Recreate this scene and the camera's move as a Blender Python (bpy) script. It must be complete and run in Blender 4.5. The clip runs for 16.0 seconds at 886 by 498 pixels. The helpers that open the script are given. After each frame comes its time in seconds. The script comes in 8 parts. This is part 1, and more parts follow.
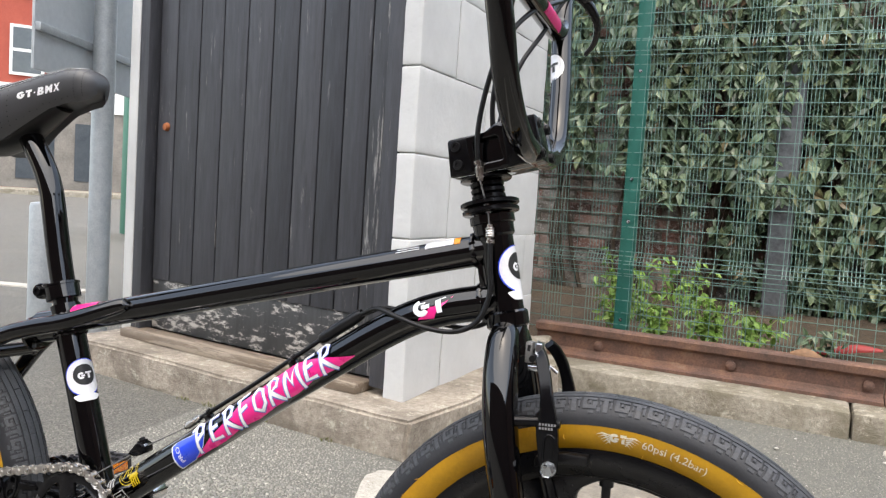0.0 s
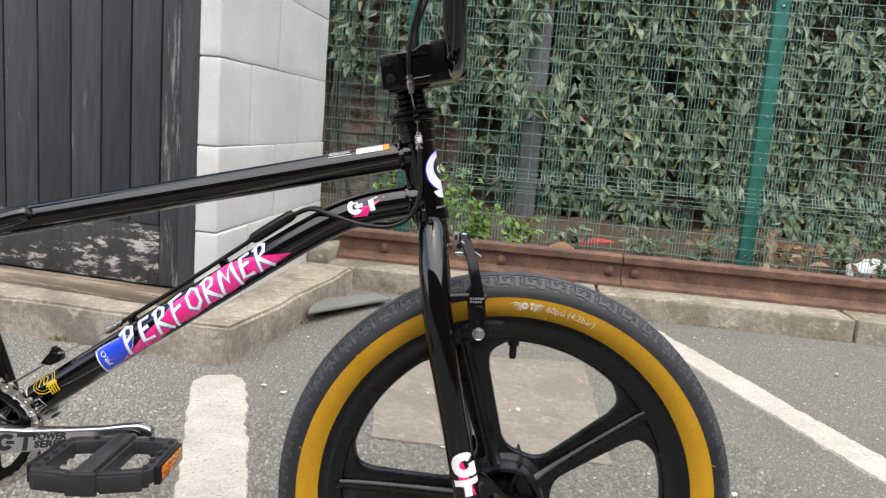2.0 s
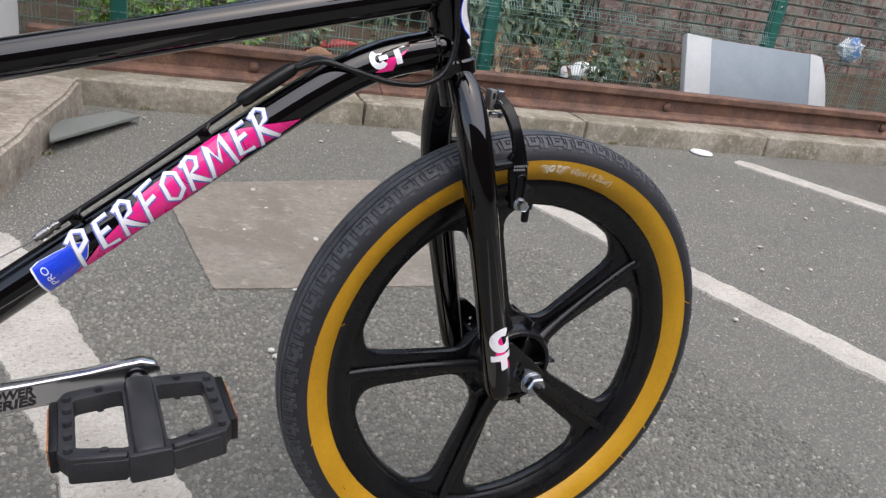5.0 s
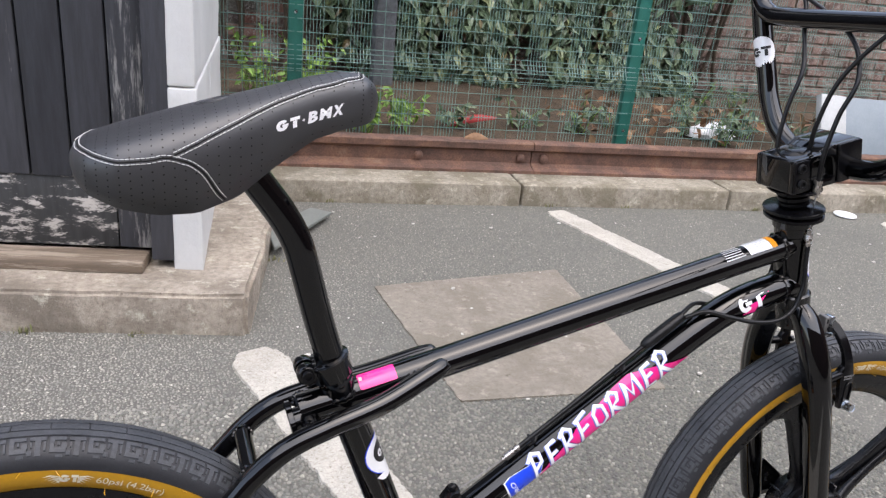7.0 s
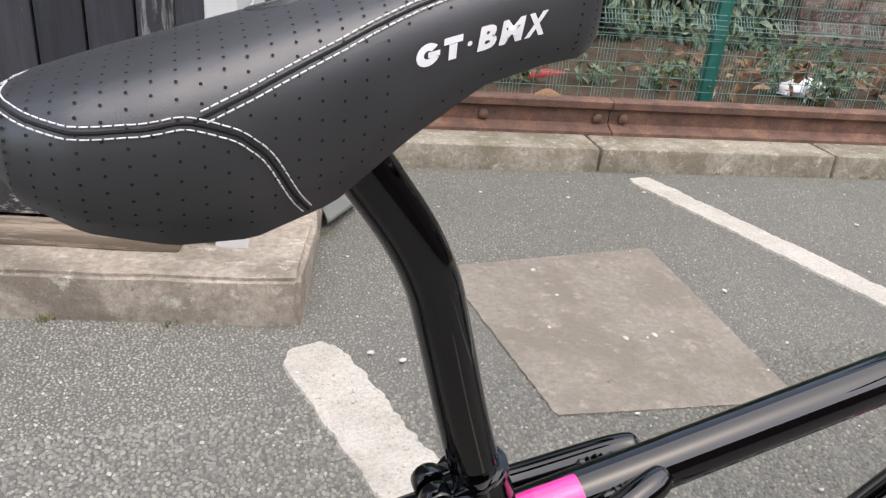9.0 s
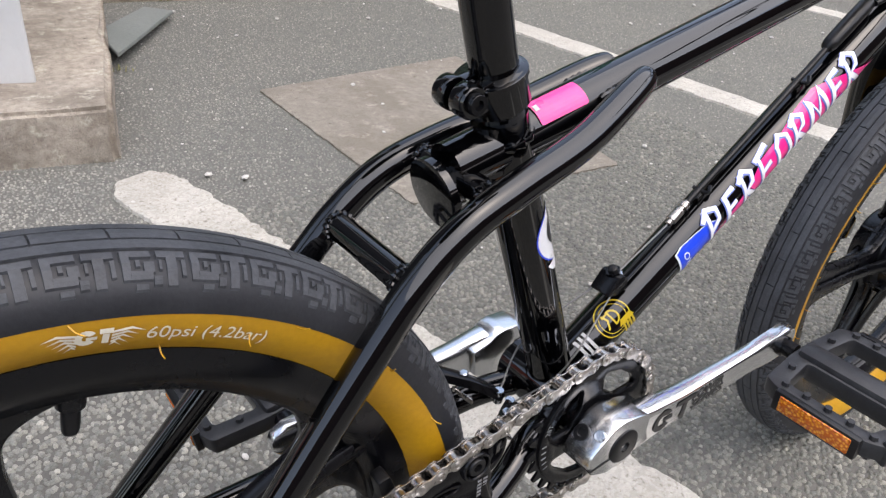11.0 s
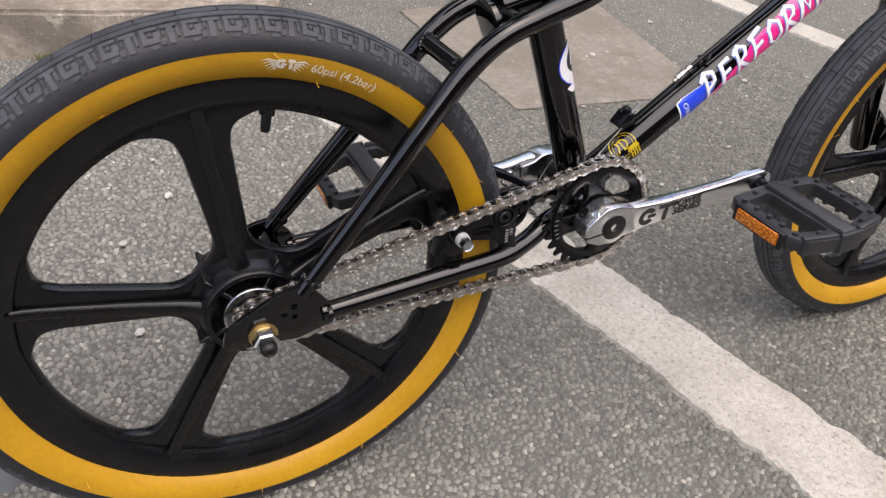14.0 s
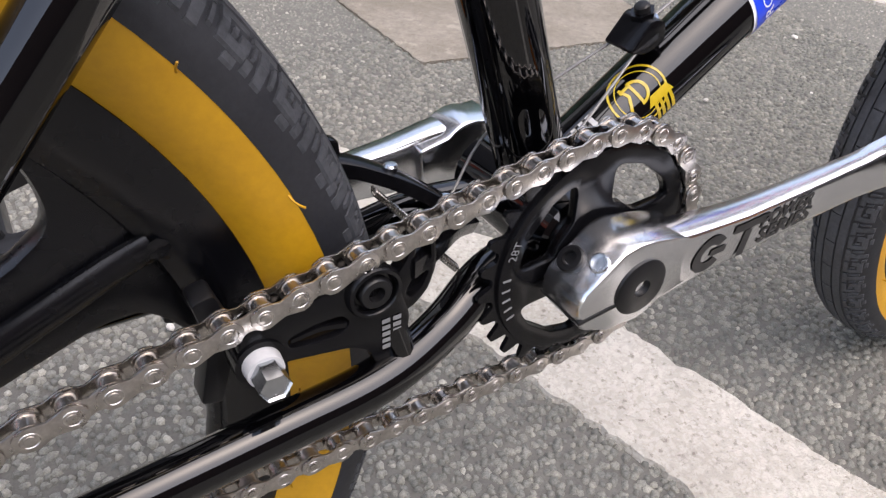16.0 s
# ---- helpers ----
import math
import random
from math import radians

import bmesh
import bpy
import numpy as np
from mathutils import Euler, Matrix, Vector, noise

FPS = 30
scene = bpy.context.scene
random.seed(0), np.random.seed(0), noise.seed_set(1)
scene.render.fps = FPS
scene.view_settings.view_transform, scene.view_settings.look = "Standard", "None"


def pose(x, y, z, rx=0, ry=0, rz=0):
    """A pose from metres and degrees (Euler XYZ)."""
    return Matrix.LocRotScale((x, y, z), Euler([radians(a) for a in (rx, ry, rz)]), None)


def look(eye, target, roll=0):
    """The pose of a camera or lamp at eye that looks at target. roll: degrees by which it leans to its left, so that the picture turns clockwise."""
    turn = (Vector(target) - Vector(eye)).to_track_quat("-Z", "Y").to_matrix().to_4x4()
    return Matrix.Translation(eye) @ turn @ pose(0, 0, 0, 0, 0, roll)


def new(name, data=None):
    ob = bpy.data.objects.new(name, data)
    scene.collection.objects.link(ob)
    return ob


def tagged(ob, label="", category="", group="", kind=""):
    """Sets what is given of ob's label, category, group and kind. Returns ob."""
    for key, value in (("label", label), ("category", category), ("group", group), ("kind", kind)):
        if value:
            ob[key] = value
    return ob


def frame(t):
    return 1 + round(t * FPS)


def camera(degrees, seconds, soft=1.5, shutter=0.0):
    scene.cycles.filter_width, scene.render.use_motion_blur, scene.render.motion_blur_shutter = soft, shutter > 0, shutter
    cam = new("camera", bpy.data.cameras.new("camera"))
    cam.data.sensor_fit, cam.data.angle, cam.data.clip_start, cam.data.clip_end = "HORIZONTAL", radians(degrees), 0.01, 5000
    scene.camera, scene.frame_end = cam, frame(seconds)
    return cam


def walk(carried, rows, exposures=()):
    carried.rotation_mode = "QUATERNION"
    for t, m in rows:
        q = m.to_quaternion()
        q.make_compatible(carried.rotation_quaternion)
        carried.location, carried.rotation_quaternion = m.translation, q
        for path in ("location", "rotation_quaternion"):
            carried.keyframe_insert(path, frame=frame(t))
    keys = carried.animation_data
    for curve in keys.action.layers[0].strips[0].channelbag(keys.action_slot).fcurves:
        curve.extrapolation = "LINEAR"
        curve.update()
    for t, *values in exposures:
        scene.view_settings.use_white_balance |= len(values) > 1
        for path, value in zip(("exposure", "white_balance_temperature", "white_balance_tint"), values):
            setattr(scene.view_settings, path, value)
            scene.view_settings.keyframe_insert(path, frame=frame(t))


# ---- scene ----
cam = camera(61.46, 16.0, 1.3)

PATH = [
    (0, pose(0.9502, -0.6717, 0.6734, 86.002, -3.701, 18.437)),
    (0.5, pose(0.9044, -0.7025, 0.6519, 85.395, -4.098, 14.290)),
    (1, pose(0.8721, -0.7416, 0.6453, 84.549, -4.352, 9.693)),
    (1.5, pose(0.8347, -0.7737, 0.6412, 83.028, -4.511, 4.397)),
    (2, pose(0.7825, -0.8050, 0.6621, 80.452, -4.677, -1.241)),
    (2.5, pose(0.7352, -0.7851, 0.6640, 76.857, -4.996, -6.522)),
    (3, pose(0.7017, -0.6858, 0.6440, 72.365, -6.100, -11.998)),
    (3.2, pose(0.6940, -0.6307, 0.6339, 71.003, -6.307, -13.923)),
    (5.3, pose(0.4015, -0.6009, 0.6879, 66.627, -8.407, -27.370)),
    (5.5, pose(0.3607, -0.5838, 0.7093, 66.074, -8.083, -27.947)),
    (6, pose(0.2589, -0.5972, 0.7532, 67.721, -6.604, -27.435)),
    (6.5, pose(0.1623, -0.6018, 0.8488, 68.204, -6.024, -24.807)),
    (7, pose(0.1109, -0.5599, 0.8893, 68.433, -5.452, -20.934)),
    (7.5, pose(0.1248, -0.4594, 0.9031, 67.988, -5.243, -17.201)),
    (8, pose(0.1368, -0.3415, 0.8829, 67.074, -5.052, -14.681)),
    (8.2, pose(0.1425, -0.3023, 0.8700, 66.696, -4.830, -14.445)),
    (10.3, pose(0.0534, -0.2471, 0.7084, 60.297, -5.375, -31.233)),
    (10.5, pose(0.0409, -0.2480, 0.6970, 59.290, -5.544, -33.184)),
    (11, pose(-0.0001, -0.2611, 0.6728, 57.005, -5.975, -36.576)),
    (11.5, pose(-0.0621, -0.2744, 0.6542, 55.112, -6.243, -37.048)),
    (12, pose(-0.1122, -0.3004, 0.6599, 52.989, -6.761, -34.500)),
    (12.5, pose(-0.1374, -0.3677, 0.6818, 52.177, -6.153, -30.153)),
    (13, pose(-0.1499, -0.4493, 0.6928, 52.097, -5.704, -26.348)),
    (13.5, pose(-0.1369, -0.5015, 0.7060, 52.423, -5.142, -24.364)),
    (14, pose(-0.0934, -0.5195, 0.7050, 52.673, -4.980, -25.307)),
    (14.5, pose(-0.0317, -0.4641, 0.6487, 53.596, -4.661, -28.453)),
    (15, pose(0.0086, -0.3420, 0.5967, 52.285, -5.430, -31.510)),
    (15.5, pose(0.0698, -0.2521, 0.5418, 51.805, -5.626, -33.118)),
    (16, pose(0.1322, -0.2155, 0.4954, 51.189, -5.563, -32.283)),
]
# the clip's own exposure drifts a little along the way
walk(cam, PATH, [(0.0, 1.95, 7150, 9), (1.5, 1.90, 7200, 9), (3.0, 1.70, 7050, 10), (5.5, 1.42, 6700, 13), (6.0, 1.44, 6650, 14), (7.0, 1.75, 6750, 13), (8.0, 1.82, 7050, 12), (10.5, 1.62, 6750, 12), (12.0, 1.87, 6900, 14), (12.6, 1.87, 6950, 15), (13.4, 1.60, 7200, 16), (14.0, 1.60, 7200, 16), (15.0, 1.72, 6950, 16), (16.0, 1.84, 6950, 16)])

# ---- world and light: bright overcast day ----
world = bpy.data.worlds.new("overcast_sky")
scene.world = world
world.use_nodes = True
wn, wl = world.node_tree.nodes, world.node_tree.links
wn.clear()
sky = wn.new("ShaderNodeTexSky")
sky.sky_type = "NISHITA"
sky.sun_disc = False
sky.sun_elevation, sky.sun_rotation = radians(70), radians(165)
sky.air_density, sky.dust_density, sky.ozone_density = 1.0, 1.5, 1.0
grey = wn.new("ShaderNodeHueSaturation")
grey.inputs["Saturation"].default_value = 0.72
bg = wn.new("ShaderNodeBackground")
bg.inputs["Strength"].default_value = 0.15
wout = wn.new("ShaderNodeOutputWorld")
wl.new(sky.outputs[0], grey.inputs["Color"])
wl.new(grey.outputs[0], bg.inputs[0])
wl.new(bg.outputs[0], wout.inputs[0])
sun = new("sun", bpy.data.lights.new("sun", "SUN"))
sun.data.energy, sun.data.angle, sun.data.color = 0.95, radians(100), (1.0, 0.94, 0.865)
sun.matrix_world = look((1.0, -1.6, 6.0), (0.4, 0.6, 0))


# ---- materials ----
def mat(name, color, rough=0.5, metal=0.0, coat=0.0, spec=0.5):
    m = bpy.data.materials.new(name)
    m.use_nodes = True
    b = m.node_tree.nodes["Principled BSDF"]
    b.inputs["Base Color"].default_value = (*color, 1)
    b.inputs["Roughness"].default_value = rough
    b.inputs["Metallic"].default_value = metal
    b.inputs["Coat Weight"].default_value = coat
    b.inputs["Coat Roughness"].default_value = 0.03
    b.inputs["Specular IOR Level"].default_value = spec
    return m


def nd(m, kind, **kw):
    n = m.node_tree.nodes.new(kind)
    for k, v in kw.items():
        n.inputs[k].default_value = v
    return n


def ln(m, a, ao, b, bi):
    m.node_tree.links.new(a.outputs[ao], b.inputs[bi])


def bsdf(m):
    return m.node_tree.nodes["Principled BSDF"]


def coords(m, scale=(1, 1, 1), world_space=True):
    """Position in metres, scaled."""
    if world_space:
        g = m.node_tree.nodes.new("ShaderNodeNewGeometry")
        out = "Position"
    else:
        g = m.node_tree.nodes.new("ShaderNodeTexCoord")
        out = "Object"
    mp = nd(m, "ShaderNodeMapping", Scale=scale)
    ln(m, g, out, mp, "Vector")
    return mp


def noise_n(m, c, scale, detail=4.0, rough=0.6):
    n = nd(m, "ShaderNodeTexNoise", Scale=scale, Detail=detail, Roughness=rough)
    ln(m, c, 0, n, "Vector")
    return n


def ramp(m, src, out, stops):
    r = m.node_tree.nodes.new("ShaderNodeValToRGB")
    e = r.color_ramp.elements
    while len(e) < len(stops):
        e.new(0.5)
    for el, (p, c) in zip(e, stops):
        el.position = p
        el.color = (*c, 1) if len(c) == 3 else c
    ln(m, src, out, r, "Fac")
    return r


def mix(m, fac, fo, a, ao, b, bo, blend="MIX"):
    x = m.node_tree.nodes.new("ShaderNodeMix")
    x.data_type, x.blend_type = "RGBA", blend
    if isinstance(fac, float):
        x.inputs[0].default_value = fac
    else:
        ln(m, fac, fo, x, 0)
    for src, so, k in ((a, ao, 6), (b, bo, 7)):
        if isinstance(src, tuple):
            x.inputs[k].default_value = (*src, 1)
        else:
            ln(m, src, so, x, k)
    return x


def bump(m, src, out, dist=0.001, strength=1.0, prev=None):
    b = nd(m, "ShaderNodeBump", Strength=strength, Distance=dist)
    ln(m, src, out, b, "Height")
    if prev:
        ln(m, prev, 0, b, "Normal")
    ln(m, b, 0, bsdf(m), "Normal")
    return b


def varied(name, c0, c1, rough=(0.4, 0.6), scale=30.0, fine=300.0, metal=0.0, bump_d=0.0, coat=0.0, lo=0.35, hi=0.65, ws=False, spec=0.5):
    """Two-scale colour and roughness variation between c0 and c1."""
    m = mat(name, c0, rough[0], metal, coat, spec)
    c = coords(m, world_space=ws)
    n1, n2 = noise_n(m, c, scale), noise_n(m, c, fine, 3.0)
    a = mix(m, 0.4, 0, n1, 0, n2, 0)
    r = ramp(m, a, 2, [(lo, c0), (hi, c1)])
    ln(m, r, 0, bsdf(m), "Base Color")
    rr = ramp(m, n1, 0, [(0.3, (rough[0],) * 3), (0.7, (rough[1],) * 3)])
    ln(m, rr, 0, bsdf(m), "Roughness")
    if bump_d:
        bump(m, a, 2, bump_d)
    return m


M = {}
M["gloss_black"] = varied("gloss_black_paint", (0.0006, 0.0006, 0.0008), (0.0012, 0.0012, 0.0016), (0.02, 0.045), 20, 220, coat=0.24, spec=0.5)
M["satin_black"] = varied("satin_black_metal", (0.002, 0.002, 0.0025), (0.005, 0.005, 0.006), (0.15, 0.24), 40, 400, spec=0.24)
M["nylon"] = varied("black_moulded_nylon", (0.0014, 0.0015, 0.0022), (0.0032, 0.0034, 0.0048), (0.22, 0.32), 25, 500, bump_d=0.00010, spec=0.42)
M["pedal"] = varied("black_pedal_plastic", (0.015, 0.0152, 0.017), (0.028, 0.0284, 0.031), (0.34, 0.48), 60, 600, bump_d=0.0002, spec=0.4)
M["rubber"] = varied("tyre_rubber", (0.011, 0.0118, 0.0145), (0.021, 0.0222, 0.0260), (0.46, 0.62), 22, 380, bump_d=0.0003, spec=0.42)
M["tread"] = varied("tyre_tread_rubber", (0.024, 0.0260, 0.0305), (0.060, 0.064, 0.072), (0.5, 0.72), 45, 420, bump_d=0.0005, spec=0.5)
M["gum"] = varied("amber_sidewall_rubber", (0.42, 0.215, 0.007), (0.54, 0.285, 0.010), (0.40, 0.52), 16, 260, bump_d=0.0001)
M["alu"] = varied("polished_aluminium", (0.66, 0.67, 0.69), (0.78, 0.785, 0.795), (0.17, 0.27), 18, 240, metal=1.0)
M["steel"] = varied("nickel_steel", (0.36, 0.335, 0.31), (0.60, 0.565, 0.53), (0.20, 0.34), 60, 500, metal=1.0)
M["zinc"] = varied("zinc_plated_steel", (0.42, 0.445, 0.47), (0.56, 0.585, 0.61), (0.18, 0.30), 60, 500, metal=1.0)
M["dull_wire"] = varied("dull_steel_wire", (0.16, 0.155, 0.15), (0.24, 0.235, 0.23), (0.4, 0.5), 60, 500, metal=0.6)
M["brass"] = varied("brass_washer", (0.50, 0.36, 0.16), (0.6, 0.45, 0.22), (0.3, 0.4), 60, 500, metal=1.0)
M["rim_black"] = M["nylon"]
M["cable"] = varied("black_cable_housing", (0.004, 0.004, 0.0045), (0.008, 0.008, 0.009), (0.3, 0.42), 60, 500, spec=0.35)
M["white_ink"] = varied("white_decal", (0.78, 0.78, 0.80), (0.85, 0.85, 0.86), (0.25, 0.35), 40, 400, coat=0.6)
M["pale_ink"] = varied("pale_tyre_print", (0.72, 0.66, 0.52), (0.8, 0.75, 0.62), (0.5, 0.6), 60, 500)
M["pink_ink"] = varied("pink_decal", (0.80, 0.012, 0.21), (0.86, 0.016, 0.245), (0.25, 0.35), 40, 400, coat=0.6)
M["blue_ink"] = varied("blue_decal", (0.008, 0.05, 0.62), (0.010, 0.06, 0.70), (0.25, 0.35), 40, 400, coat=0.6)
M["yellow_ink"] = varied("yellow_decal", (0.44, 0.31, 0.010), (0.53, 0.38, 0.014), (0.3, 0.4), 40, 400, coat=0.4)
M["black_ink"] = varied("black_print", (0.012, 0.012, 0.013), (0.02, 0.02, 0.02), (0.35, 0.45), 60, 500)
M["grey_ink"] = varied("grey_print", (0.42, 0.42, 0.43), (0.5, 0.5, 0.5), (0.4, 0.5), 60, 500)
M["faint_ink"] = varied("faint_grey_print", (0.16, 0.16, 0.165), (0.22, 0.22, 0.225), (0.4, 0.5), 60, 500)
M["navy_ink"] = varied("lavender_decal_outline", (0.09, 0.14, 0.46), (0.13, 0.19, 0.55), (0.25, 0.35), 40, 400, coat=0.6)
M["orange_ink"] = varied("orange_label", (0.8, 0.28, 0.01), (0.85, 0.32, 0.02), (0.3, 0.4), 60, 500)
M["thread"] = varied("white_stitching_thread", (0.52, 0.52, 0.51), (0.66, 0.66, 0.65), (0.6, 0.7), 300, 900)
M["vinyl"] = varied("black_perforated_vinyl", (0.0125, 0.0127, 0.0150), (0.0215, 0.0219, 0.0252), (0.42, 0.52), 20, 1400, bump_d=0.00018, spec=1.0)
M["hole"] = mat("perforation_dark", (0.004, 0.004, 0.004), 0.9)


# ---- mesh tools ----
def part(name, bm, material, parent=None, label="", smooth=40, at=None):
    """Links a bmesh as one mesh object under a thing or part."""
    me = bpy.data.meshes.new(name)
    bmesh.ops.recalc_face_normals(bm, faces=bm.faces[:])
    bm.to_mesh(me)
    bm.free()
    return part_of(name, me, material, parent, label, smooth, at)


def part_of(name, me, material, parent=None, label="", smooth=40, at=None):
    if material and not me.materials:
        me.materials.append(material)
    if smooth:
        me.shade_smooth()
        me.set_sharp_from_angle(angle=radians(smooth))
    ob = new(name, me)
    if parent:
        ob.parent = parent
    if at is not None:
        ob.matrix_basis = at
    if label:
        ob["label"] = label
    return ob


def smoothed(pts, n=8):
    """Catmull-Rom through points (tuples of any length)."""
    P = [np.array(p, float) for p in pts]
    if len(P) < 3:
        return P
    Q = [2 * P[0] - P[1]] + P + [2 * P[-1] - P[-2]]
    out = []
    for i in range(1, len(Q) - 2):
        a, b, c, d = Q[i - 1], Q[i], Q[i + 1], Q[i + 2]
        for k in range(n):
            t = k / n
            out.append(0.5 * ((2 * b) + (c - a) * t + (2 * a - 5 * b + 4 * c - d) * t * t + (3 * b - a - 3 * c + d) * t ** 3))
    out.append(P[-1])
    return out


def tube(pts, r, seg=16, n=8, caps=True, bm=None, flat=1.0, up=None):
    """A round tube along a smooth line; r: one radius or one for each point."""
    bm = bm or bmesh.new()
    rs = list(r) if isinstance(r, (list, tuple)) else [r] * len(pts)
    L = smoothed([(*p, q) for p, q in zip(pts, rs)], n)
    P = [Vector([float(c) for c in p[:3]]) for p in L]
    R = [float(p[3]) for p in L]
    rings = []
    t0 = (P[1] - P[0]).normalized()
    side = Vector(up) if up else t0.orthogonal()
    side = (side - t0 * side.dot(t0)).normalized()
    for i, p in enumerate(P):
        t = (P[min(i + 1, len(P) - 1)] - P[max(i - 1, 0)]).normalized()
        side = (side - t * side.dot(t)).normalized()
        b = t.cross(side)
        rings.append([bm.verts.new(p + R[i] * (math.cos(a) * side + flat * math.sin(a) * b)) for a in [2 * math.pi * k / seg for k in range(seg)]])
    for A, B in zip(rings, rings[1:]):
        for k in range(seg):
            bm.faces.new((A[k], A[(k + 1) % seg], B[(k + 1) % seg], B[k]))
    if caps:
        bm.faces.new(rings[0][::-1])
        bm.faces.new(rings[-1])
    return bm


def lathe(profile, seg=48, axis="y", centre=(0, 0, 0), bm=None, closed=False, span=1.0):
    """Turns (radius, along) pairs round an axis."""
    bm = bm or bmesh.new()
    c = Vector(centre)
    rings = []
    full = span >= 1.0
    count = seg if full else seg + 1
    for k in range(count):
        a = 2 * math.pi * span * k / seg
        ring = []
        for r, h in profile:
            if axis == "y":
                v = Vector((r * math.cos(a), h, r * math.sin(a)))
            elif axis == "z":
                v = Vector((r * math.cos(a), r * math.sin(a), h))
            else:
                v = Vector((h, r * math.cos(a), r * math.sin(a)))
            ring.append(bm.verts.new(c + v))
        rings.append(ring)
    n = len(profile)
    for k in range(seg):
        A, B = rings[k], rings[(k + 1) % count]
        for i in range(n if closed else n - 1):
            j = (i + 1) % n
            bm.faces.new((A[i], A[j], B[j], B[i]))
    if not closed and full:
        for i in (0, n - 1):
            if profile[i][0] > 1e-6:
                bm.faces.new([rings[k][i] for k in range(seg)])
    bmesh.ops.remove_doubles(bm, verts=bm.verts[:], dist=1e-7)
    return bm


def box(size, centre=(0, 0, 0), bevel=0.0, bm=None, rot=None, segs=2):
    bm = bm or bmesh.new()
    m = Matrix.Translation(centre) @ (rot or Matrix()) @ Matrix.Diagonal((*size, 1))
    g = bmesh.ops.create_cube(bm, size=1, matrix=m)
    if bevel:
        edges = list({e for v in g["verts"] for e in v.link_edges})
        bmesh.ops.bevel(bm, geom=edges, offset=bevel, segments=segs, affect="EDGES", profile=0.5)
    return bm


def fillet(pts, r, n=5):
    """Rounds the corners of a closed outline of (x, z); r: one radius or one each."""
    out = []
    N = len(pts)
    for i in range(N):
        p, a, b = Vector(pts[i]), Vector(pts[i - 1]), Vector(pts[(i + 1) % N])
        q = r[i] if isinstance(r, (list, tuple)) else r
        da, db = (a - p), (b - p)
        if q <= 0:
            out.append(tuple(p))
            continue
        la, lb = min(q, da.length * 0.48), min(q, db.length * 0.48)
        A, B = p + da.normalized() * la, p + db.normalized() * lb
        for k in range(n + 1):
            t = k / n
            out.append(tuple((1 - t) ** 2 * A + 2 * t * (1 - t) * p + t * t * B))
    return out


def plate(outline, y0, y1, holes=(), bm=None, bevel=0.0):
    """A flat plate in the x-z plane between y0 and y1, with holes through it."""
    fresh = bmesh.new()
    edges = []
    for loop in (outline, *holes):
        vs = [fresh.verts.new((x, y0, z)) for x, z in loop]
        edges += [fresh.edges.new((vs[i], vs[(i + 1) % len(vs)])) for i in range(len(vs))]
    if holes:
        bmesh.ops.triangle_fill(fresh, use_beauty=True, use_dissolve=False, edges=edges)
    else:
        fresh.faces.new(fresh.verts[:])
    g = bmesh.ops.extrude_face_region(fresh, geom=fresh.faces[:])
    bmesh.ops.translate(fresh, vec=(0, y1 - y0, 0), verts=[v for v in g["geom"] if isinstance(v, bmesh.types.BMVert)])
    bmesh.ops.recalc_face_normals(fresh, faces=fresh.faces[:])
    if bevel:
        sharp = [e for e in fresh.edges if len(e.link_faces) == 2 and e.calc_face_angle(0) > 1.0]
        bmesh.ops.bevel(fresh, geom=sharp, offset=bevel, segments=2, affect="EDGES", profile=0.5)
    if bm:
        me = bpy.data.meshes.new("tmp")
        fresh.to_mesh(me)
        bm.from_mesh(me)
        bpy.data.meshes.remove(me)
        fresh.free()
        return bm
    return fresh


def hexagon(r, h0, h1, centre=(0, 0, 0), bm=None, axis="y"):
    return lathe([(r * 0.9, h0), (r, h0 + 0.001), (r, h1 - 0.001), (r * 0.9, h1)], 6, axis, centre, bm)


def turned(bm, m):
    bmesh.ops.transform(bm, matrix=m, verts=bm.verts[:])
    return bm


def thing(name, label, category, at=None, group="", kind=""):
    e = new(name)
    if at is not None:
        e.matrix_basis = at
    return tagged(e, label, category, group, kind)

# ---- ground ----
def worn_lit_tone(m, c):
    """Cloudy wear of the old surface; a paler band by the bike is painted light."""
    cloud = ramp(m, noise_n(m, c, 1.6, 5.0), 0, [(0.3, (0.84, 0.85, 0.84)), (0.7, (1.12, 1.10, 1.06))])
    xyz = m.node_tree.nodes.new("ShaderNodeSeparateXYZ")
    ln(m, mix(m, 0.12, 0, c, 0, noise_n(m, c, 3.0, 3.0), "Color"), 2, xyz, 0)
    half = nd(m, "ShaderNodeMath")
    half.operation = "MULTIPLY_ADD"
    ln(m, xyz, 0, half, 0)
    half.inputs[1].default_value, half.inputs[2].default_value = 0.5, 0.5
    # extra light put into the colour, strongest from x -0.24 to 0
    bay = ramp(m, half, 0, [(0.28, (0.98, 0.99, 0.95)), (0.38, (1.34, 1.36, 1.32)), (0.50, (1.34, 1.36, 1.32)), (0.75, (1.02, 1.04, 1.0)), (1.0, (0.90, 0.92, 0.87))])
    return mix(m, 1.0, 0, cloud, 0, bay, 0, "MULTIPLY")


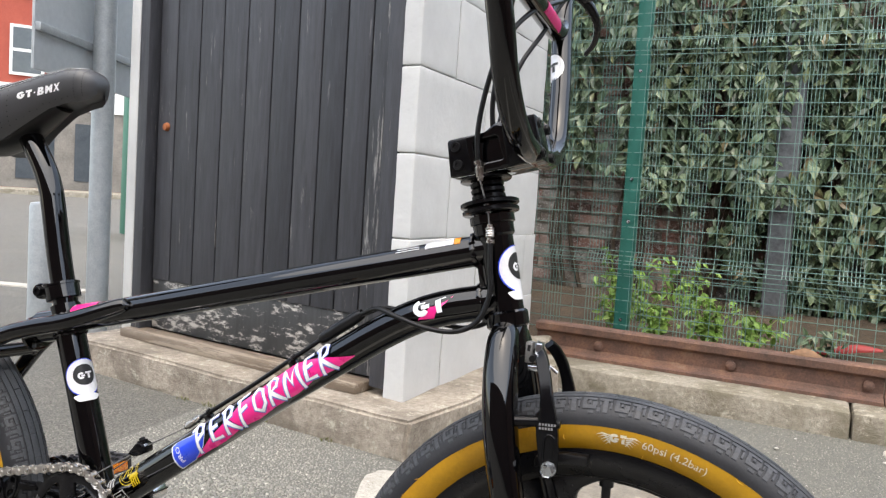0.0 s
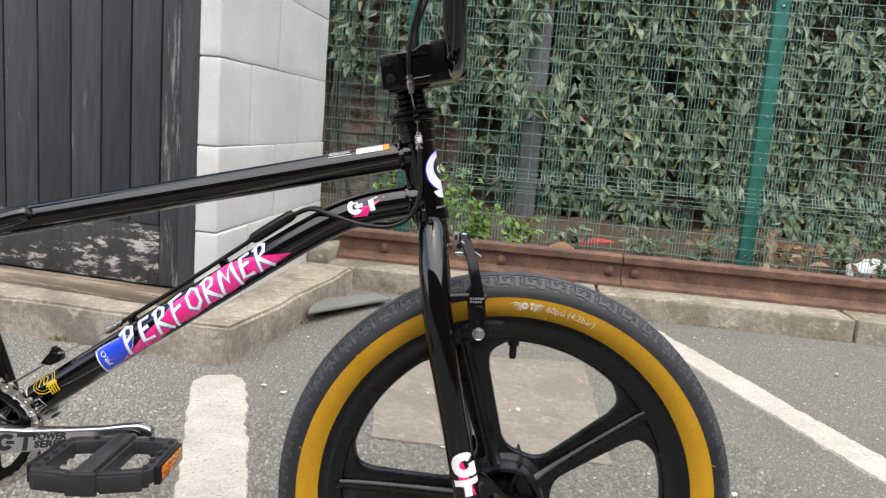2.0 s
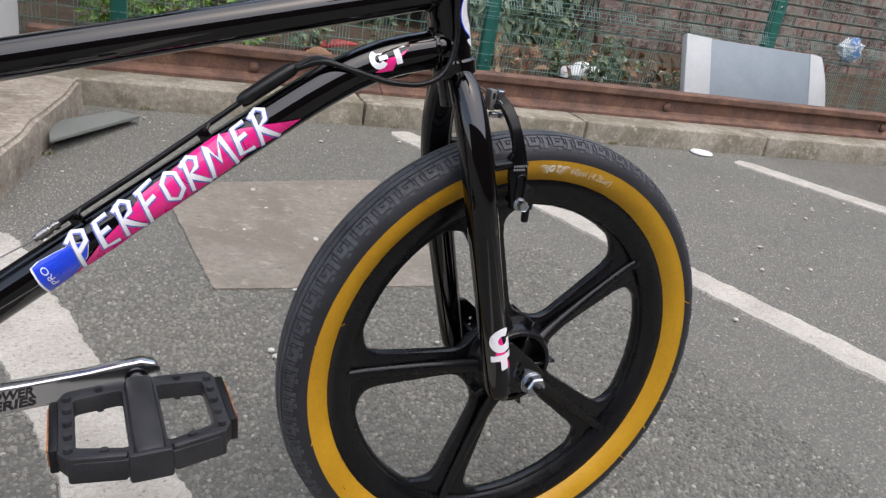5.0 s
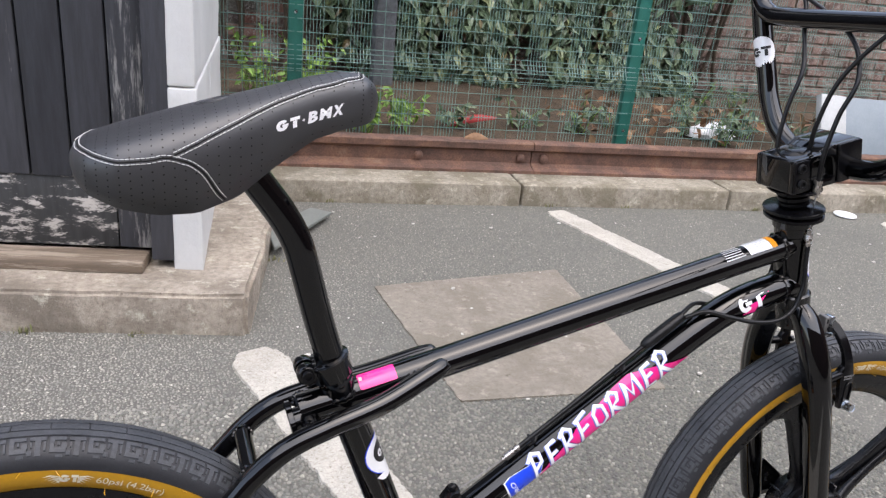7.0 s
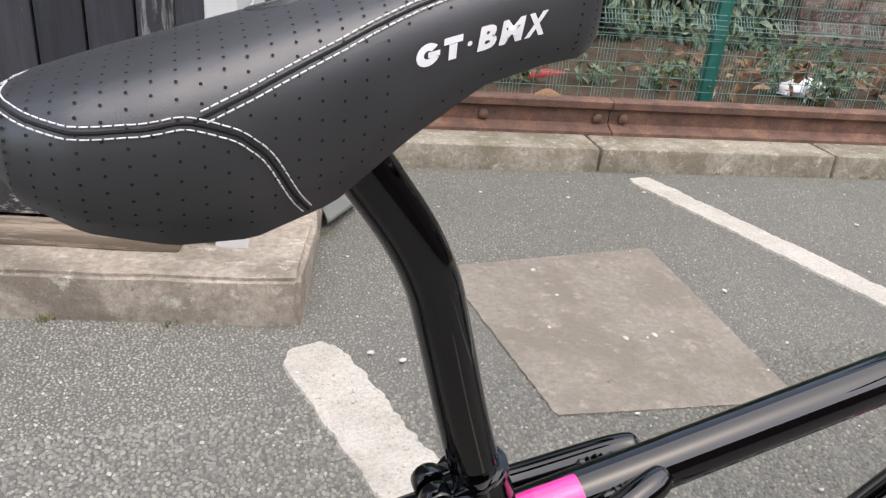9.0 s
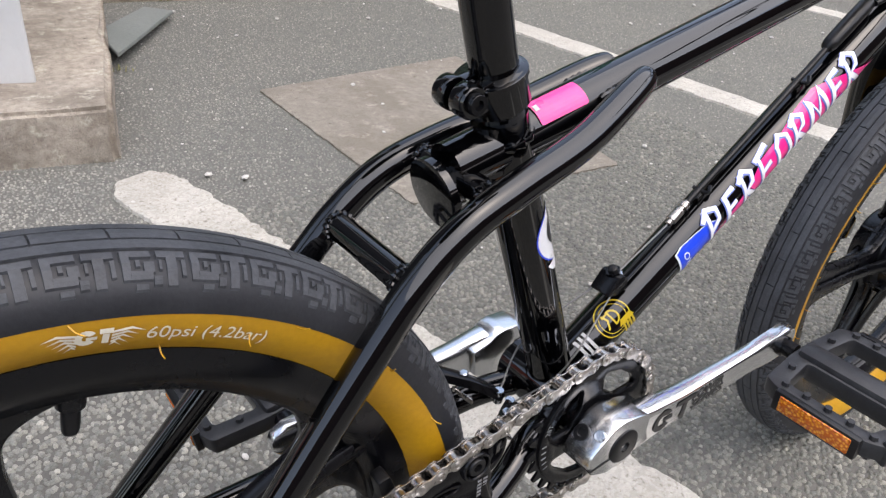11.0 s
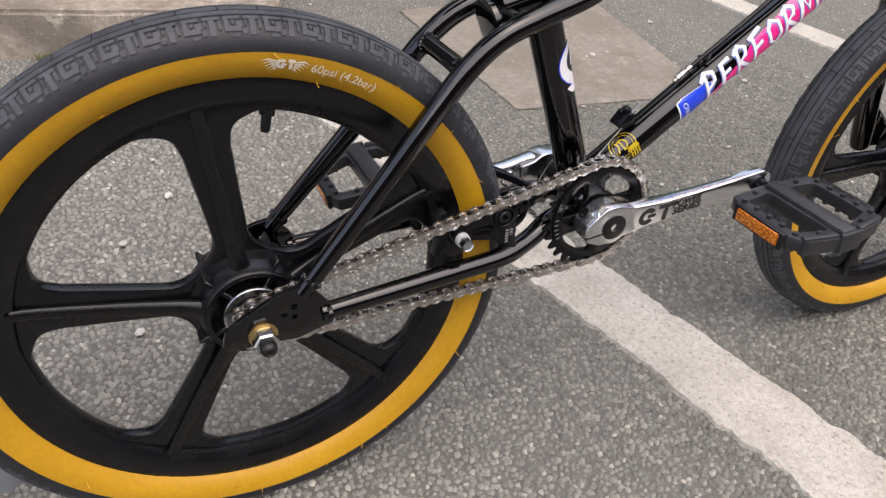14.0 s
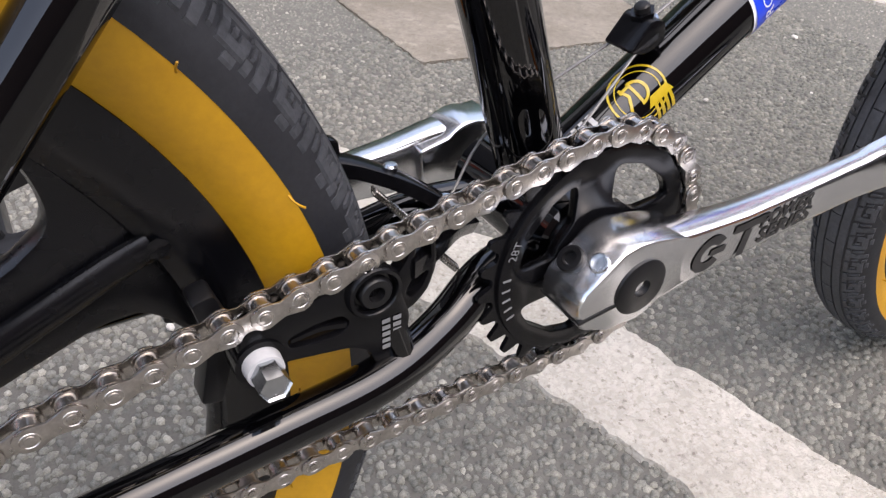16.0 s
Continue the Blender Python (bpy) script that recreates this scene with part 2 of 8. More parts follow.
def asphalt_mat():
    m = mat("old_asphalt", (0.13, 0.13, 0.125), 0.85)
    c = coords(m)
    wob = noise_n(m, c, 70.0, 2.0)
    cw = mix(m, 0.006, 0, c, 0, wob, "Color")
    v = nd(m, "ShaderNodeTexVoronoi", Scale=150.0)
    ln(m, cw, 2, v, "Vector")
    stone = m.node_tree.nodes.new("ShaderNodeSeparateColor")
    ln(m, v, "Color", stone, 0)
    base = ramp(m, stone, 0, [(0.0, (0.150, 0.149, 0.140)), (0.45, (0.195, 0.192, 0.179)), (0.85, (0.25, 0.244, 0.226)), (1.0, (0.44, 0.42, 0.38))])
    v2 = nd(m, "ShaderNodeTexVoronoi", Scale=390.0)
    ln(m, cw, 2, v2, "Vector")
    chip = m.node_tree.nodes.new("ShaderNodeSeparateColor")
    ln(m, v2, "Color", chip, 0)
    base = mix(m, 0.45, 0, base, 0, ramp(m, chip, 0, [(0.0, (0.12, 0.116, 0.108)), (0.5, (0.26, 0.245, 0.222)), (1.0, (0.50, 0.47, 0.42))]), 0)
    dirt = ramp(m, noise_n(m, c, 170.0, 2.0), 0, [(0.40, (0.42, 0.40, 0.37)), (0.54, (1, 1, 1))])
    a = mix(m, 0.85, 0, base, 2, dirt, 0, "MULTIPLY")
    cloud = ramp(m, noise_n(m, c, 1.6, 5.0), 0, [(0.3, (0.52, 0.53, 0.515)), (0.7, (0.68, 0.68, 0.65))])
    b = mix(m, 1.0, 0, a, 2, cloud, 0, "MULTIPLY")
    fine = noise_n(m, c, 420.0, 2.0)
    fr = ramp(m, fine, 0, [(0.3, (0.75, 0.75, 0.75)), (0.7, (1.2, 1.2, 1.2))])
    d = mix(m, 1.0, 0, b, 2, fr, 0, "MULTIPLY")
    ln(m, d, 2, bsdf(m), "Base Color")
    h = ramp(m, v, "Distance", [(0.0, (1, 1, 1)), (0.7, (0, 0, 0))])
    b1 = bump(m, h, 0, 0.003, 0.5)
    bump(m, v2, "Distance", 0.002, 0.5, b1)
    return m


def paint_mat(asphalt):
    """Worn thermoplastic road paint over the stones."""
    m = mat("worn_white_road_paint", (0.62, 0.60, 0.55), 0.7)
    c = coords(m)
    n1, n2 = noise_n(m, c, 9.0), noise_n(m, c, 160.0, 3.0)
    col = ramp(m, n1, 0, [(0.3, (0.39, 0.366, 0.318)), (0.7, (0.54, 0.518, 0.462))])
    spots = ramp(m, n2, 0, [(0.30, (0.42, 0.39, 0.35)), (0.42, (1, 1, 1))])
    x = mix(m, 0.75, 0, col, 0, spots, 0, "MULTIPLY")
    # cells darker at their rims: the shade of crevices put into the colour
    vv = nd(m, "ShaderNodeTexVoronoi", Scale=150.0)
    ln(m, mix(m, 0.03, 0, c, 0, noise_n(m, c, 55.0, 3.0), "Color"), 2, vv, "Vector")
    x = mix(m, 0.4, 0, x, 2, ramp(m, vv, "Distance", [(0.35, (1, 1, 1)), (0.68, (0.6, 0.58, 0.55))]), 0, "MULTIPLY")
    ln(m, x, 2, bsdf(m), "Base Color")
    v = nd(m, "ShaderNodeTexVoronoi", Scale=165.0)
    ln(m, c, 0, v, "Vector")
    n3 = noise_n(m, c, 330.0, 3.0)
    bump(m, n3, 0, 0.003, 0.8, bump(m, n2, 0, 0.003, 0.8, bump(m, v, "Distance", 0.0012, 0.4)))
    return m


M["asphalt"] = asphalt_mat()
M["road_paint"] = paint_mat(M["asphalt"])


def concrete_mat(name, c0, c1, moss=(0.16, 0.15, 0.07), stain=0.5):
    m = mat(name, c0, 0.85)
    c = coords(m)
    n1, n2, n3 = noise_n(m, c, 6.0, 6.0), noise_n(m, c, 60.0, 5.0, 0.7), noise_n(m, c, 350.0, 2.0)
    col = ramp(m, n2, 0, [(0.3, c0), (0.7, c1)])
    dirt = ramp(m, n1, 0, [(0.44, (0, 0, 0)), (0.60, (stain, stain, stain))])
    x = mix(m, dirt, 0, col, 0, moss, 0)
    n4, n5 = noise_n(m, c, 22.0, 8.0, 0.75), noise_n(m, c, 34.0, 6.0, 0.8)
    pale = ramp(m, n4, 0, [(0.56, (0, 0, 0)), (0.66, (0.7, 0.7, 0.7))])
    x = mix(m, pale, 0, x, 2, tuple(min(0.6, q * 1.35) for q in c1), 0)
    blot = ramp(m, n5, 0, [(0.30, (0.35, 0.33, 0.28)), (0.40, (1, 1, 1))])
    x = mix(m, 0.8, 0, x, 2, blot, 0, "MULTIPLY")
    pits = ramp(m, n3, 0, [(0.3, (0.55, 0.55, 0.55)), (0.42, (1, 1, 1))])
    y = mix(m, 0.7, 0, x, 2, pits, 0, "MULTIPLY")
    ln(m, y, 2, bsdf(m), "Base Color")
    b = bump(m, n2, 0, 0.006, 0.8)
    b = bump(m, n4, 0, 0.010, 0.5, b)
    bump(m, n3, 0, 0.002, 0.7, b)
    return m


M["kerb_concrete"] = concrete_mat("weathered_kerb_concrete", (0.21, 0.186, 0.148), (0.41, 0.372, 0.30), (0.14, 0.12, 0.078), 0.7)
M["step_concrete"] = concrete_mat("weathered_step_concrete", (0.245, 0.208, 0.168), (0.48, 0.42, 0.345), (0.165, 0.138, 0.108), 0.75)
M["slab_concrete"] = concrete_mat("flush_concrete_infill", (0.180, 0.159, 0.130), (0.275, 0.247, 0.205), (0.155, 0.134, 0.104), 0.6)


def ragged(p0, p1, w, step=0.008, amp=0.0035, z=0.0018, seed=3):
    """A painted line from p0 to p1 of width w, with uneven worn edges and a bevelled rim."""
    rnd = random.Random(seed)
    a, b = Vector(p0), Vector(p1)
    d = (b - a)
    n = max(2, int(d.length / step))
    d.normalize()
    s = Vector((-d.y, d.x))
    bm = bmesh.new()
    rows = []
    wob = [0.0, 0.0]
    for i in range(n + 1):
        q = a.lerp(b, i / n)
        end = min(i, n - i)
        inset = (0.22, 0.16, 0.11, 0.07, 0.045, 0.025, 0.015, 0.007)[end] * w if end < 8 else 0
        for k in (0, 1):
            wob[k] = 0.6 * wob[k] + rnd.uniform(-amp, amp)
        sway = [0.004 * noise.noise((i * step * 14.0, seed * 3.1 + 7 * k, 0.0)) + 0.003 * noise.noise((i * step * 40.0, seed * 5.3 + 7 * k, 2.0)) for k in (0, 1)]
        l, r = q + s * (w / 2 - inset + wob[0] + sway[0]), q - s * (w / 2 - inset + wob[1] + sway[1])
        j = rnd.uniform(-0.004, 0.004) if end == 0 else 0
        l, r = l + d * j, r - d * j
        rows.append([bm.verts.new((*l, -0.0052)), bm.verts.new((*(l - s * 0.0025), z)), bm.verts.new((*(r + s * 0.0025), z)), bm.verts.new((*r, -0.0052))])
    for A, B in zip(rows, rows[1:]):
        for k in range(3):
            bm.faces.new((A[k], A[k + 1], B[k + 1], B[k]))
    return bm


def stone_mat():
    """Crushed stone of many greys, each with its own tone."""
    m = mat("worn_road_stone", (0.2, 0.2, 0.19), 0.8)
    info = m.node_tree.nodes.new("ShaderNodeNewGeometry")
    c = coords(m)
    base = ramp(m, info, "Random Per Island", [(0.0, (0.115, 0.114, 0.109)), (0.45, (0.160, 0.158, 0.148)), (0.80, (0.200, 0.194, 0.178)), (0.97, (0.238, 0.229, 0.209)), (1.0, (0.36, 0.345, 0.315))])
    # wear clouds and the painted light band by the bike
    tone = worn_lit_tone(m, c)
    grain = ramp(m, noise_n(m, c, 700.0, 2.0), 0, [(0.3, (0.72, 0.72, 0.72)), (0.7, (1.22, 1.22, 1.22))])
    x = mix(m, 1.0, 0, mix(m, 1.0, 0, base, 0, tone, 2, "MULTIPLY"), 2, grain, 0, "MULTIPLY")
    ln(m, x, 2, bsdf(m), "Base Color")
    return m


def road_stones(x0, x1, y0, y1, cell, rings, seed):
    """Many angular stones set in the road, their tops just under the level of the paint."""
    rg = np.random.default_rng(seed)
    gx, gy = np.meshgrid(np.arange(x0, x1, cell), np.arange(y0, y1, cell))
    n = gx.size
    cx, cy = gx.ravel() + rg.uniform(0.05, 0.95, n) * cell, gy.ravel() + rg.uniform(0.05, 0.95, n) * cell
    r = cell * rg.uniform(0.44, 0.74, n)
    h = rg.uniform(0.0020, 0.0046, n)
    a = (np.arange(6) / 6 * 2 * math.pi)[None, :] + rg.uniform(0, 1, n)[:, None] + rg.uniform(-0.25, 0.25, (n, 6))
    rad = r[:, None] * rg.uniform(0.66, 1.28, (n, 6))
    tx, ty = rg.uniform(-0.16, 0.16, n), rg.uniform(-0.16, 0.16, n)
    layers = [(1.0, -0.05), (0.70, 0.86)] if rings == 2 else [(1.0, -0.1)]
    V = []
    for f, up in layers:
        px, py = rad * np.cos(a) * f, rad * np.sin(a) * f
        pz = h[:, None] * up + (px * tx[:, None] + py * ty[:, None]) * (f < 1)
        V.append(np.stack([cx[:, None] + px, cy[:, None] + py, pz], -1))
    V.append(np.stack([cx, cy, h], -1)[:, None, :])
    V = np.concatenate(V, 1)
    V[:, :, 2] = np.minimum(V[:, :, 2], 0.0050) + ROAD_Z
    per = V.shape[1]
    k = np.arange(6)
    q = (k + 1) % 6
    tri = [np.stack([k, q, q + 6], -1), np.stack([k, q + 6, k + 6], -1), np.stack([k + 6, q + 6, np.full(6, 12)], -1)] if rings == 2 else [np.stack([k, q, np.full(6, 6)], -1)]
    F = (np.concatenate(tri)[None] + (np.arange(n) * per)[:, None, None]).reshape(-1, 3).astype(np.int32)
    me = bpy.data.meshes.new("road_stones")
    me.vertices.add(n * per)
    me.vertices.foreach_set("co", V.astype(np.float32).ravel())
    me.loops.add(F.size)
    me.loops.foreach_set("vertex_index", F.ravel())
    me.polygons.add(len(F))
    me.polygons.foreach_set("loop_start", np.arange(0, F.size, 3, dtype=np.int32))
    me.update(calc_edges=True)
    return me


ROAD_Z = -0.0054
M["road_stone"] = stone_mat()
M["bitumen"] = varied("dusty_bitumen", (0.080, 0.077, 0.069), (0.135, 0.129, 0.114), (0.7, 0.85), 40, 400, bump_d=0.0006, ws=True)
bm = bmesh.new()
bmesh.ops.create_grid(bm, x_segments=8, y_segments=8, size=150, matrix=Matrix.Translation((0, 0, ROAD_Z)))
ground = tagged(part("ground", bm, M["asphalt"], smooth=0), "old grey asphalt of a car park with pale aggregate", "ground", kind="structure")
# coarse stones where one looks close, then the rest of the bays up to the kerb
part("bitumen", box((3.72, 2.45, 0.001), (1.45, 0.885, ROAD_Z + 0.0004)), M["bitumen"], ground, "dark bitumen between the stones", smooth=0)
for x0, x1, y0, y1, rings in ((-0.40, 1.55, -0.33, 0.80, 2), (1.55, 3.30, -0.33, 0.80, 1), (-0.40, 3.30, 0.80, 2.10, 1)):
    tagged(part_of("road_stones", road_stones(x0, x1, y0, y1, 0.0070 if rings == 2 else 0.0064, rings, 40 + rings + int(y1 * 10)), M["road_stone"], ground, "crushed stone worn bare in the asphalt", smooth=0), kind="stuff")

for i, (p0, p1, w, sd) in enumerate((((0.318, 0.985), (0.52, 0.17), 0.125, 3), ((1.588, 1.84), (1.955, 0.11), 0.105, 5), ((3.04, 1.55), (3.22, 0.92), 0.11, 8))):
    d = (Vector(p1) - Vector(p0)).normalized()
    far = Vector(p1) + d * (1.6, 2.0, 2.4)[i]
    tagged(part("painted_line", ragged(p0, far, w, seed=sd), M["road_paint"], smooth=0), "worn off-white painted parking bay line on asphalt", "road marking", "parking bay lines", "structure")

# concrete slab let into the asphalt, with a dark joint round it
corners = fillet([(0.695, 1.278), (1.30, 1.309), (1.215, 0.625), (0.717, 0.682)], 0.012)
slab = []
for p, q in zip(corners, corners[1:] + corners[:1]):
    k = max(1, int((Vector(q) - Vector(p)).length / 0.007))
    for i in range(k):
        e = Vector(p).lerp(Vector(q), i / k)
        slab.append((e.x + 0.004 * noise.noise((e.x * 90, e.y * 90, 1)), e.y + 0.004 * noise.noise((e.x * 90, e.y * 90, 7))))
bm = bmesh.new()
vs = [bm.verts.new((x, y, 0.0004)) for x, y in slab]
lo = [bm.verts.new((x, y, -0.01)) for x, y in slab]
bm.faces.new(vs)
for i in range(len(vs)):
    j = (i + 1) % len(vs)
    bm.faces.new((lo[i], lo[j], vs[j], vs[i]))
tagged(part("concrete_slab", bm, M["slab_concrete"], smooth=0), "square brownish concrete infill slab set flush in asphalt", "slab", kind="structure")

# ---- kerb, rail, fence: one line, turned 8.25 degrees ----
KS = -0.145
KD = Vector((1, KS, 0)).normalized()
KY = Matrix.Translation((0, 2.134, 0)) @ Matrix.Rotation(math.atan(KS), 4, "Z")


def kx(x):
    """Distance along the kerb line for a world x."""
    return x / KD.x


kerb = thing("kerb", "weathered concrete kerb stones edging the car park", "kerb", KY, kind="structure")
joints = [0.42, 1.48, 2.40, 3.32, 4.24, 5.16, 6.1, 7.0, 8.0]
rnd = random.Random(11)
for a, b in zip(joints, joints[1:]):
    a, b = kx(a), kx(b)
    bm = box((b - a - 0.006, 0.20, 0.20), ((a + b) / 2, 0.10 + rnd.uniform(-.003, .003), -0.018 + rnd.uniform(-.003, .003)), 0.012)
    part("kerb_stone", bm, M["kerb_concrete"], kerb)


bm = box((0.20, 0.21, 0.17), (0, 0, 0.06), 0.01)
bmesh.ops.subdivide_edges(bm, edges=bm.edges[:], cuts=7, use_grid_fill=True)
for v in bm.verts:
    p = v.co * 16
    v.co += Vector((noise.noise(p), noise.noise(p + Vector((7, 0, 0))), noise.noise(p + Vector((0, 7, 0))))) * 0.016
    v.co.z -= 0.05 * max(0.0, -v.co.x / 0.1) * (v.co.z > 0.05)
part("broken_kerb_end", bm, M["kerb_concrete"], kerb, "crumbling mossy end of the kerb", at=pose(kx(0.335), 0.105, 0))


def rust_mat():
    m = mat("rusty_steel", (0.2, 0.09, 0.05), 0.8)
    c = coords(m)
    n1, n2 = noise_n(m, c, 12.0, 6.0), noise_n(m, c, 140.0, 5.0, 0.7)
    a = ramp(m, n1, 0, [(0.3, (0.082, 0.052, 0.042)), (0.5, (0.150, 0.085, 0.064)), (0.62, (0.205, 0.112, 0.075)), (0.78, (0.25, 0.175, 0.13))])
    b = ramp(m, n2, 0, [(0.3, (0.6, 0.6, 0.6)), (0.7, (1.2, 1.15, 1.1))])
    x = mix(m, 1.0, 0, a, 0, b, 0, "MULTIPLY")
    ln(m, x, 2, bsdf(m), "Base Color")
    bump(m, n2, 0, 0.002, 0.7)
    return m


M["rust"] = rust_mat()
# rail section (across, up)
RAIL = [(-0.062, 0.0), (-0.062, 0.014), (-0.030, 0.022), (-0.010, 0.034), (-0.010, 0.082), (-0.032, 0.094), (-0.034, 0.118), (-0.028, 0.124), (0.028, 0.124), (0.034, 0.118), (0.032, 0.094), (0.010, 0.082), (0.010, 0.034), (0.030, 0.022), (0.062, 0.014), (0.062, 0.0)]


def rail_length(x0, x1, bolts):
    r = thing("steel_rail", "old rusty railway rail laid along the kerb as a barrier", "rail", KY, "rails along the kerb")
    bm = bmesh.new()
    ends = []
    for x in (kx(x0), kx(x1)):
        ends.append([bm.verts.new((x, 0.225 + a, 0.080 + u)) for a, u in RAIL])
    n = len(RAIL)
    for i in range(n):
        bm.faces.new((ends[0][i], ends[0][(i + 1) % n], ends[1][(i + 1) % n], ends[1][i]))
    bm.faces.new(ends[0])
    bm.faces.new(ends[1][::-1])
    part("rail_body", bm, M["rust"], r, smooth=0)
    for x in bolts:
        bm = lathe([(0.0, -0.0165), (0.012, -0.016), (0.018, -0.011), (0.0185, 0.0)], 14, "y", (kx(x), 0.225 - 0.010, 0.080 + 0.055))
        part("bolt", bm, M["rust"], r, "domed rusty bolt head")


rail_length(0.37, 1.575, (0.62, 1.10, 1.53))
rail_length(1.579, 6.8, (1.63, 2.9, 4.2))


# ---- galvanised and green steel ----
M["green"] = varied("green_powder_coat", (0.016, 0.135, 0.105), (0.028, 0.175, 0.14), (0.35, 0.5), 14, 200, ws=True)
M["green_wire"] = varied("faded_green_wire", (0.10, 0.21, 0.18), (0.20, 0.31, 0.28), (0.3, 0.45), 14, 200, ws=True)
M["galv"] = varied("galvanised_steel", (0.30, 0.33, 0.35), (0.42, 0.45, 0.47), (0.42, 0.6), 30, 160, metal=0.35, ws=True)

FY = 0.52  # fence line, behind the kerb face
fence = thing("mesh_fence", "green welded wire mesh security fence with steel posts", "fence", KY)
for x in (-0.90, 0.624, 2.133, 3.642, 5.15, 6.66):
    u = kx(x)
    bm = box((0.06, 0.045, 2.6), (u, FY + 0.04, 1.3), 0.006)
    p = part("fence_post", bm, M["green"], fence, "square green steel post")
    for z in (0.20, 0.62, 0.80, 1.25, 1.7):
        bm = lathe([(0.0, -0.006), (0.006, -0.005), (0.009, -0.001), (0.009, 0.0)], 10, "y", (u, FY + 0.0175, z))
        part("rivet", bm, M["zinc"], p, "small bright clamp bolt")


def wire(bm, pts, r=0.002):
    """A thin three-sided wire along points."""
    rings = []
    for i, p in enumerate(pts):
        p = Vector(p)
        t = (Vector(pts[min(i + 1, len(pts) - 1)]) - Vector(pts[max(i - 1, 0)])).normalized()
        s = t.cross(Vector((0, 1, 0)))
        s = s.normalized() if s.length > 0.1 else Vector((0, 0, 1))
        b = t.cross(s)
        rings.append([bm.verts.new(p + r * (math.cos(a) * s + math.sin(a) * b)) for a in (0.5, 2.6, 4.7)])
    for A, B in zip(rings, rings[1:]):
        for k in range(3):
            bm.faces.new((A[k], A[(k + 1) % 3], B[(k + 1) % 3], B[k]))


def fold(z):
    """How far the mesh stands out at its pressed horizontal folds."""
    for c in (0.44, 1.34, 2.24):
        if abs(z - c) < 0.05:
            return -0.035 * (1 - abs(z - c) / 0.05)
    return 0.0


def mesh_panel(x0, x1):
    bm = bmesh.new()
    u0, u1 = kx(x0), kx(x1)
    zs = [0.12, 0.39, 0.44, 0.49, 1.29, 1.34, 1.39, 2.19, 2.24, 2.29, 2.5]
    period, k = 0.194, 0
    u = u0 + 0.03
    while u < u1 - 0.02:
        offs = [i * 0.0135 for i in range(7)] + [0.137]
        for o in offs:
            if u + o < u1 - 0.02:
                wire(bm, [(u + o, FY + fold(z), z) for z in zs], 0.0014)
        u += period
    z = 0.13
    while z < 2.5:
        wire(bm, [(u0 + 0.005, FY - 0.004 + fold(z), z), (u1 - 0.005, FY - 0.004 + fold(z), z)], 0.0018)
        z += 0.052
    for c in (0.40, 0.42, 0.455, 0.475, 1.31, 1.37):
        wire(bm, [(u0 + 0.005, FY - 0.004 + fold(c), c), (u1 - 0.005, FY - 0.004 + fold(c), c)], 0.0018)
    tagged(part("mesh_panel", bm, M["green_wire"], fence, "green welded wire mesh panel", smooth=0), kind="stuff")


for a, b in ((-0.90, 0.624), (0.624, 2.133), (2.133, 3.642), (3.642, 5.15), (5.15, 6.66)):
    mesh_panel(a, b)


def soil_mat():
    m = mat("soil_and_leaf_litter", (0.07, 0.05, 0.035), 0.95)
    c = coords(m)
    n1, n2 = noise_n(m, c, 9.0, 6.0), noise_n(m, c, 90.0, 4.0)
    a = ramp(m, n2, 0, [(0.3, (0.035, 0.026, 0.018)), (0.6, (0.10, 0.068, 0.04)), (0.8, (0.17, 0.12, 0.075))])
    b = ramp(m, n1, 0, [(0.4, (0.7, 0.7, 0.7)), (0.7, (1.2, 1.2, 1.2))])
    ln(m, mix(m, 1.0, 0, a, 0, b, 0, "MULTIPLY"), 2, bsdf(m), "Base Color")
    bump(m, n2, 0, 0.01)
    return m


M["soil"] = soil_mat()
bm = bmesh.new()
bmesh.ops.create_grid(bm, x_segments=90, y_segments=22, size=1)
for v in bm.verts:
    x, y = v.co.x * 4.6 + 3.4, v.co.y * 0.93 + 1.13
    v.co = (x, y, 0.10 + 0.05 * noise.noise((x * 2.2, y * 2.2, 0)) * min(1, (y - 0.2) * 3) + 0.05 * max(0, y - 0.6))
ob = part("soil_strip", bm, M["soil"], at=KY)
tagged(ob, "strip of dark soil and leaf litter behind the fence", "ground", kind="structure")


# ---- brick wall behind the fence ----
def brick_mat():
    m = mat("old_weathered_brick", (0.25, 0.12, 0.09), 0.9)
    info = m.node_tree.nodes.new("ShaderNodeNewGeometry")
    c = coords(m)
    n1, n2 = noise_n(m, c, 7.0, 6.0), noise_n(m, c, 80.0, 5.0)
    base = ramp(m, info, "Random Per Island", [(0.0, (0.11, 0.085, 0.078)), (0.25, (0.26, 0.125, 0.10)), (0.5, (0.25, 0.155, 0.13)), (0.75, (0.31, 0.275, 0.245)), (1.0, (0.18, 0.17, 0.155))])
    soot = ramp(m, n1, 0, [(0.40, (0.38, 0.36, 0.34)), (0.60, (1.1, 1.08, 1.05))])
    x = mix(m, 1.0, 0, base, 0, soot, 0, "MULTIPLY")
    n3 = noise_n(m, c, 24.0, 7.0, 0.75)
    lime = ramp(m, mix(m, 0.55, 0, n2, 0, n3, 0), 2, [(0.50, (0, 0, 0)), (0.60, (0.75, 0.75, 0.75))])
    y = mix(m, lime, 0, x, 2, (0.40, 0.37, 0.34), 0)
    ln(m, y, 2, bsdf(m), "Base Color")
    bump(m, n2, 0, 0.004)
    return m


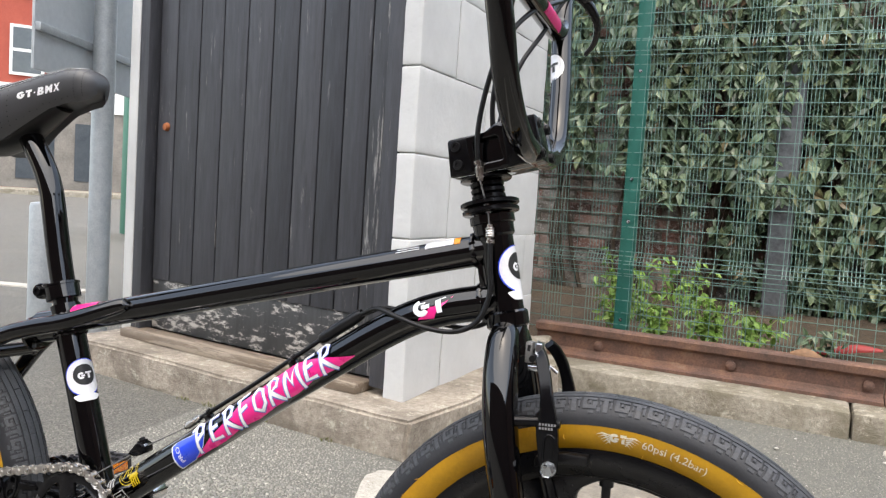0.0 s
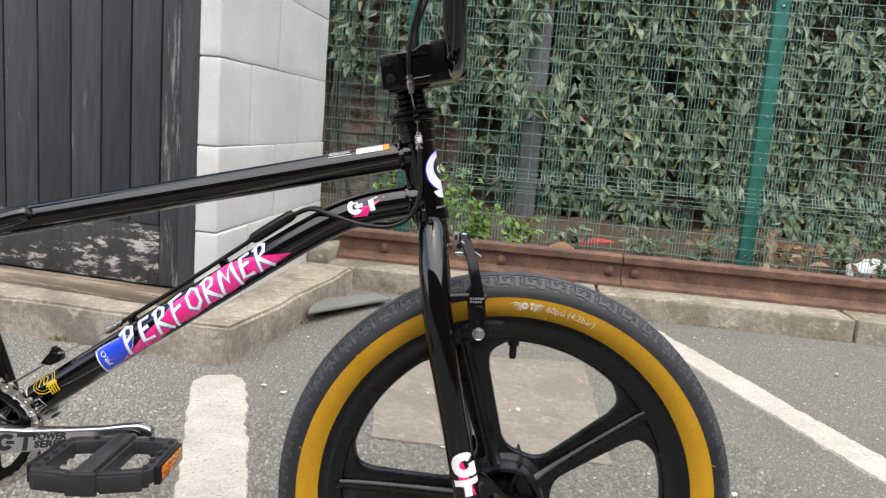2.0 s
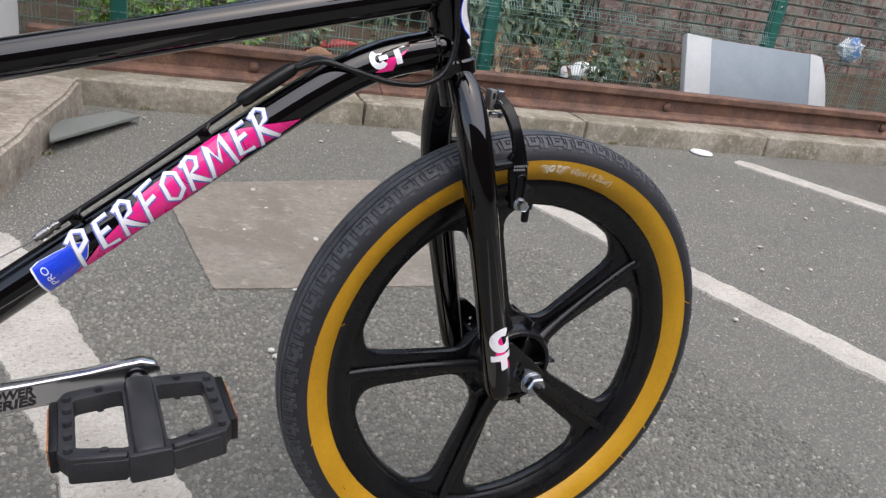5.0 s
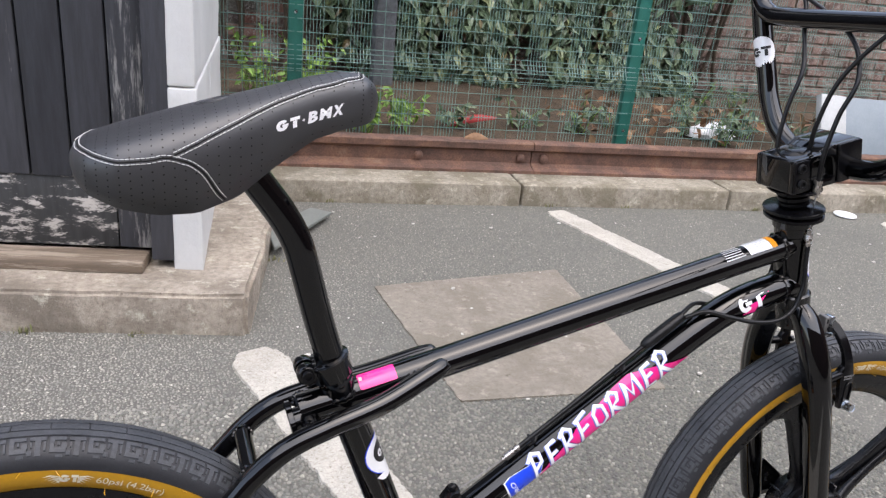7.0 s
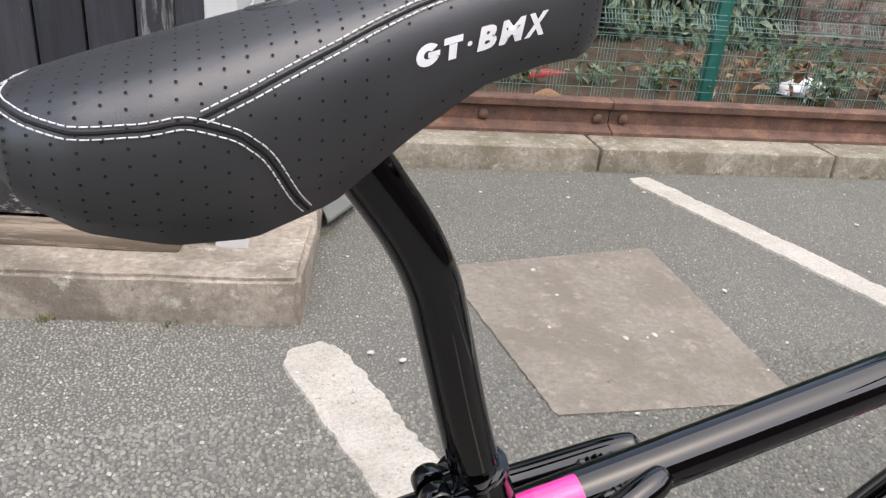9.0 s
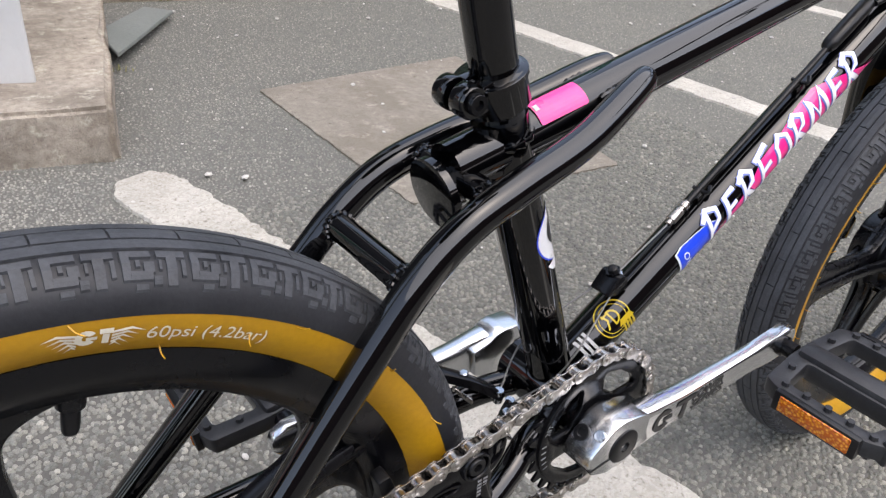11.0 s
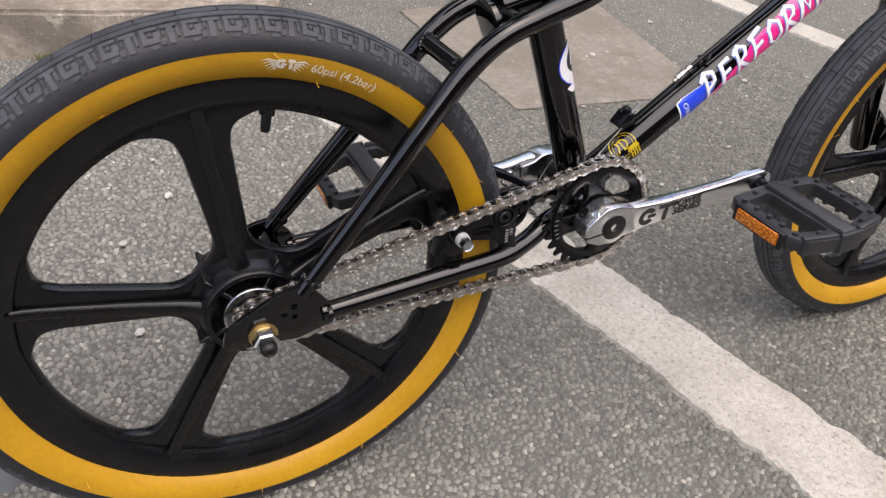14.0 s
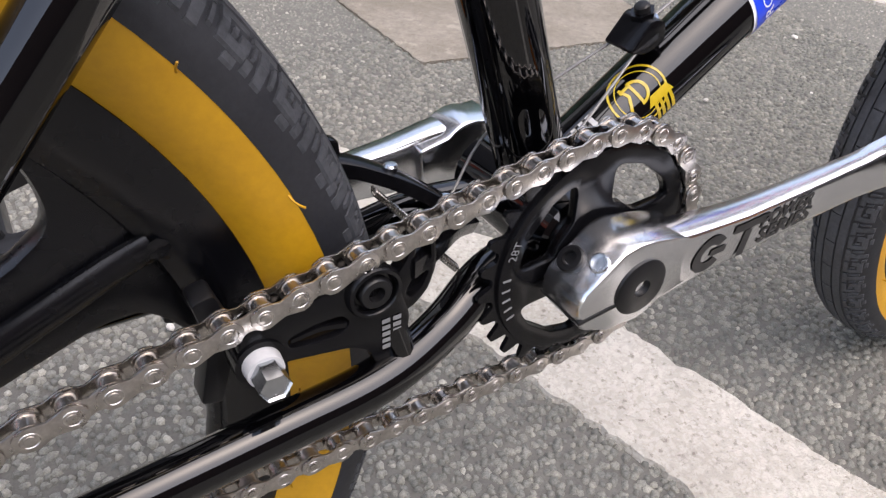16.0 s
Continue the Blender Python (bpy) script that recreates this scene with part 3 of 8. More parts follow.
M["brick"] = brick_mat()
M["mortar"] = concrete_mat("old_lime_mortar", (0.19, 0.165, 0.14), (0.27, 0.24, 0.20), (0.08, 0.08, 0.05))
WY = 2.12
wall_b = thing("wall_north", "old sooty red brick boundary wall", "wall", KY, kind="structure")
part("mortar_bed", box((9.6, 0.25, 2.3), (3.3, WY + 0.109, 1.05)), M["mortar"], wall_b, smooth=0)


def brick_template():
    bm = box((0.213, 0.05, 0.063), (0, 0, 0), 0.004, segs=1)
    me = bpy.data.meshes.new("brick")
    bm.to_mesh(me)
    bm.free()
    me.materials.append(M["brick"])
    return me


def brick_rows(u0, u1, z0, z1):
    rnd = random.Random(5)
    out = []
    row = 0
    z = z0
    while z < z1:
        u = u0 + (0.1125 if row % 2 else 0)
        while u < u1:
            out.append((u, z, rnd.uniform(-0.007, 0.006), rnd.uniform(-1.2, 1.2)))
            u += 0.225
        z += 0.075
        row += 1
    return out


ALL_BRICKS = brick_rows(-1.2, 8.0, 0.06, 2.15)
near = [b for b in ALL_BRICKS if 3.0 < b[0] < 6.0 and b[1] < 1.55][:300]
rest = [b for b in ALL_BRICKS if b not in set(near)]
bm = bmesh.new()
for u, z, dy, tilt in rest:
    box((0.213, 0.05, 0.063), (u, WY + dy, z), 0, bm)
tagged(part("brickwork", bm, M["brick"], wall_b, smooth=0), kind="stuff")

# ---- grey pipe against the wall ----
M["dull_grey"] = varied("dull_grey_paint", (0.07, 0.076, 0.084), (0.16, 0.17, 0.18), (0.6, 0.75), 6, 60, ws=True)
pipe = thing("steel_column", "tall grey steel column against the ivy", "column", KY)
part("shaft", box((0.12, 0.15, 2.4), (1.175, WY - 0.40, 1.15), 0.02), M["dull_grey"], pipe)
part("base_plate", box((0.24, 0.24, 0.02), (1.175, WY - 0.40, 0.11), 0.004), M["galv"], pipe)


# ---- ivy ----
def leaf_mat(name, stops, sheen=0.35):
    m = mat(name, (0.05, 0.09, 0.03), 0.4)
    info = m.node_tree.nodes.new("ShaderNodeNewGeometry")
    base = ramp(m, info, "Random Per Island", stops)
    n = noise_n(m, coords(m), 60.0, 3.0)
    v = ramp(m, n, 0, [(0.3, (0.75, 0.75, 0.75)), (0.7, (1.25, 1.25, 1.25))])
    ln(m, mix(m, 1.0, 0, base, 0, v, 0, "MULTIPLY"), 2, bsdf(m), "Base Color")
    bsdf(m).inputs["Roughness"].default_value = sheen
    return m


M["ivy"] = leaf_mat("ivy_leaf", [(0.0, (0.036, 0.058, 0.034)), (0.3, (0.080, 0.122, 0.068)), (0.6, (0.125, 0.180, 0.104)), (0.86, (0.19, 0.245, 0.150)), (0.96, (0.19, 0.22, 0.10)), (1.0, (0.17, 0.105, 0.06))])
M["weed"] = leaf_mat("fresh_weed_leaf", [(0.0, (0.08, 0.16, 0.025)), (0.5, (0.16, 0.29, 0.045)), (1.0, (0.25, 0.38, 0.08))], 0.5)
M["dry"] = leaf_mat("dry_brown_leaf", [(0.0, (0.12, 0.06, 0.03)), (0.5, (0.22, 0.12, 0.06)), (1.0, (0.34, 0.23, 0.13))], 0.7)
M["bark"] = varied("ivy_stem_bark", (0.045, 0.03, 0.02), (0.09, 0.065, 0.045), (0.8, 0.9), 30, 200, ws=True)


def leaves(spots, seed, length=(0.05, 0.09), width=0.55, droop=0.9):
    """Many folded leaves; spots: (position, outward) pairs."""
    rg = np.random.default_rng(seed)
    V, F = [], []
    for p, o in spots:
        L = rg.uniform(*length)
        w = L * width * rg.uniform(0.7, 1.1) / 2
        d = Vector((rg.normal(0, 0.5), -0.25 + rg.normal(0, 0.35), -droop + rg.normal(0, 0.4))).normalized()
        n = (Vector(o) + Vector(rg.normal(0, 0.45, 3))).normalized()
        s = d.cross(n)
        if s.length < 0.1:
            continue
        s.normalize()
        n = s.cross(d)
        p = Vector(p)
        k = len(V)
        up = n * (w * 0.45)
        V += [p, p + d * L * 0.35 + s * w + up, p + d * L * 0.35 - s * w + up, p + d * L * 0.45, p + d * L * 0.75 + s * w * 0.6 + up * 0.5, p + d * L * 0.75 - s * w * 0.6 + up * 0.5, p + d * L - n * (L * 0.1)]
        F += [(k, k + 3, k + 1), (k, k + 2, k + 3), (k + 1, k + 3, k + 4), (k + 2, k + 5, k + 3), (k + 3, k + 6, k + 4), (k + 3, k + 5, k + 6)]
    me = bpy.data.meshes.new("leaves")
    me.from_pydata([tuple(v) for v in V], [], F)
    return me


ivy = thing("ivy", "dense dark green ivy hanging over a brick wall", "climbing plant", KY)
rg = np.random.default_rng(4)
spots = []


def ivy_front(u, z):
    """Depth of the ivy's uneven face in front of the wall."""
    return 0.22 + 0.20 * noise.noise((u * 1.3, z * 1.1, 3.0)) + 0.10 * noise.noise((u * 4.2, z * 3.4, 7.0)) + 0.06 * z


IVY_END = 3.15
while len(spots) < 18500:
    u, z = rg.uniform(-0.3, 4.3), rg.uniform(0.1, 2.35)
    edge = IVY_END + 0.5 * max(0.0, z - 0.35) + 0.25 * noise.noise((z * 2.0, 1.0, 0.0))
    if u > edge:
        continue
    gap = noise.noise((u * 3.1, z * 2.4, 11.0)) + 0.55 * noise.noise((u * 8.0, z * 6.0, 5.0))
    if gap < -0.22 and rg.uniform() < 0.93:
        continue
    low = float(np.interp(u, [-0.4, 0.0, 0.25, 0.5, 0.8, 1.0, 1.2], [1.10, 0.98, 0.88, 0.80, 0.58, 0.25, 0.1]))
    if z < low + 0.12 * noise.noise((u * 5, 2.0, 0.0)):
        continue
    d = ivy_front(u, z) * (rg.uniform() ** 0.35)
    spots.append(((u, WY - 0.03 - d, z), (0.0, -1.0, 0.45)))
for i in range(620):
    u, z = rg.uniform(1.03, 1.32), rg.uniform(0.75, 2.3)
    if noise.noise((u * 5, z * 2.2, 4.0)) > -0.05:
        spots.append(((u, WY - 0.49 - rg.uniform(0, 0.08), z), (0.0, -1.0, 0.45)))
tagged(part_of("ivy_leaves", leaves(spots, 9, (0.055, 0.110), 0.5), M["ivy"], ivy, "glossy dark green leaves", smooth=0), kind="stuff")
bm = bmesh.new()
rnd = random.Random(8)
for i in range(46):
    u = rnd.uniform(-0.2, 3.6)
    pts = [(u, WY - 0.06, 0.05)]
    for k in range(1, 6):
        pts.append((pts[-1][0] + rnd.uniform(-0.12, 0.12), WY - 0.05 - rnd.uniform(0, 0.10), 0.05 + k * 0.42))
    tube(pts, [0.016, 0.014, 0.012, 0.010, 0.008, 0.006], 5, 3, bm=bm)
tagged(part("ivy_stem", bm, M["bark"], ivy, "thin woody stems"), kind="stuff")


def weed_clump(u, y, h, n, seed, label="fresh green weeds growing behind the fence"):
    leaf = M["weed"] if u < 1.2 else M["ivy"]
    rg = np.random.default_rng(seed)
    w = thing("weed", label, "weed", KY, "weeds along the fence")
    sp = []
    bm = bmesh.new()
    for i in range(max(3, n // 16)):
        a, r = rg.uniform(0, 6.28), rg.uniform(0.02, 0.10)
        top = (u + math.cos(a) * r * 1.6, y + math.sin(a) * r, 0.1 + h * rg.uniform(0.5, 1))
        tube([(u + math.cos(a) * r * .3, y, 0.09), ((u + top[0]) / 2, (y + top[1]) / 2, 0.1 + h * .4), top], [0.003, 0.0025, 0.0012], 4, 3, bm=bm)
        for k in range(16):
            t = rg.uniform(0.25, 1.0)
            sp.append(((u + (top[0] - u) * t + rg.normal(0, .02), y + (top[1] - y) * t + rg.normal(0, .02), 0.1 + (top[2] - .1) * t), (rg.normal(0, .6), -0.5, 0.9)))
    tagged(part("stem", bm, M["weed"], w), kind="stuff")
    tagged(part_of("leaves", leaves(sp, seed + 50, (0.026, 0.054), 0.6, 0.2), leaf, w, smooth=0), kind="stuff")


for i, (u, y, h, n) in enumerate(((0.76, 0.70, 0.23, 120), (0.97, 0.74, 0.25, 160), (1.1, 0.82, 0.19, 90), (0.55, 0.75, 0.27, 110), (0.62, 1.0, 0.34, 120), (1.75, 0.9, 0.16, 60), (2.05, 0.8, 0.22, 80), (2.3, 0.95, 0.2, 70), (2.7, 0.9, 0.30, 110), (2.85, 0.75, 0.22, 90), (3.05, 0.9, 0.2, 80), (3.4, 0.8, 0.14, 60), (1.4, 0.85, 0.14, 50), (2.95, 1.3, 0.3, 90), (3.2, 1.2, 0.25, 80), (0.45, 1.3, 0.4, 120), (0.75, 1.4, 0.42, 120))):
    weed_clump(u, y, h, n, 30 + i)
# dry twigs and leaves by the second post
sp = [((rg.uniform(2.0, 3.5), rg.uniform(0.62, 1.5), 0.11 + rg.uniform(0, .12)), (0, -0.5, 0.9)) for i in range(190)]
litter = thing("dry_leaf_litter", "heap of dry brown leaves behind the fence", "leaf litter", KY, kind="stuff")
tagged(part_of("dry_leaves", leaves(sp, 77, (0.05, 0.10), 0.5, 0.1), M["dry"], litter, smooth=0), kind="stuff")

# ---- grey moulded box behind the rail ----
M["box_grey"] = varied("blue_grey_painted_metal", (0.175, 0.215, 0.245), (0.225, 0.265, 0.295), (0.4, 0.55), 8, 120, ws=True)
M["box_pale"] = varied("pale_grey_plastic", (0.38, 0.40, 0.40), (0.46, 0.475, 0.475), (0.45, 0.6), 8, 120, ws=True)
gb = thing("metal_panel", "blue-grey metal panel with pale ends leaning behind the rail", "panel", KY @ pose(3.10, 0.312, 0.10, -22, 0, 0))
part("sheet", plate([(0.148, 0.004), (0.757, 0.0), (0.762, 0.352), (0.150, 0.362)], 0.003, 0.036, bevel=0.002), M["box_grey"], gb)
part("end_strip", plate([(0.0, 0.0), (0.149, 0.004), (0.151, 0.364), (0.010, 0.372)], 0.0, 0.038, bevel=0.003), M["box_pale"], gb, "pale grey end strip")
part("end_strip", plate([(0.758, 0.0), (0.868, 0.006), (0.872, 0.14), (0.866, 0.23), (0.852, 0.30), (0.838, 0.345), (0.763, 0.354)], 0.0, 0.038, bevel=0.003), M["box_pale"], gb, "pale grey curved end strip")

# ---- litter ----
M["litter_white"] = varied("white_plastic_film", (0.6, 0.62, 0.65), (0.78, 0.79, 0.8), (0.3, 0.5), 40, 200, ws=True)
M["litter_red"] = varied("faded_red_plastic", (0.30, 0.022, 0.022), (0.38, 0.035, 0.032), (0.4, 0.6), 40, 200, ws=True)
bm = bmesh.new()
bmesh.ops.create_icosphere(bm, subdivisions=3, radius=1)
for v in bm.verts:
    k = 1 + 0.35 * noise.noise(v.co * 2.3) + 0.15 * noise.noise(v.co * 6)
    v.co = (v.co.x * 0.13 * k, v.co.y * 0.07 * k, max(0, v.co.z) * 0.08 * k)
tagged(part("plastic_bag", bm, M["litter_white"], at=KY @ pose(2.84, 0.85, 0.12)), "crumpled white plastic bag in the weeds", "bag")
bm = tube([(-0.12, 0, 0.0), (-0.05, 0.01, 0.02), (0.04, 0, 0.045), (0.13, -0.01, 0.05)], [0.008, 0.018, 0.020, 0.006], 10, 5, flat=0.35)
tagged(part("red_plastic_scrap", bm, M["litter_red"], at=KY @ pose(1.50, 0.86, 0.115)), "faded red plastic scrap lying behind the fence", "litter")
bm = lathe([(0.0, 0.010), (0.030, 0.010), (0.044, 0.008), (0.048, 0.003), (0.047, 0.0)], 32, "z")
tagged(part("round_lid", bm, M["litter_white"], at=pose(2.94, 1.66, 0.0)), "flat round white plastic lid on the asphalt", "lid")
bm = tube([(-0.05, 0, 0), (0.0, 0, 0.008), (0.05, 0.005, 0.0)], [0.006, 0.02, 0.004], 8, 5, flat=0.3)
tagged(part("yellow_leaf", bm, M["dry"], at=KY @ pose(1.35, 0.225, 0.207)), "fallen yellow leaf lying on the rail", "leaf")

# ---- shed: turned 14 degrees ----
SA = math.atan(-0.25)
SH = Matrix.Translation((0.165, 1.26, 0)) @ Matrix.Rotation(SA, 4, "Z")


def wood_mat(name, dark, light, wear, patchy=False, grain=(9.0, 9.0, 0.9)):
    m = mat(name, dark, 0.55)
    info = m.node_tree.nodes.new("ShaderNodeObjectInfo")
    c = coords(m, grain, False)
    c2 = coords(m, tuple(g / 9 for g in grain), False)
    n1 = noise_n(m, c, 6.0, 6.0, 0.7)
    n2 = noise_n(m, c2 if not patchy else coords(m, (1.0, 1.0, 2.8), False), 24.0 if not patchy else 13.0, 10.0, 0.78)
    col = ramp(m, n1, 0, [(0.35, dark), (0.65, tuple(x * 1.7 for x in dark))])
    w = ramp(m, n2, 0, [(wear, (0, 0, 0)), (wear + 0.06, (1, 1, 1))])
    x = mix(m, w, 0, col, 0, light, 0)
    tone = ramp(m, info, "Random", [(0.0, (0.75, 0.76, 0.78)), (1.0, (1.35, 1.32, 1.3))])
    ln(m, mix(m, 1.0, 0, x, 2, tone, 0, "MULTIPLY"), 2, bsdf(m), "Base Color")
    bump(m, n1, 0, 0.0015, 0.8)
    return m


M["door_black"] = wood_mat("black_painted_board", (0.0275, 0.029, 0.0345), (0.22, 0.215, 0.21), 0.605)
M["door_scuffed"] = wood_mat("scuffed_black_board", (0.0275, 0.029, 0.0340), (0.28, 0.275, 0.265), 0.53)
M["door_worn"] = wood_mat("flaking_black_paint", (0.020, 0.021, 0.022), (0.38, 0.365, 0.34), 0.53, True)
M["bare_wood"] = wood_mat("weathered_bare_wood", (0.10, 0.078, 0.058), (0.26, 0.22, 0.175), 0.50, False, (0.9, 9.0, 9.0))


def white_wall_mat():
    m = mat("white_painted_blockwork", (0.7, 0.7, 0.68), 0.7)
    c = coords(m)
    n1, n2, n3 = noise_n(m, c, 3.0, 6.0), noise_n(m, c, 45.0, 5.0), noise_n(m, c, 14.0, 8.0, 0.75)
    a = ramp(m, n1, 0, [(0.3, (0.50, 0.505, 0.50)), (0.7, (0.63, 0.635, 0.625))])
    d = ramp(m, n3, 0, [(0.24, (0.42, 0.40, 0.36)), (0.33, (1, 1, 1))])
    ln(m, mix(m, 0.6, 0, a, 0, d, 0, "MULTIPLY"), 2, bsdf(m), "Base Color")
    b = bump(m, n2, 0, 0.003, 0.6)
    bump(m, n3, 0, 0.004, 0.4, b)
    return m


M["white_wall"] = white_wall_mat()
M["rust_disc"] = varied("rusty_orange_disc", (0.30, 0.085, 0.03), (0.40, 0.14, 0.05), (0.7, 0.85), 60, 400)
shed = thing("shed", "small white blockwork shed with a black boarded door", "shed", SH, kind="structure")
DW = 1.16      # width of the doorway, running to -x from the pillar
Z0 = 0.098     # top of the step
# pillar beside the door and the side wall behind it, in courses of blocks
core = box((0.050, 0.98, 2.14), (0.0285, 0.498, Z0 + 1.07))
for v in core.verts:
    v.co.x -= 0.100 * v.co.y
part("wall_core", core, M["white_wall"], shed, smooth=0)
rnd = random.Random(2)
for row in range(9):
    z = Z0 - 0.022 + row * 0.2375
    off = 0.0 if row % 2 else 0.225
    cuts = sorted({0.0, *[c for c in (off, off + 0.45, off + 0.9) if 0.02 < c < 0.94], 1.0})
    for a, b in zip(cuts, cuts[1:]):
        j = rnd.uniform(-0.0006, 0.0006)
        flare = 0.004 * max(0, 2 - row)
        bm = box((0.062 + flare, b - a - 0.0016, 0.2354), (0.030 + j + flare / 2, (a + b) / 2 - (0.004 if a == 0 else 0), z + 0.118), 0.005 if a == 0 else 0.0016, None, None, 3)
        bmesh.ops.subdivide_edges(bm, edges=[e for e in bm.edges if e.calc_length() > 0.05], cuts=8, use_grid_fill=True)
        for v in bm.verts:
            p = v.co + Vector((0, row * 0.7, 0))
            v.co.x += 0.0016 * noise.noise(p * 14) + 0.0008 * noise.noise(p * 45)
            v.co.y += 0.0022 * noise.noise(p * 16 + Vector((9, 0, 0)))
            v.co.z += 0.0011 * noise.noise(p * 24 + Vector((0, 0, 9)))
            v.co.x -= 0.100 * v.co.y
        part("block", bm, M["white_wall"], shed, smooth=50)
part("jamb", box((0.055, 0.20, 2.14), (-DW - 0.03, 0.10, Z0 + 1.07), 0.008), M["white_wall"], shed, "white painted door jamb")
part("back_wall", box((DW - 0.12, 0.1, 2.14), (-DW / 2 - 0.12, 0.94, Z0 + 1.07)), M["white_wall"], shed, smooth=0)
part("side_wall", box((0.1, 0.80, 2.14), (-DW - 0.03, 0.59, Z0 + 1.07)), M["white_wall"], shed, smooth=0)
part("roof", box((DW + 0.35, 1.45, 0.08), (-DW / 2, 0.55, Z0 + 2.19), 0.01), M["step_concrete"], shed)

door = thing("door_1", "black painted vertical board door with flaking paint at its foot", "door", SH, kind="structure")
edges = [-DW + 0.005, -DW + 0.06, -1.005, -0.885, -0.77, -0.655, -0.54, -0.43, -0.33, -0.235, -0.14, -0.055]
part("door_frame", box((0.055, 0.06, 2.10), (-0.0255, 0.028, Z0 + 0.02 + 1.05), 0.004), M["door_black"], door, "black painted door post")
part("door_frame", box((0.05, 0.06, 2.10), (-DW + 0.027, 0.028, Z0 + 0.02 + 1.05), 0.004), M["door_black"], door, "black painted door post")
part("backing", box((DW - 0.11, 0.02, 2.0), (-DW / 2, 0.075, Z0 + 1.04)), M["door_black"], door, smooth=0)
for a, b in zip(edges[1:], edges[2:]):
    foot = 0.035 if a > -0.15 else 0.212
    part("board", box((b - a - 0.005, 0.022, 2.095 - foot), ((a + b) / 2, 0.05, Z0 + (2.095 + foot) / 2), 0.003), M["door_scuffed"] if -0.15 < a < -0.13 else M["door_black"], door)
part("kick_board", box((DW - 0.202, 0.018, 0.182), (-DW / 2 - 0.041, 0.054, Z0 + 0.032 + 0.091), 0.003), M["door_worn"], door, "kick board with flaking black paint")
part("sill", box((DW - 0.07, 0.085, 0.031), (-DW / 2 - 0.03, -0.004, Z0 + 0.0155), 0.005), M["bare_wood"], door, "weathered bare wood sill")
part("latch_plate", box((0.012, 0.005, 0.07), (-0.062, 0.0355, 0.37), 0.001), M["galv"], door, "small bright metal strip")
part("knob", lathe([(0.0, -0.014), (0.012, -0.011), (0.015, -0.004), (0.015, 0.0)], 16, "y", (-DW + 0.115, 0.039, 0.858)), M["rust_disc"], door, "small round rusty orange disc")

bm = bmesh.new()
outline = [(-DW - 0.12, -0.175), (0.20, -0.155), (0.20, 0.80), (-DW - 0.12, 0.80)]
lo = [bm.verts.new((x, y, -0.02)) for x, y in outline]
hi = [bm.verts.new((x, y, Z0)) for x, y in outline]
bm.faces.new(lo[::-1])
bm.faces.new(hi)
for i in range(4):
    j = (i + 1) % 4
    bm.faces.new((lo[i], lo[j], hi[j], hi[i]))
bmesh.ops.subdivide_edges(bm, edges=bm.edges[:], cuts=14, use_grid_fill=True)
bmesh.ops.bevel(bm, geom=[e for e in bm.edges if len(e.link_faces) == 2 and e.calc_face_angle(0) > 0.8], offset=0.012, segments=3, affect="EDGES")
for v in bm.verts:
    if v.co.z > 0:
        v.co += Vector((noise.noise(v.co * 9), noise.noise(v.co * 9 + Vector((5, 0, 0))), 0.6 * noise.noise(v.co * 7 + Vector((0, 9, 0))))) * 0.009
tagged(part("doorstep", bm, M["step_concrete"], at=SH), "weathered concrete plinth step in front of the shed door", "step", kind="structure")

# loose slate against the step
M["slate"] = varied("grey_green_slate", (0.13, 0.142, 0.13), (0.19, 0.20, 0.185), (0.6, 0.8), 14, 160, bump_d=0.001, ws=True)
bm = bmesh.new()
quad = [(0.452, 1.668), (0.642, 1.908), (0.705, 1.850), (0.452, 1.500)]
lift = (0.034, 0.012, 0.012, 0.030)
top = [bm.verts.new((x, y, z + 0.009)) for (x, y), z in zip(quad, lift)]
low = [bm.verts.new((x, y, z)) for (x, y), z in zip(quad, lift)]
bm.faces.new(top)
bm.faces.new(low[::-1])
for i in range(4):
    j = (i + 1) % 4
    bm.faces.new((top[i], low[i], low[j], top[j]))
bmesh.ops.bevel(bm, geom=bm.edges[:], offset=0.002, segments=2, affect="EDGES")
tagged(part("slate", bm, M["slate"]), "loose grey-green slate leaning by the step on asphalt", "slate")

# pale grit and small stones lying about on the asphalt
rnd = random.Random(14)
M["grit"] = varied("pale_grit", (0.30, 0.28, 0.25), (0.62, 0.60, 0.56), (0.7, 0.85), 40, 300, ws=True)
bm = bmesh.new()
for i in range(170):
    x, y = rnd.uniform(-0.3, 3.2), rnd.uniform(0.2, 2.0)
    if y > 2.05 - 0.145 * x or (x < 0.42 and y > 0.95):
        continue
    r = rnd.choice((0.0022, 0.003, 0.004, 0.0065))
    m4 = Matrix.Translation((x, y, 0.3 * r)) @ Matrix.Rotation(rnd.uniform(0, 3), 4, "Z") @ Matrix.Diagonal((r * rnd.uniform(0.9, 1.6), r, r * 0.55, 1))
    bmesh.ops.create_icosphere(bm, subdivisions=1, radius=1, matrix=m4)
tagged(part("grit", bm, M["grit"], smooth=0), "pale grit scattered on the asphalt", "grit", kind="stuff")


M["moss_green"] = leaf_mat("dull_grass_blade", [(0.0, (0.07, 0.075, 0.025)), (0.5, (0.12, 0.13, 0.045)), (1.0, (0.19, 0.18, 0.08))], 0.6)


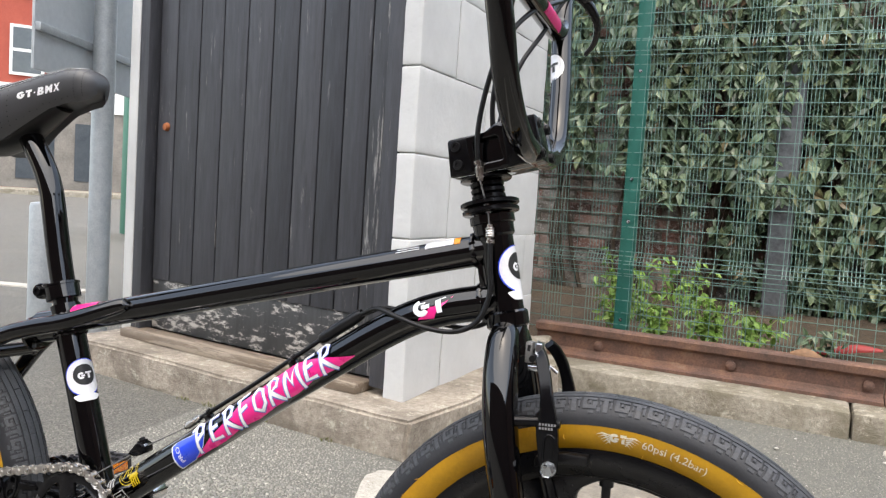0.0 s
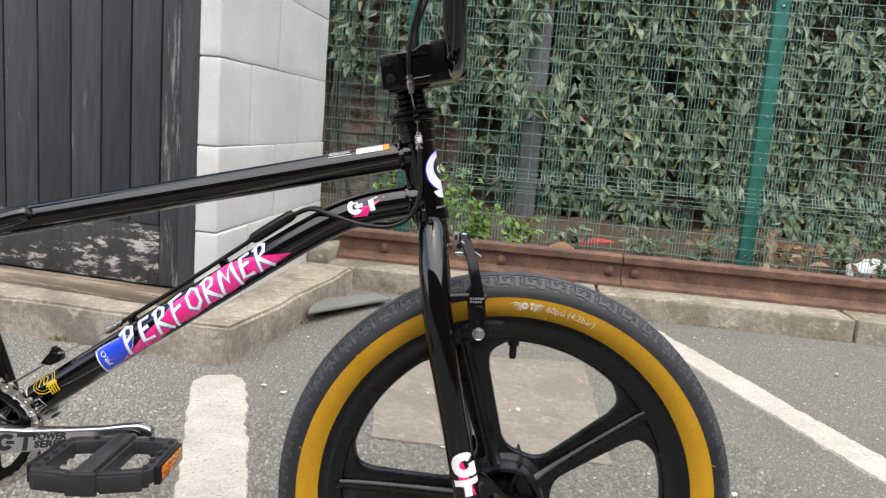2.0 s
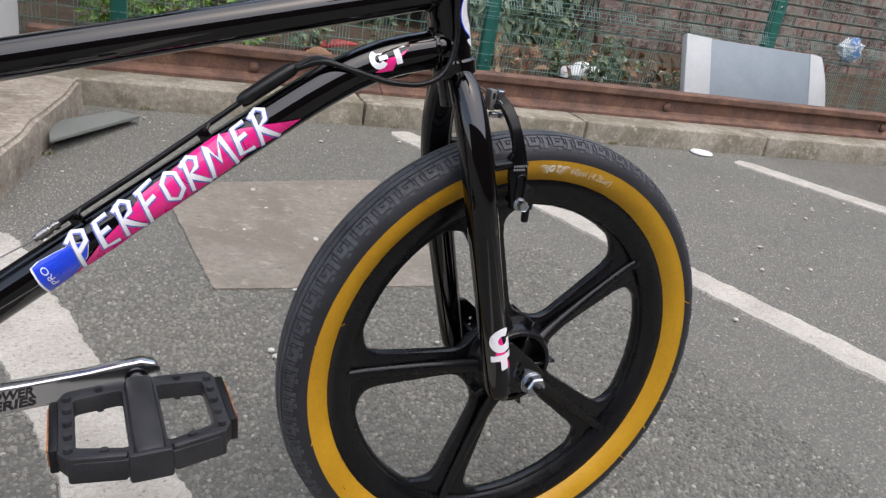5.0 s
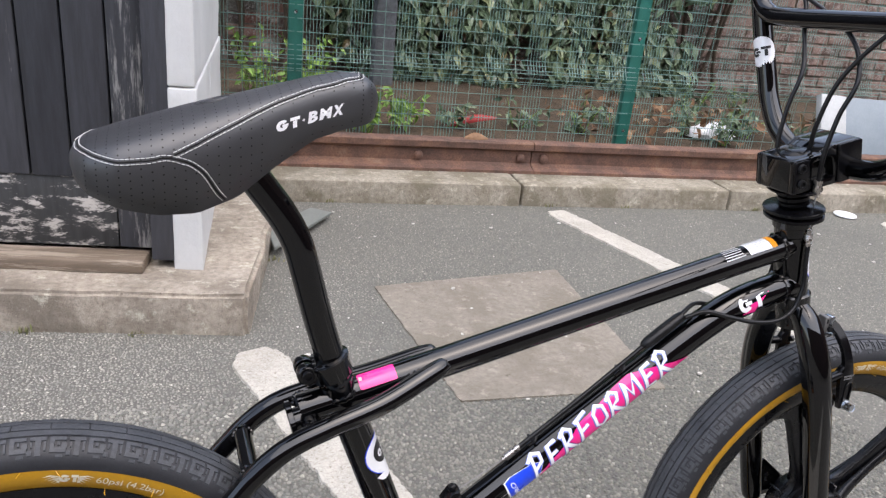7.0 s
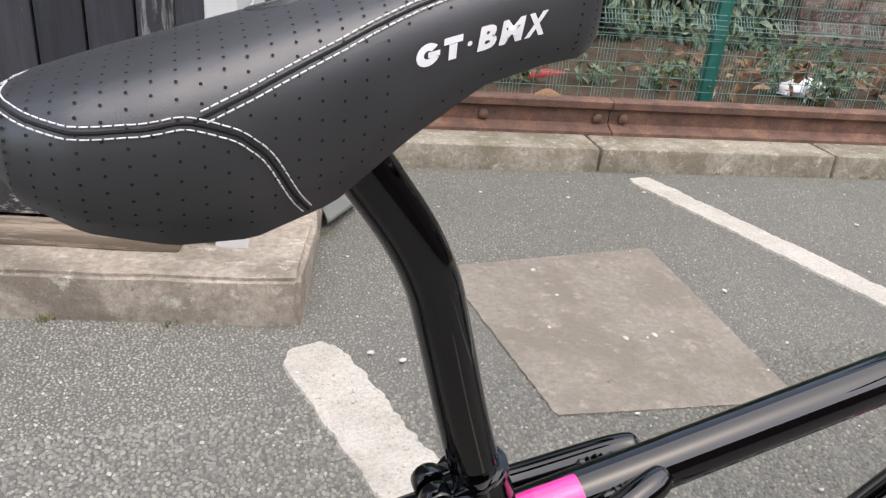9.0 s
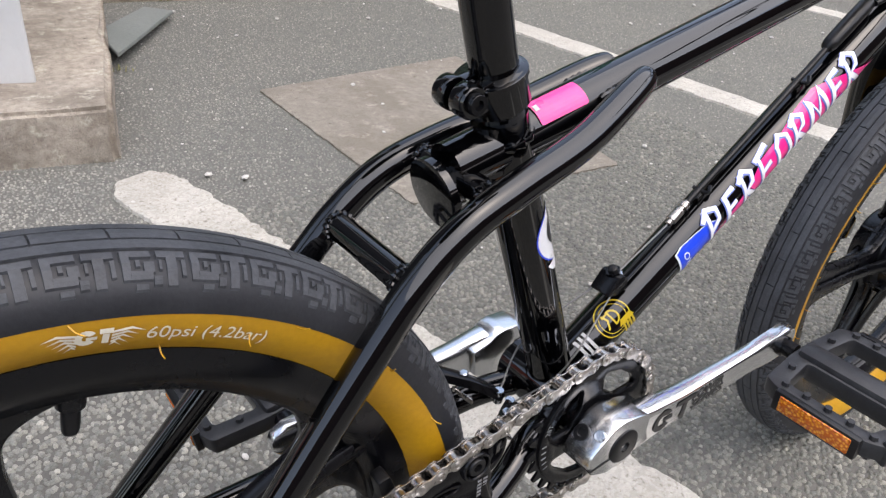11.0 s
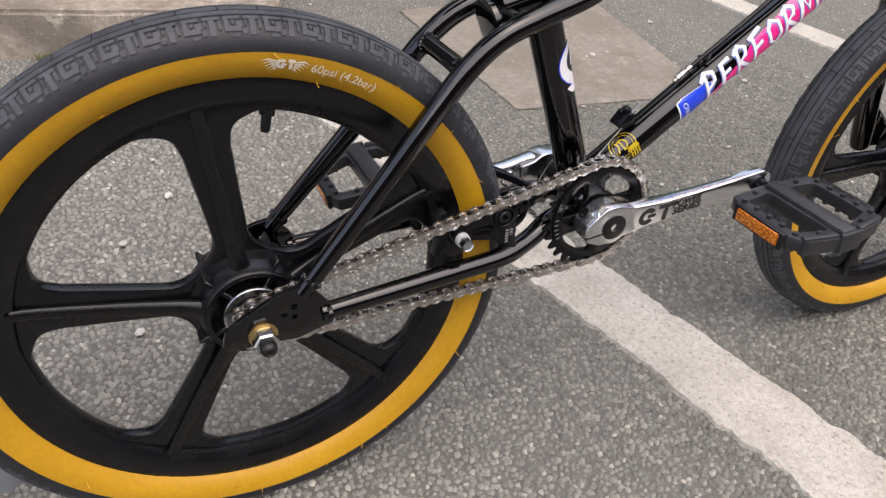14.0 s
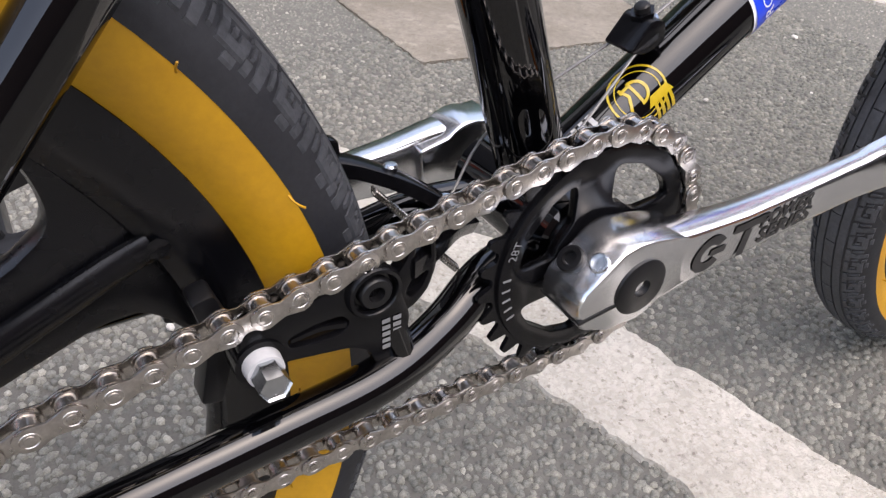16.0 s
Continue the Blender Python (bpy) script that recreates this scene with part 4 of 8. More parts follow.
def tuft(x, y, h, n, seed):
    """A small tuft of grass blades at the foot of the step or kerb."""
    rg = np.random.default_rng(seed)
    V, F = [], []
    for k in range(n):
        a, lean = rg.uniform(0, 6.28), rg.uniform(0.2, 0.8)
        bx, by = x + rg.normal(0, 0.016), y + rg.normal(0, 0.006)
        L, w = h * rg.uniform(0.5, 1.0), 0.0016
        dx, dy = math.cos(a) * lean * L, math.sin(a) * lean * L
        px, py = -math.sin(a) * w, math.cos(a) * w
        i = len(V)
        V += [(bx - px, by - py, 0), (bx + px, by + py, 0), (bx + dx * 0.4 + px, by + dy * 0.4 + py, L * 0.6), (bx + dx * 0.4 - px, by + dy * 0.4 - py, L * 0.6), (bx + dx, by + dy, L * 0.85)]
        F += [(i, i + 1, i + 2, i + 3), (i + 3, i + 2, i + 4)]
    me = bpy.data.meshes.new("grass_tuft")
    me.from_pydata(V, [], F)
    return tagged(part_of("grass_tuft", me, M["moss_green"], smooth=0), "small tuft of yellow-green grass in the joint", "grass", "grass tufts", "stuff")


for i, (u, v) in enumerate(((-0.62, -0.182), (-0.50, -0.180), (-0.30, -0.176), (-0.05, -0.17), (0.212, 0.30), (0.212, 0.55))):
    q = SH @ Vector((u, v, 0))
    tuft(q.x, q.y, 0.012 + 0.006 * (i % 3), 18, 70 + i)
for i, u in enumerate((0.75, 1.62, 1.95, 2.55)):
    q = KY @ Vector((u, -0.008, 0))
    tuft(q.x, q.y, 0.016, 16, 90 + i)
# crumpled packet among the ivy at the far end
M["packet_blue"] = varied("blue_and_white_film", (0.10, 0.22, 0.50), (0.75, 0.76, 0.78), (0.25, 0.4), 16, 90, lo=0.46, hi=0.54, ws=True)
bm = bmesh.new()
bmesh.ops.create_icosphere(bm, subdivisions=3, radius=1)
for v in bm.verts:
    k = 1 + 0.4 * noise.noise(v.co * 2.1) + 0.2 * noise.noise(v.co * 5)
    v.co = (v.co.x * 0.075 * k, v.co.y * 0.025 * k, v.co.z * 0.065 * k)
tagged(part("crisp_packet", bm, M["packet_blue"], at=KY @ pose(4.30, 0.62, 0.46, 0, 25, 0)), "crumpled blue and white packet caught behind the fence", "litter")

# ---- street side: sign seen from behind, posts, buildings far off ----
M["sign_grey"] = varied("blue_grey_sign_back", (0.44, 0.48, 0.51), (0.54, 0.58, 0.61), (0.45, 0.6), 3, 40, ws=True)
sign = thing("road_sign", "back of a large grey road sign on galvanised posts", "sign", pose(-1.355, 1.835, 0, 0, 0, 107.2))
part("panel", box((1.70, 0.012, 1.34), (0.43, 0.085, 1.705), 0.003), M["sign_grey"], sign, "plain grey sign back")
part("post", lathe([(0.043, 0.0), (0.043, 2.5)], 24, "z", (-0.036, 0.012, 0)), M["galv"], sign, "round galvanised post")
for z in (1.185, 2.2):
    part("rail", box((1.70, 0.022, 0.030), (0.43, 0.068, z), 0.004), M["galv"], sign)
bollard = thing("bollard", "low round galvanised bollard beside the sign post", "bollard", pose(-1.524, 1.668, 0))
part("shaft", lathe([(0.045, 0.0), (0.045, 0.53), (0.040, 0.545), (0.0, 0.552)], 24, "z"), M["galv"], bollard)
post = thing("post", "short galvanised steel post", "post", pose(-1.62, 2.42, 0))
part("shaft", lathe([(0.038, 0.0), (0.038, 1.12), (0.030, 1.14)], 16, "z"), M["galv"], post)
lean_post = thing("post", "galvanised steel post that the bike leans against", "post", pose(-0.262, 0.105, -0.01, 0, 4.5, 0))
part("shaft", lathe([(0.040, 0.0), (0.040, 2.6)], 32, "z"), M["galv"], lean_post)

M["red_brick_far"] = varied("red_brick_facade", (0.30, 0.055, 0.035), (0.38, 0.085, 0.055), (0.8, 0.9), 3, 30, ws=True)
M["white_trim"] = varied("white_painted_trim", (0.6, 0.6, 0.58), (0.72, 0.72, 0.7), (0.5, 0.6), 3, 30, ws=True)
M["dark_glass"] = varied("dark_window_glass", (0.05, 0.06, 0.07), (0.08, 0.09, 0.10), (0.05, 0.1), 3, 30, ws=True)
M["shop_dark"] = varied("drab_shopfront", (0.13, 0.115, 0.10), (0.24, 0.215, 0.185), (0.4, 0.6), 2, 20, ws=True)
M["green_hoarding"] = varied("green_painted_hoarding", (0.03, 0.13, 0.085), (0.045, 0.16, 0.11), (0.5, 0.6), 3, 30, ws=True)
house = thing("brick_building", "red brick terrace with white sash windows across the street", "building", pose(-20.0, 18.0, 0, 0, 0, 43), kind="structure")
part("wall", box((16, 5, 9), (0, 2.5, 4.5)), M["red_brick_far"], house, smooth=0)
part("string_course", box((16, 0.12, 0.25), (0, -0.05, 3.3)), M["white_trim"], house, smooth=0)
part("roof", box((16.6, 5.6, 0.3), (0, 2.5, 9.15)), M["slate"], house, smooth=0)
part("shopfront", box((15.8, 0.14, 2.7), (0, -0.06, 1.45)), M["shop_dark"], house, "drab shopfront", smooth=0)
for x in (-6.4, -4.6, -2.9, -1.2, 0.6, 2.3, 4.1, 5.8):
    part("shop_window", box((1.1, 0.06, 1.9), (x, -0.14, 1.35)), M["dark_glass"], house, "dark shop window", smooth=0)
part("fascia", box((15.8, 0.2, 0.45), (0, -0.1, 2.95)), M["white_trim"], house, "pale shop fascia", smooth=0)
for x in (-6, -3.9, -1.8, 0.3, 2.4, 4.5, 6.6):
    for z in (4.5, 7.0):
        w = part("window", box((1.0, 0.10, 1.6), (x, -0.03, z)), M["white_trim"], house, smooth=0)
        for dz in (-0.38, 0.38):
            part("pane", box((0.82, 0.06, 0.66), (x, -0.055, z + dz)), M["dark_glass"], w, smooth=0)
hoard = thing("green_hoarding", "green painted timber hoarding beyond the shed", "fence", pose(-4.9, 6.2, 0, 0, 0, -30), kind="structure")
for i in range(8):
    part("board", box((0.145, 0.03, 2.1), (-0.55 + i * 0.155, 0, 1.05), 0.004), M["green_hoarding"], hoard)
tagged(part("far_pavement", box((40, 3.0, 0.14), (0, 0, 0.05)), M["kerb_concrete"], at=pose(-18.0, 15.9, 0, 0, 0, 43), smooth=0), "pale pavement along the street front", "pavement", kind="structure")
tagged(part("painted_line", ragged((-2.3, 2.75), (-6.5, 2.1), 0.11, seed=21), M["road_paint"], smooth=0), "worn off-white painted line on asphalt", "road marking", "parking bay lines", "structure")
tagged(part("stone_block", box((0.35, 0.3, 0.28), (0, 0, 0.13), 0.02), M["step_concrete"], at=pose(-1.75, 2.9, 0, 0, 0, 20)), "rough concrete block at the back of the shed", "block")

# ---- plain unseen walls added to close the place and darken reflections in the tubes ----
M["unseen_wall_dark"] = varied("dark_unseen_wall", (0.085, 0.052, 0.042), (0.13, 0.08, 0.065), (0.8, 0.9), 1, 20, ws=True)
for x, y, rz, w, h in ((2.0, -8.0, 0, 26.0, 5.2), (12.0, 1.0, 90, 20.0, 6.0)):
    tagged(part("wall_south" if rz == 0 else "wall_east", box((w, 0.3, h), (0, 0, h / 2)), M["unseen_wall_dark"], at=pose(x, y, 0, 0, 0, rz), smooth=0), "plain dark wall added out of view to darken reflections", "wall", kind="structure")

# ---- the bike: x forward, y to its left, z up; rear axle over the origin ----
WR = 0.252
BIKE = pose(-0.0002, -0.0176, 0, -4.0, 0, -0.725)
bike = tagged(new("bmx_bike"), "glossy black BMX bike, amber-walled tyres, leaning on a post", "bicycle")
bike.matrix_basis = BIKE
FRONT = (0.9015, 0, WR)
HEAD_T, HEAD_B = Vector((0.772, 0, 0.652)), Vector((0.7985, 0, 0.546))
STEER_AXIS = (HEAD_T - HEAD_B).normalized()
STEER = Matrix.Translation(HEAD_B) @ Matrix.Rotation(radians(-1.6), 4, STEER_AXIS) @ Matrix.Translation(-HEAD_B)
GB, SB, NY = M["gloss_black"], M["satin_black"], M["nylon"]


# -- flat writing, laid on curved surfaces --
def text_mesh(words, size, bold=0.0):
    """Triangles of a word in the built-in font, centred at the left of its base line."""
    cu = bpy.data.curves.new("words", "FONT")
    cu.body, cu.size, cu.resolution_u, cu.offset = words, size, 3, bold
    ob = bpy.data.objects.new("words", cu)
    scene.collection.objects.link(ob)
    dg = bpy.context.evaluated_depsgraph_get()
    me = bpy.data.meshes.new_from_object(ob.evaluated_get(dg))
    bpy.data.objects.remove(ob)
    bm = bmesh.new()
    bm.from_mesh(me)
    bpy.data.meshes.remove(me)
    return bm


def width_of(bm):
    xs = [v.co.x for v in bm.verts]
    return max(xs) - min(xs)


def strokes(lines, w, bm=None):
    """Flat brush strokes along polylines of (x, y), mitred."""
    bm = bm or bmesh.new()
    for line in lines:
        P = [Vector(p) for p in line]
        closed = (P[0] - P[-1]).length < 1e-6
        L, R = [], []
        for i, p in enumerate(P):
            a = P[i - 1] if i else (P[-2] if closed else p)
            b = P[i + 1] if i < len(P) - 1 else (P[1] if closed else p)
            d = (b - a).normalized()
            d1, d0 = ((b - p).normalized() if (b - p).length > 0 else d), ((p - a).normalized() if (p - a).length > 0 else d)
            k = 1 / max(0.55, math.cos(d0.angle(d1, 0) / 2))
            n = Vector((-d.y, d.x)) * w / 2 * k
            ends = 0 if closed else (-1 if i == 0 else 1 if i == len(P) - 1 else 0)
            q = p + d * ends * w * 0.3
            L.append(bm.verts.new((*(q + n), 0)))
            R.append(bm.verts.new((*(q - n), 0)))
        for i in range(len(P) - 1):
            bm.faces.new((L[i], R[i], R[i + 1], L[i + 1]))
    return bm


def poly(pts, bm=None):
    bm = bm or bmesh.new()
    bm.faces.new([bm.verts.new((x, y, 0)) for x, y in pts])
    return bm


def ellipse(cx, cy, rx, ry, n=28):
    return [(cx + rx * math.cos(2 * math.pi * k / n), cy + ry * math.sin(2 * math.pi * k / n)) for k in range(n)]


def ring_poly(cx, cy, r0, r1, n=32, bm=None, a0=0.0, a1=2 * math.pi):
    bm = bm or bmesh.new()
    R = [[bm.verts.new((cx + r * math.cos(a0 + (a1 - a0) * k / n), cy + r * math.sin(a0 + (a1 - a0) * k / n), 0)) for r in (r0, r1)] for k in range(n + 1)]
    for A, B in zip(R, R[1:]):
        bm.faces.new((A[0], A[1], B[1], B[0]))
    return bm


def densify(bm, size):
    """Cuts faces so that they can follow a curve."""
    bmesh.ops.triangulate(bm, faces=bm.faces[:])
    for k in range(3):
        long = [e for e in bm.edges if e.calc_length() > size]
        if not long:
            break
        bmesh.ops.subdivide_edges(bm, edges=long, cuts=1)
        bmesh.ops.triangulate(bm, faces=bm.faces[:])
    return bm


def on_tube(bm, a, b, r, up=(0, 0, 1), lift=0.0004, mid=90.0, size=0.004):
    """Lays a flat design on a tube from a to b: its x runs along the tube from a, its y round it; mid: the angle of y = 0 from the top towards the right side."""
    densify(bm, size)
    a, b = Vector(a), Vector(b)
    t = (b - a).normalized()
    u = (Vector(up) - t * Vector(up).dot(t)).normalized()
    side = t.cross(u)
    for v in bm.verts:
        x, y, z = v.co
        ang = radians(mid) - y / r
        v.co = a + t * x + (u * math.cos(ang) + side * math.sin(ang)) * (r + lift + z)
    return bm


def on_plane(bm, origin, ex, ey):
    o, ex, ey = Vector(origin), Vector(ex).normalized(), Vector(ey).normalized()
    n = ex.cross(ey)
    for v in bm.verts:
        v.co = o + ex * v.co.x + ey * v.co.y + n * v.co.z
    return bm


# -- wheels --
def wheel(name, centre, spin, valve_angle, print_angle, m, label):
    """A five-spoke moulded wheel with its tyre; spin: the angle of its first spoke."""
    c = Vector(centre)

    def pol(r, deg):
        a = radians(deg)
        return (r * math.cos(a), r * math.sin(a))

    holes = []
    for k in range(5):
        a0 = spin + 72 * k
        h = 72.0

        def at(r, half, left):
            """A point at radius r and a spoke's half width away from its middle line."""
            off = math.degrees(math.asin(min(0.95, half / r)))
            return pol(r, a0 + off) if left else pol(r, a0 + h - off)

        side_a = [at(0.058, 0.0145, True), at(0.10, 0.0165, True), at(0.150, 0.0195, True)]
        outer = [pol(0.1785, a0 + 15 + (h - 30) * i / 10) for i in range(11)]
        corner_a, corner_b = [at(0.168, 0.0235, True)], [at(0.168, 0.0235, False)]
        side_b = [at(0.150, 0.0195, False), at(0.10, 0.0165, False), at(0.058, 0.0145, False)]
        raw = side_a + corner_a + outer + corner_b + side_b
        radii = [0.016, 0, 0, 0.016] + [0.010] + [0] * 9 + [0.010] + [0.016, 0, 0, 0.016]
        holes.append(fillet(raw, radii, 5))
    rim_out = [pol(0.192, 360 * k / 90) for k in range(90)]
    bm = plate(rim_out, -0.0066, 0.0066, holes, bevel=0.0040)
    # rim channel with rounded lips
    lip = [(0.1815, -0.0055), (0.1835, -0.0105), (0.188, -0.0132), (0.193, -0.0165), (0.203, -0.0175), (0.2088, -0.0165), (0.2098, -0.0140), (0.207, -0.012), (0.198, -0.009),
           (0.198, 0.009), (0.207, 0.012), (0.2098, 0.0140), (0.2088, 0.0165), (0.203, 0.0175), (0.193, 0.0165), (0.188, 0.0132), (0.1835, 0.0105), (0.1815, 0.0055)]
    lathe(lip, 96, "y", bm=bm, closed=True)
    # raised ridge down the middle of each spoke, on both faces
    for k in range(5):
        a = spin + 72 * k
        for s in (-1, 1):
            p = [(*pol(r, a), y * s) for r, y in ((0.034, 0.020), (0.06, 0.0140), (0.11, 0.0098), (0.165, 0.0088), (0.186, 0.0105))]
            line = [(x, y, z) for x, z, y in p]
            tube(line, [0.0062, 0.0050, 0.0042, 0.0039, 0.0036], 10, 5, bm=bm, up=(0, 1, 0), flat=1.55)
            lathe([(0.0, 0.0075 * s), (0.0042, 0.0145 * s), (0.0, 0.0155 * s)], 8, "y", (*pol(0.1865, a)[:1], 0.0, pol(0.1865, a)[1]), bm=bm)
    # hub with ring, webs and barrel
    lathe([(0.0, -0.030), (0.018, -0.031), (0.0195, -0.012), (0.0350, -0.012), (0.0375, -0.029), (0.0415, -0.029), (0.0435, -0.026), (0.046, -0.013), (0.052, -0.010),
           (0.052, 0.010), (0.046, 0.013), (0.0435, 0.026), (0.0415, 0.029), (0.0375, 0.029), (0.0350, 0.012), (0.0195, 0.012), (0.018, 0.031), (0.0, 0.030)], 60, "y", bm=bm)
    hub = part(name, turned(bm, Matrix.Translation(c)), NY, bike, label, smooth=35, at=m)
    for k in range(10):
        a = spin + 36 * k
        for s in (-1, 1):
            if k % 2:
                x, z = pol(0.0279, a)
                rib = box((0.020, 0.016, 0.0042), (x, 0.0195 * s, z), 0.0008, None, Matrix.Rotation(-radians(a), 4, "Y"), 1)
            else:
                x, z = pol(0.0465, a + 36)
                rib = box((0.014, 0.026, 0.0030), (x, 0.0120 * s, z), 0.0008, None, Matrix.Rotation(-radians(a + 36), 4, "Y"), 1)
            part("hub_rib", turned(rib, Matrix.Translation(c)), NY, hub)

    # tyre: amber walls and black tread carcass
    wall = [(0.2080, -0.0150), (0.2120, -0.0190), (0.2185, -0.0238), (0.2255, -0.0264), (0.2322, -0.0272)]
    for s in (-1, 1):
        outer = [(r, y * s) for r, y in wall]
        inner = [(r - 0.001 if i else r, (y + 0.002) * s) for i, (r, y) in enumerate(wall)]
        part("tyre_sidewall", turned(lathe(outer + inner[::-1], 120, "y", closed=True), Matrix.Translation(c)), M["gum"], hub, "amber rubber sidewall", at=None)
    pts = [(0.2320, 0.0274), (0.2358, 0.0273), (0.2405, 0.0262), (0.2458, 0.0234), (0.2504, 0.0182), (0.2536, 0.0110), (0.2548, 0.0)]
    crown = [(r, -y) for r, y in pts] + [(r, y) for r, y in pts[-2::-1]]
    part("tyre", turned(lathe(crown + [(0.229, 0.020), (0.229, -0.020)], 144, "y", closed=True), Matrix.Translation(c)), M["rubber"], hub, "black rubber tyre carcass")
    # tread: blocks in a stepped pattern round the crown, with a line of knobs at each shoulder
    bm = bmesh.new()
    N = 56

    TY = (0.0042, 0.0116, 0.0134, 0.0238)

    def shell(y, lift):
        ay = abs(y)
        r = np.interp(ay, [0, 0.011, 0.0182, 0.0234, 0.0262, 0.0273], [0.2548, 0.2536, 0.2504, 0.2458, 0.2405, 0.2358])
        return r + lift

    def block(a0, a1, y0, y1):
        ys = [y0, (y0 + y1) / 2, y1]
        A = []
        for lift in (-0.0012, 0.0013):
            for y in ys:
                for a in (a0, a1):
                    sh = 0.0003 if lift > 0 else 0
                    aa = a + (sh / 0.25 if a == a0 else -sh / 0.25)
                    r = shell(y, lift)
                    A.append(bm.verts.new((r * math.cos(aa), y, r * math.sin(aa))))
        n = 6
        for i in range(2):
            bm.faces.new((A[n + 2 * i], A[n + 2 * i + 1], A[n + 2 * i + 3], A[n + 2 * i + 2]))
        bm.faces.new((A[0], A[1], A[n + 1], A[n]))
        bm.faces.new((A[4], A[n + 4], A[n + 5], A[5]))
        for i in range(2):
            bm.faces.new((A[2 * i], A[n + 2 * i], A[n + 2 * i + 2], A[2 * i + 2]))
            bm.faces.new((A[2 * i + 1], A[2 * i + 3], A[n + 2 * i + 3], A[n + 2 * i + 1]))

    step = 2 * math.pi / N
    # worn rib along the middle, cut now and then, with a thin rib beside it on each side
    for k in range(N):
        for i in range(3):
            block((k + i / 3) * step, (k + (i + 1) / 3) * step - (0.0018 if i == 2 else -0.0032), -TY[0], TY[0])
    for k in range(N):
        for s in (-1, 1):
            b = k * step + (0.35 * step if s > 0 else 0)

            def blk(f0, f1, y0, y1):
                lo, hi = sorted((y0 * s, y1 * s))
                f0, f1 = (f0, f1) if s > 0 else (1 - f1, 1 - f0)
                block(b + f0 * step, b + f1 * step, lo, hi)

            def row(q):
                return TY[2] + (TY[3] - TY[2]) * q

            for i in range(3):
                blk(i / 3 - 0.03, (i + 1) / 3 + 0.03, TY[0] + 0.0014, TY[1])
            # hooked block
            blk(0.03, 0.17, row(0.0), row(1.0))
            blk(0.14, 0.47, row(0.0), row(0.26))
            blk(0.14, 0.47, row(0.76), row(1.0))
            blk(0.33, 0.50, row(0.48), row(0.80))
            blk(0.22, 0.30, row(0.40), row(0.62))
            # tee block and the lugs beside its stem
            blk(0.53, 0.96, row(0.0), row(0.28))
            blk(0.66, 0.83, row(0.24), row(1.12))
            blk(0.88, 0.96, row(0.38), row(0.92))
            blk(0.55, 0.61, row(0.40), row(0.72))
            blk(0.20, 0.40, row(1.08), row(1.18))
            blk(0.46, 0.60, row(0.92), row(1.10))
    part("tread", turned(bm, Matrix.Translation(c)), M["tread"], hub, "stepped block tread", smooth=0)
    # moulding hairs
    rnd = random.Random(int(spin))
    for k in range(40):
        bm = bmesh.new()
        a = math.radians(k * 9 + rnd.uniform(-3, 3))
        r = rnd.choice((0.2120, 0.2225, 0.2310))
        y = float(np.interp(r, [w[0] for w in wall], [w[1] for w in wall]))
        p = Vector((r * math.cos(a), y, r * math.sin(a)))
        d = Vector((rnd.uniform(-1, 1), -1.2, rnd.uniform(-1, 1))).normalized()
        tube([p, p + d * 0.0040, p + d * 0.0075 + Vector((0.001, 0, 0.001))], 0.00042, 4, 2, bm=bm)
        part("moulding_hair", turned(bm, Matrix.Translation(c)), M["gum"], hub)
    # printed pressure and the winged mark on the near wall
    bmt = text_mesh("60psi (4.2bar)", 0.0106, 0.0)

    def on_wall(bm, a_mid):
        densify(bm, 0.004)
        for v in bm.verts:
            r = 0.2195 + 0.93 * v.co.y
            a = radians(a_mid) - (0.93 * v.co.x + 0.001) / 0.218
            y = float(np.interp(r, [w[0] for w in wall], [w[1] for w in wall])) - 0.0005
            v.co = (r * math.cos(a), y, r * math.sin(a))
        return turned(bm, Matrix.Translation(c))

    part("pressure_print", on_wall(bmt, print_angle), M["pale_ink"], hub, "pale printed pressure marking", smooth=0)
    bm = bmesh.new()
    for s in (-1, 1):
        for i in range(5):
            r0, r1 = 0.0068, 0.0205 - 0.0021 * i
            base, tip = 0.0068 - 0.0020 * i, 0.0086 - 0.0024 * i
            poly([(-0.021 + s * r0, base), (-0.021 + s * r1 * 0.7, base + 0.0016), (-0.021 + s * r1, tip - 0.0030), (-0.021 + s * r1 * 0.7, base + 0.0003), (-0.021 + s * r0, base - 0.0013)][::s], bm)
    ring_poly(-0.0243, 0.0042, 0.0016, 0.0044, 14, bm, 0.6, 5.6)
    poly([(-0.0243, 0.0028), (-0.0200, 0.0028), (-0.0200, 0.0046), (-0.0243, 0.0046)], bm)
    poly([(-0.0192, 0.0058), (-0.0138, 0.0058), (-0.0138, 0.0086), (-0.0192, 0.0086)], bm)
    poly([(-0.0179, -0.0002), (-0.0151, -0.0002), (-0.0151, 0.0056), (-0.0179, 0.0056)], bm)
    part("winged_print", on_wall(bm, print_angle), M["pale_ink"], hub, "pale winged emblem shape", smooth=0)
    # valve with its cap
    a = radians(valve_angle)
    d = Vector((math.cos(a), 0, math.sin(a)))
    bm = tube([c + d * 0.180, c + d * 0.172], 0.0032, 10, 1)
    part("valve", bm, M["cable"], hub)
    bm = tube([c + d * 0.1735, c + d * 0.172, c + d * 0.160, c + d * 0.1585], [0.0030, 0.0042, 0.0040, 0.0028], 12, 2)
    part("valve_cap", bm, M["cable"], hub, "black valve cap")
    bm = lathe([(0.0, 0.008), (0.0065, 0.007), (0.0065, 0.0)], 14, "z")
    m3 = d.to_track_quat("Z", "Y").to_matrix().to_4x4()
    part("valve_collar", turned(bm, Matrix.Translation(c + d * 0.1735) @ m3), NY, hub)
    return hub


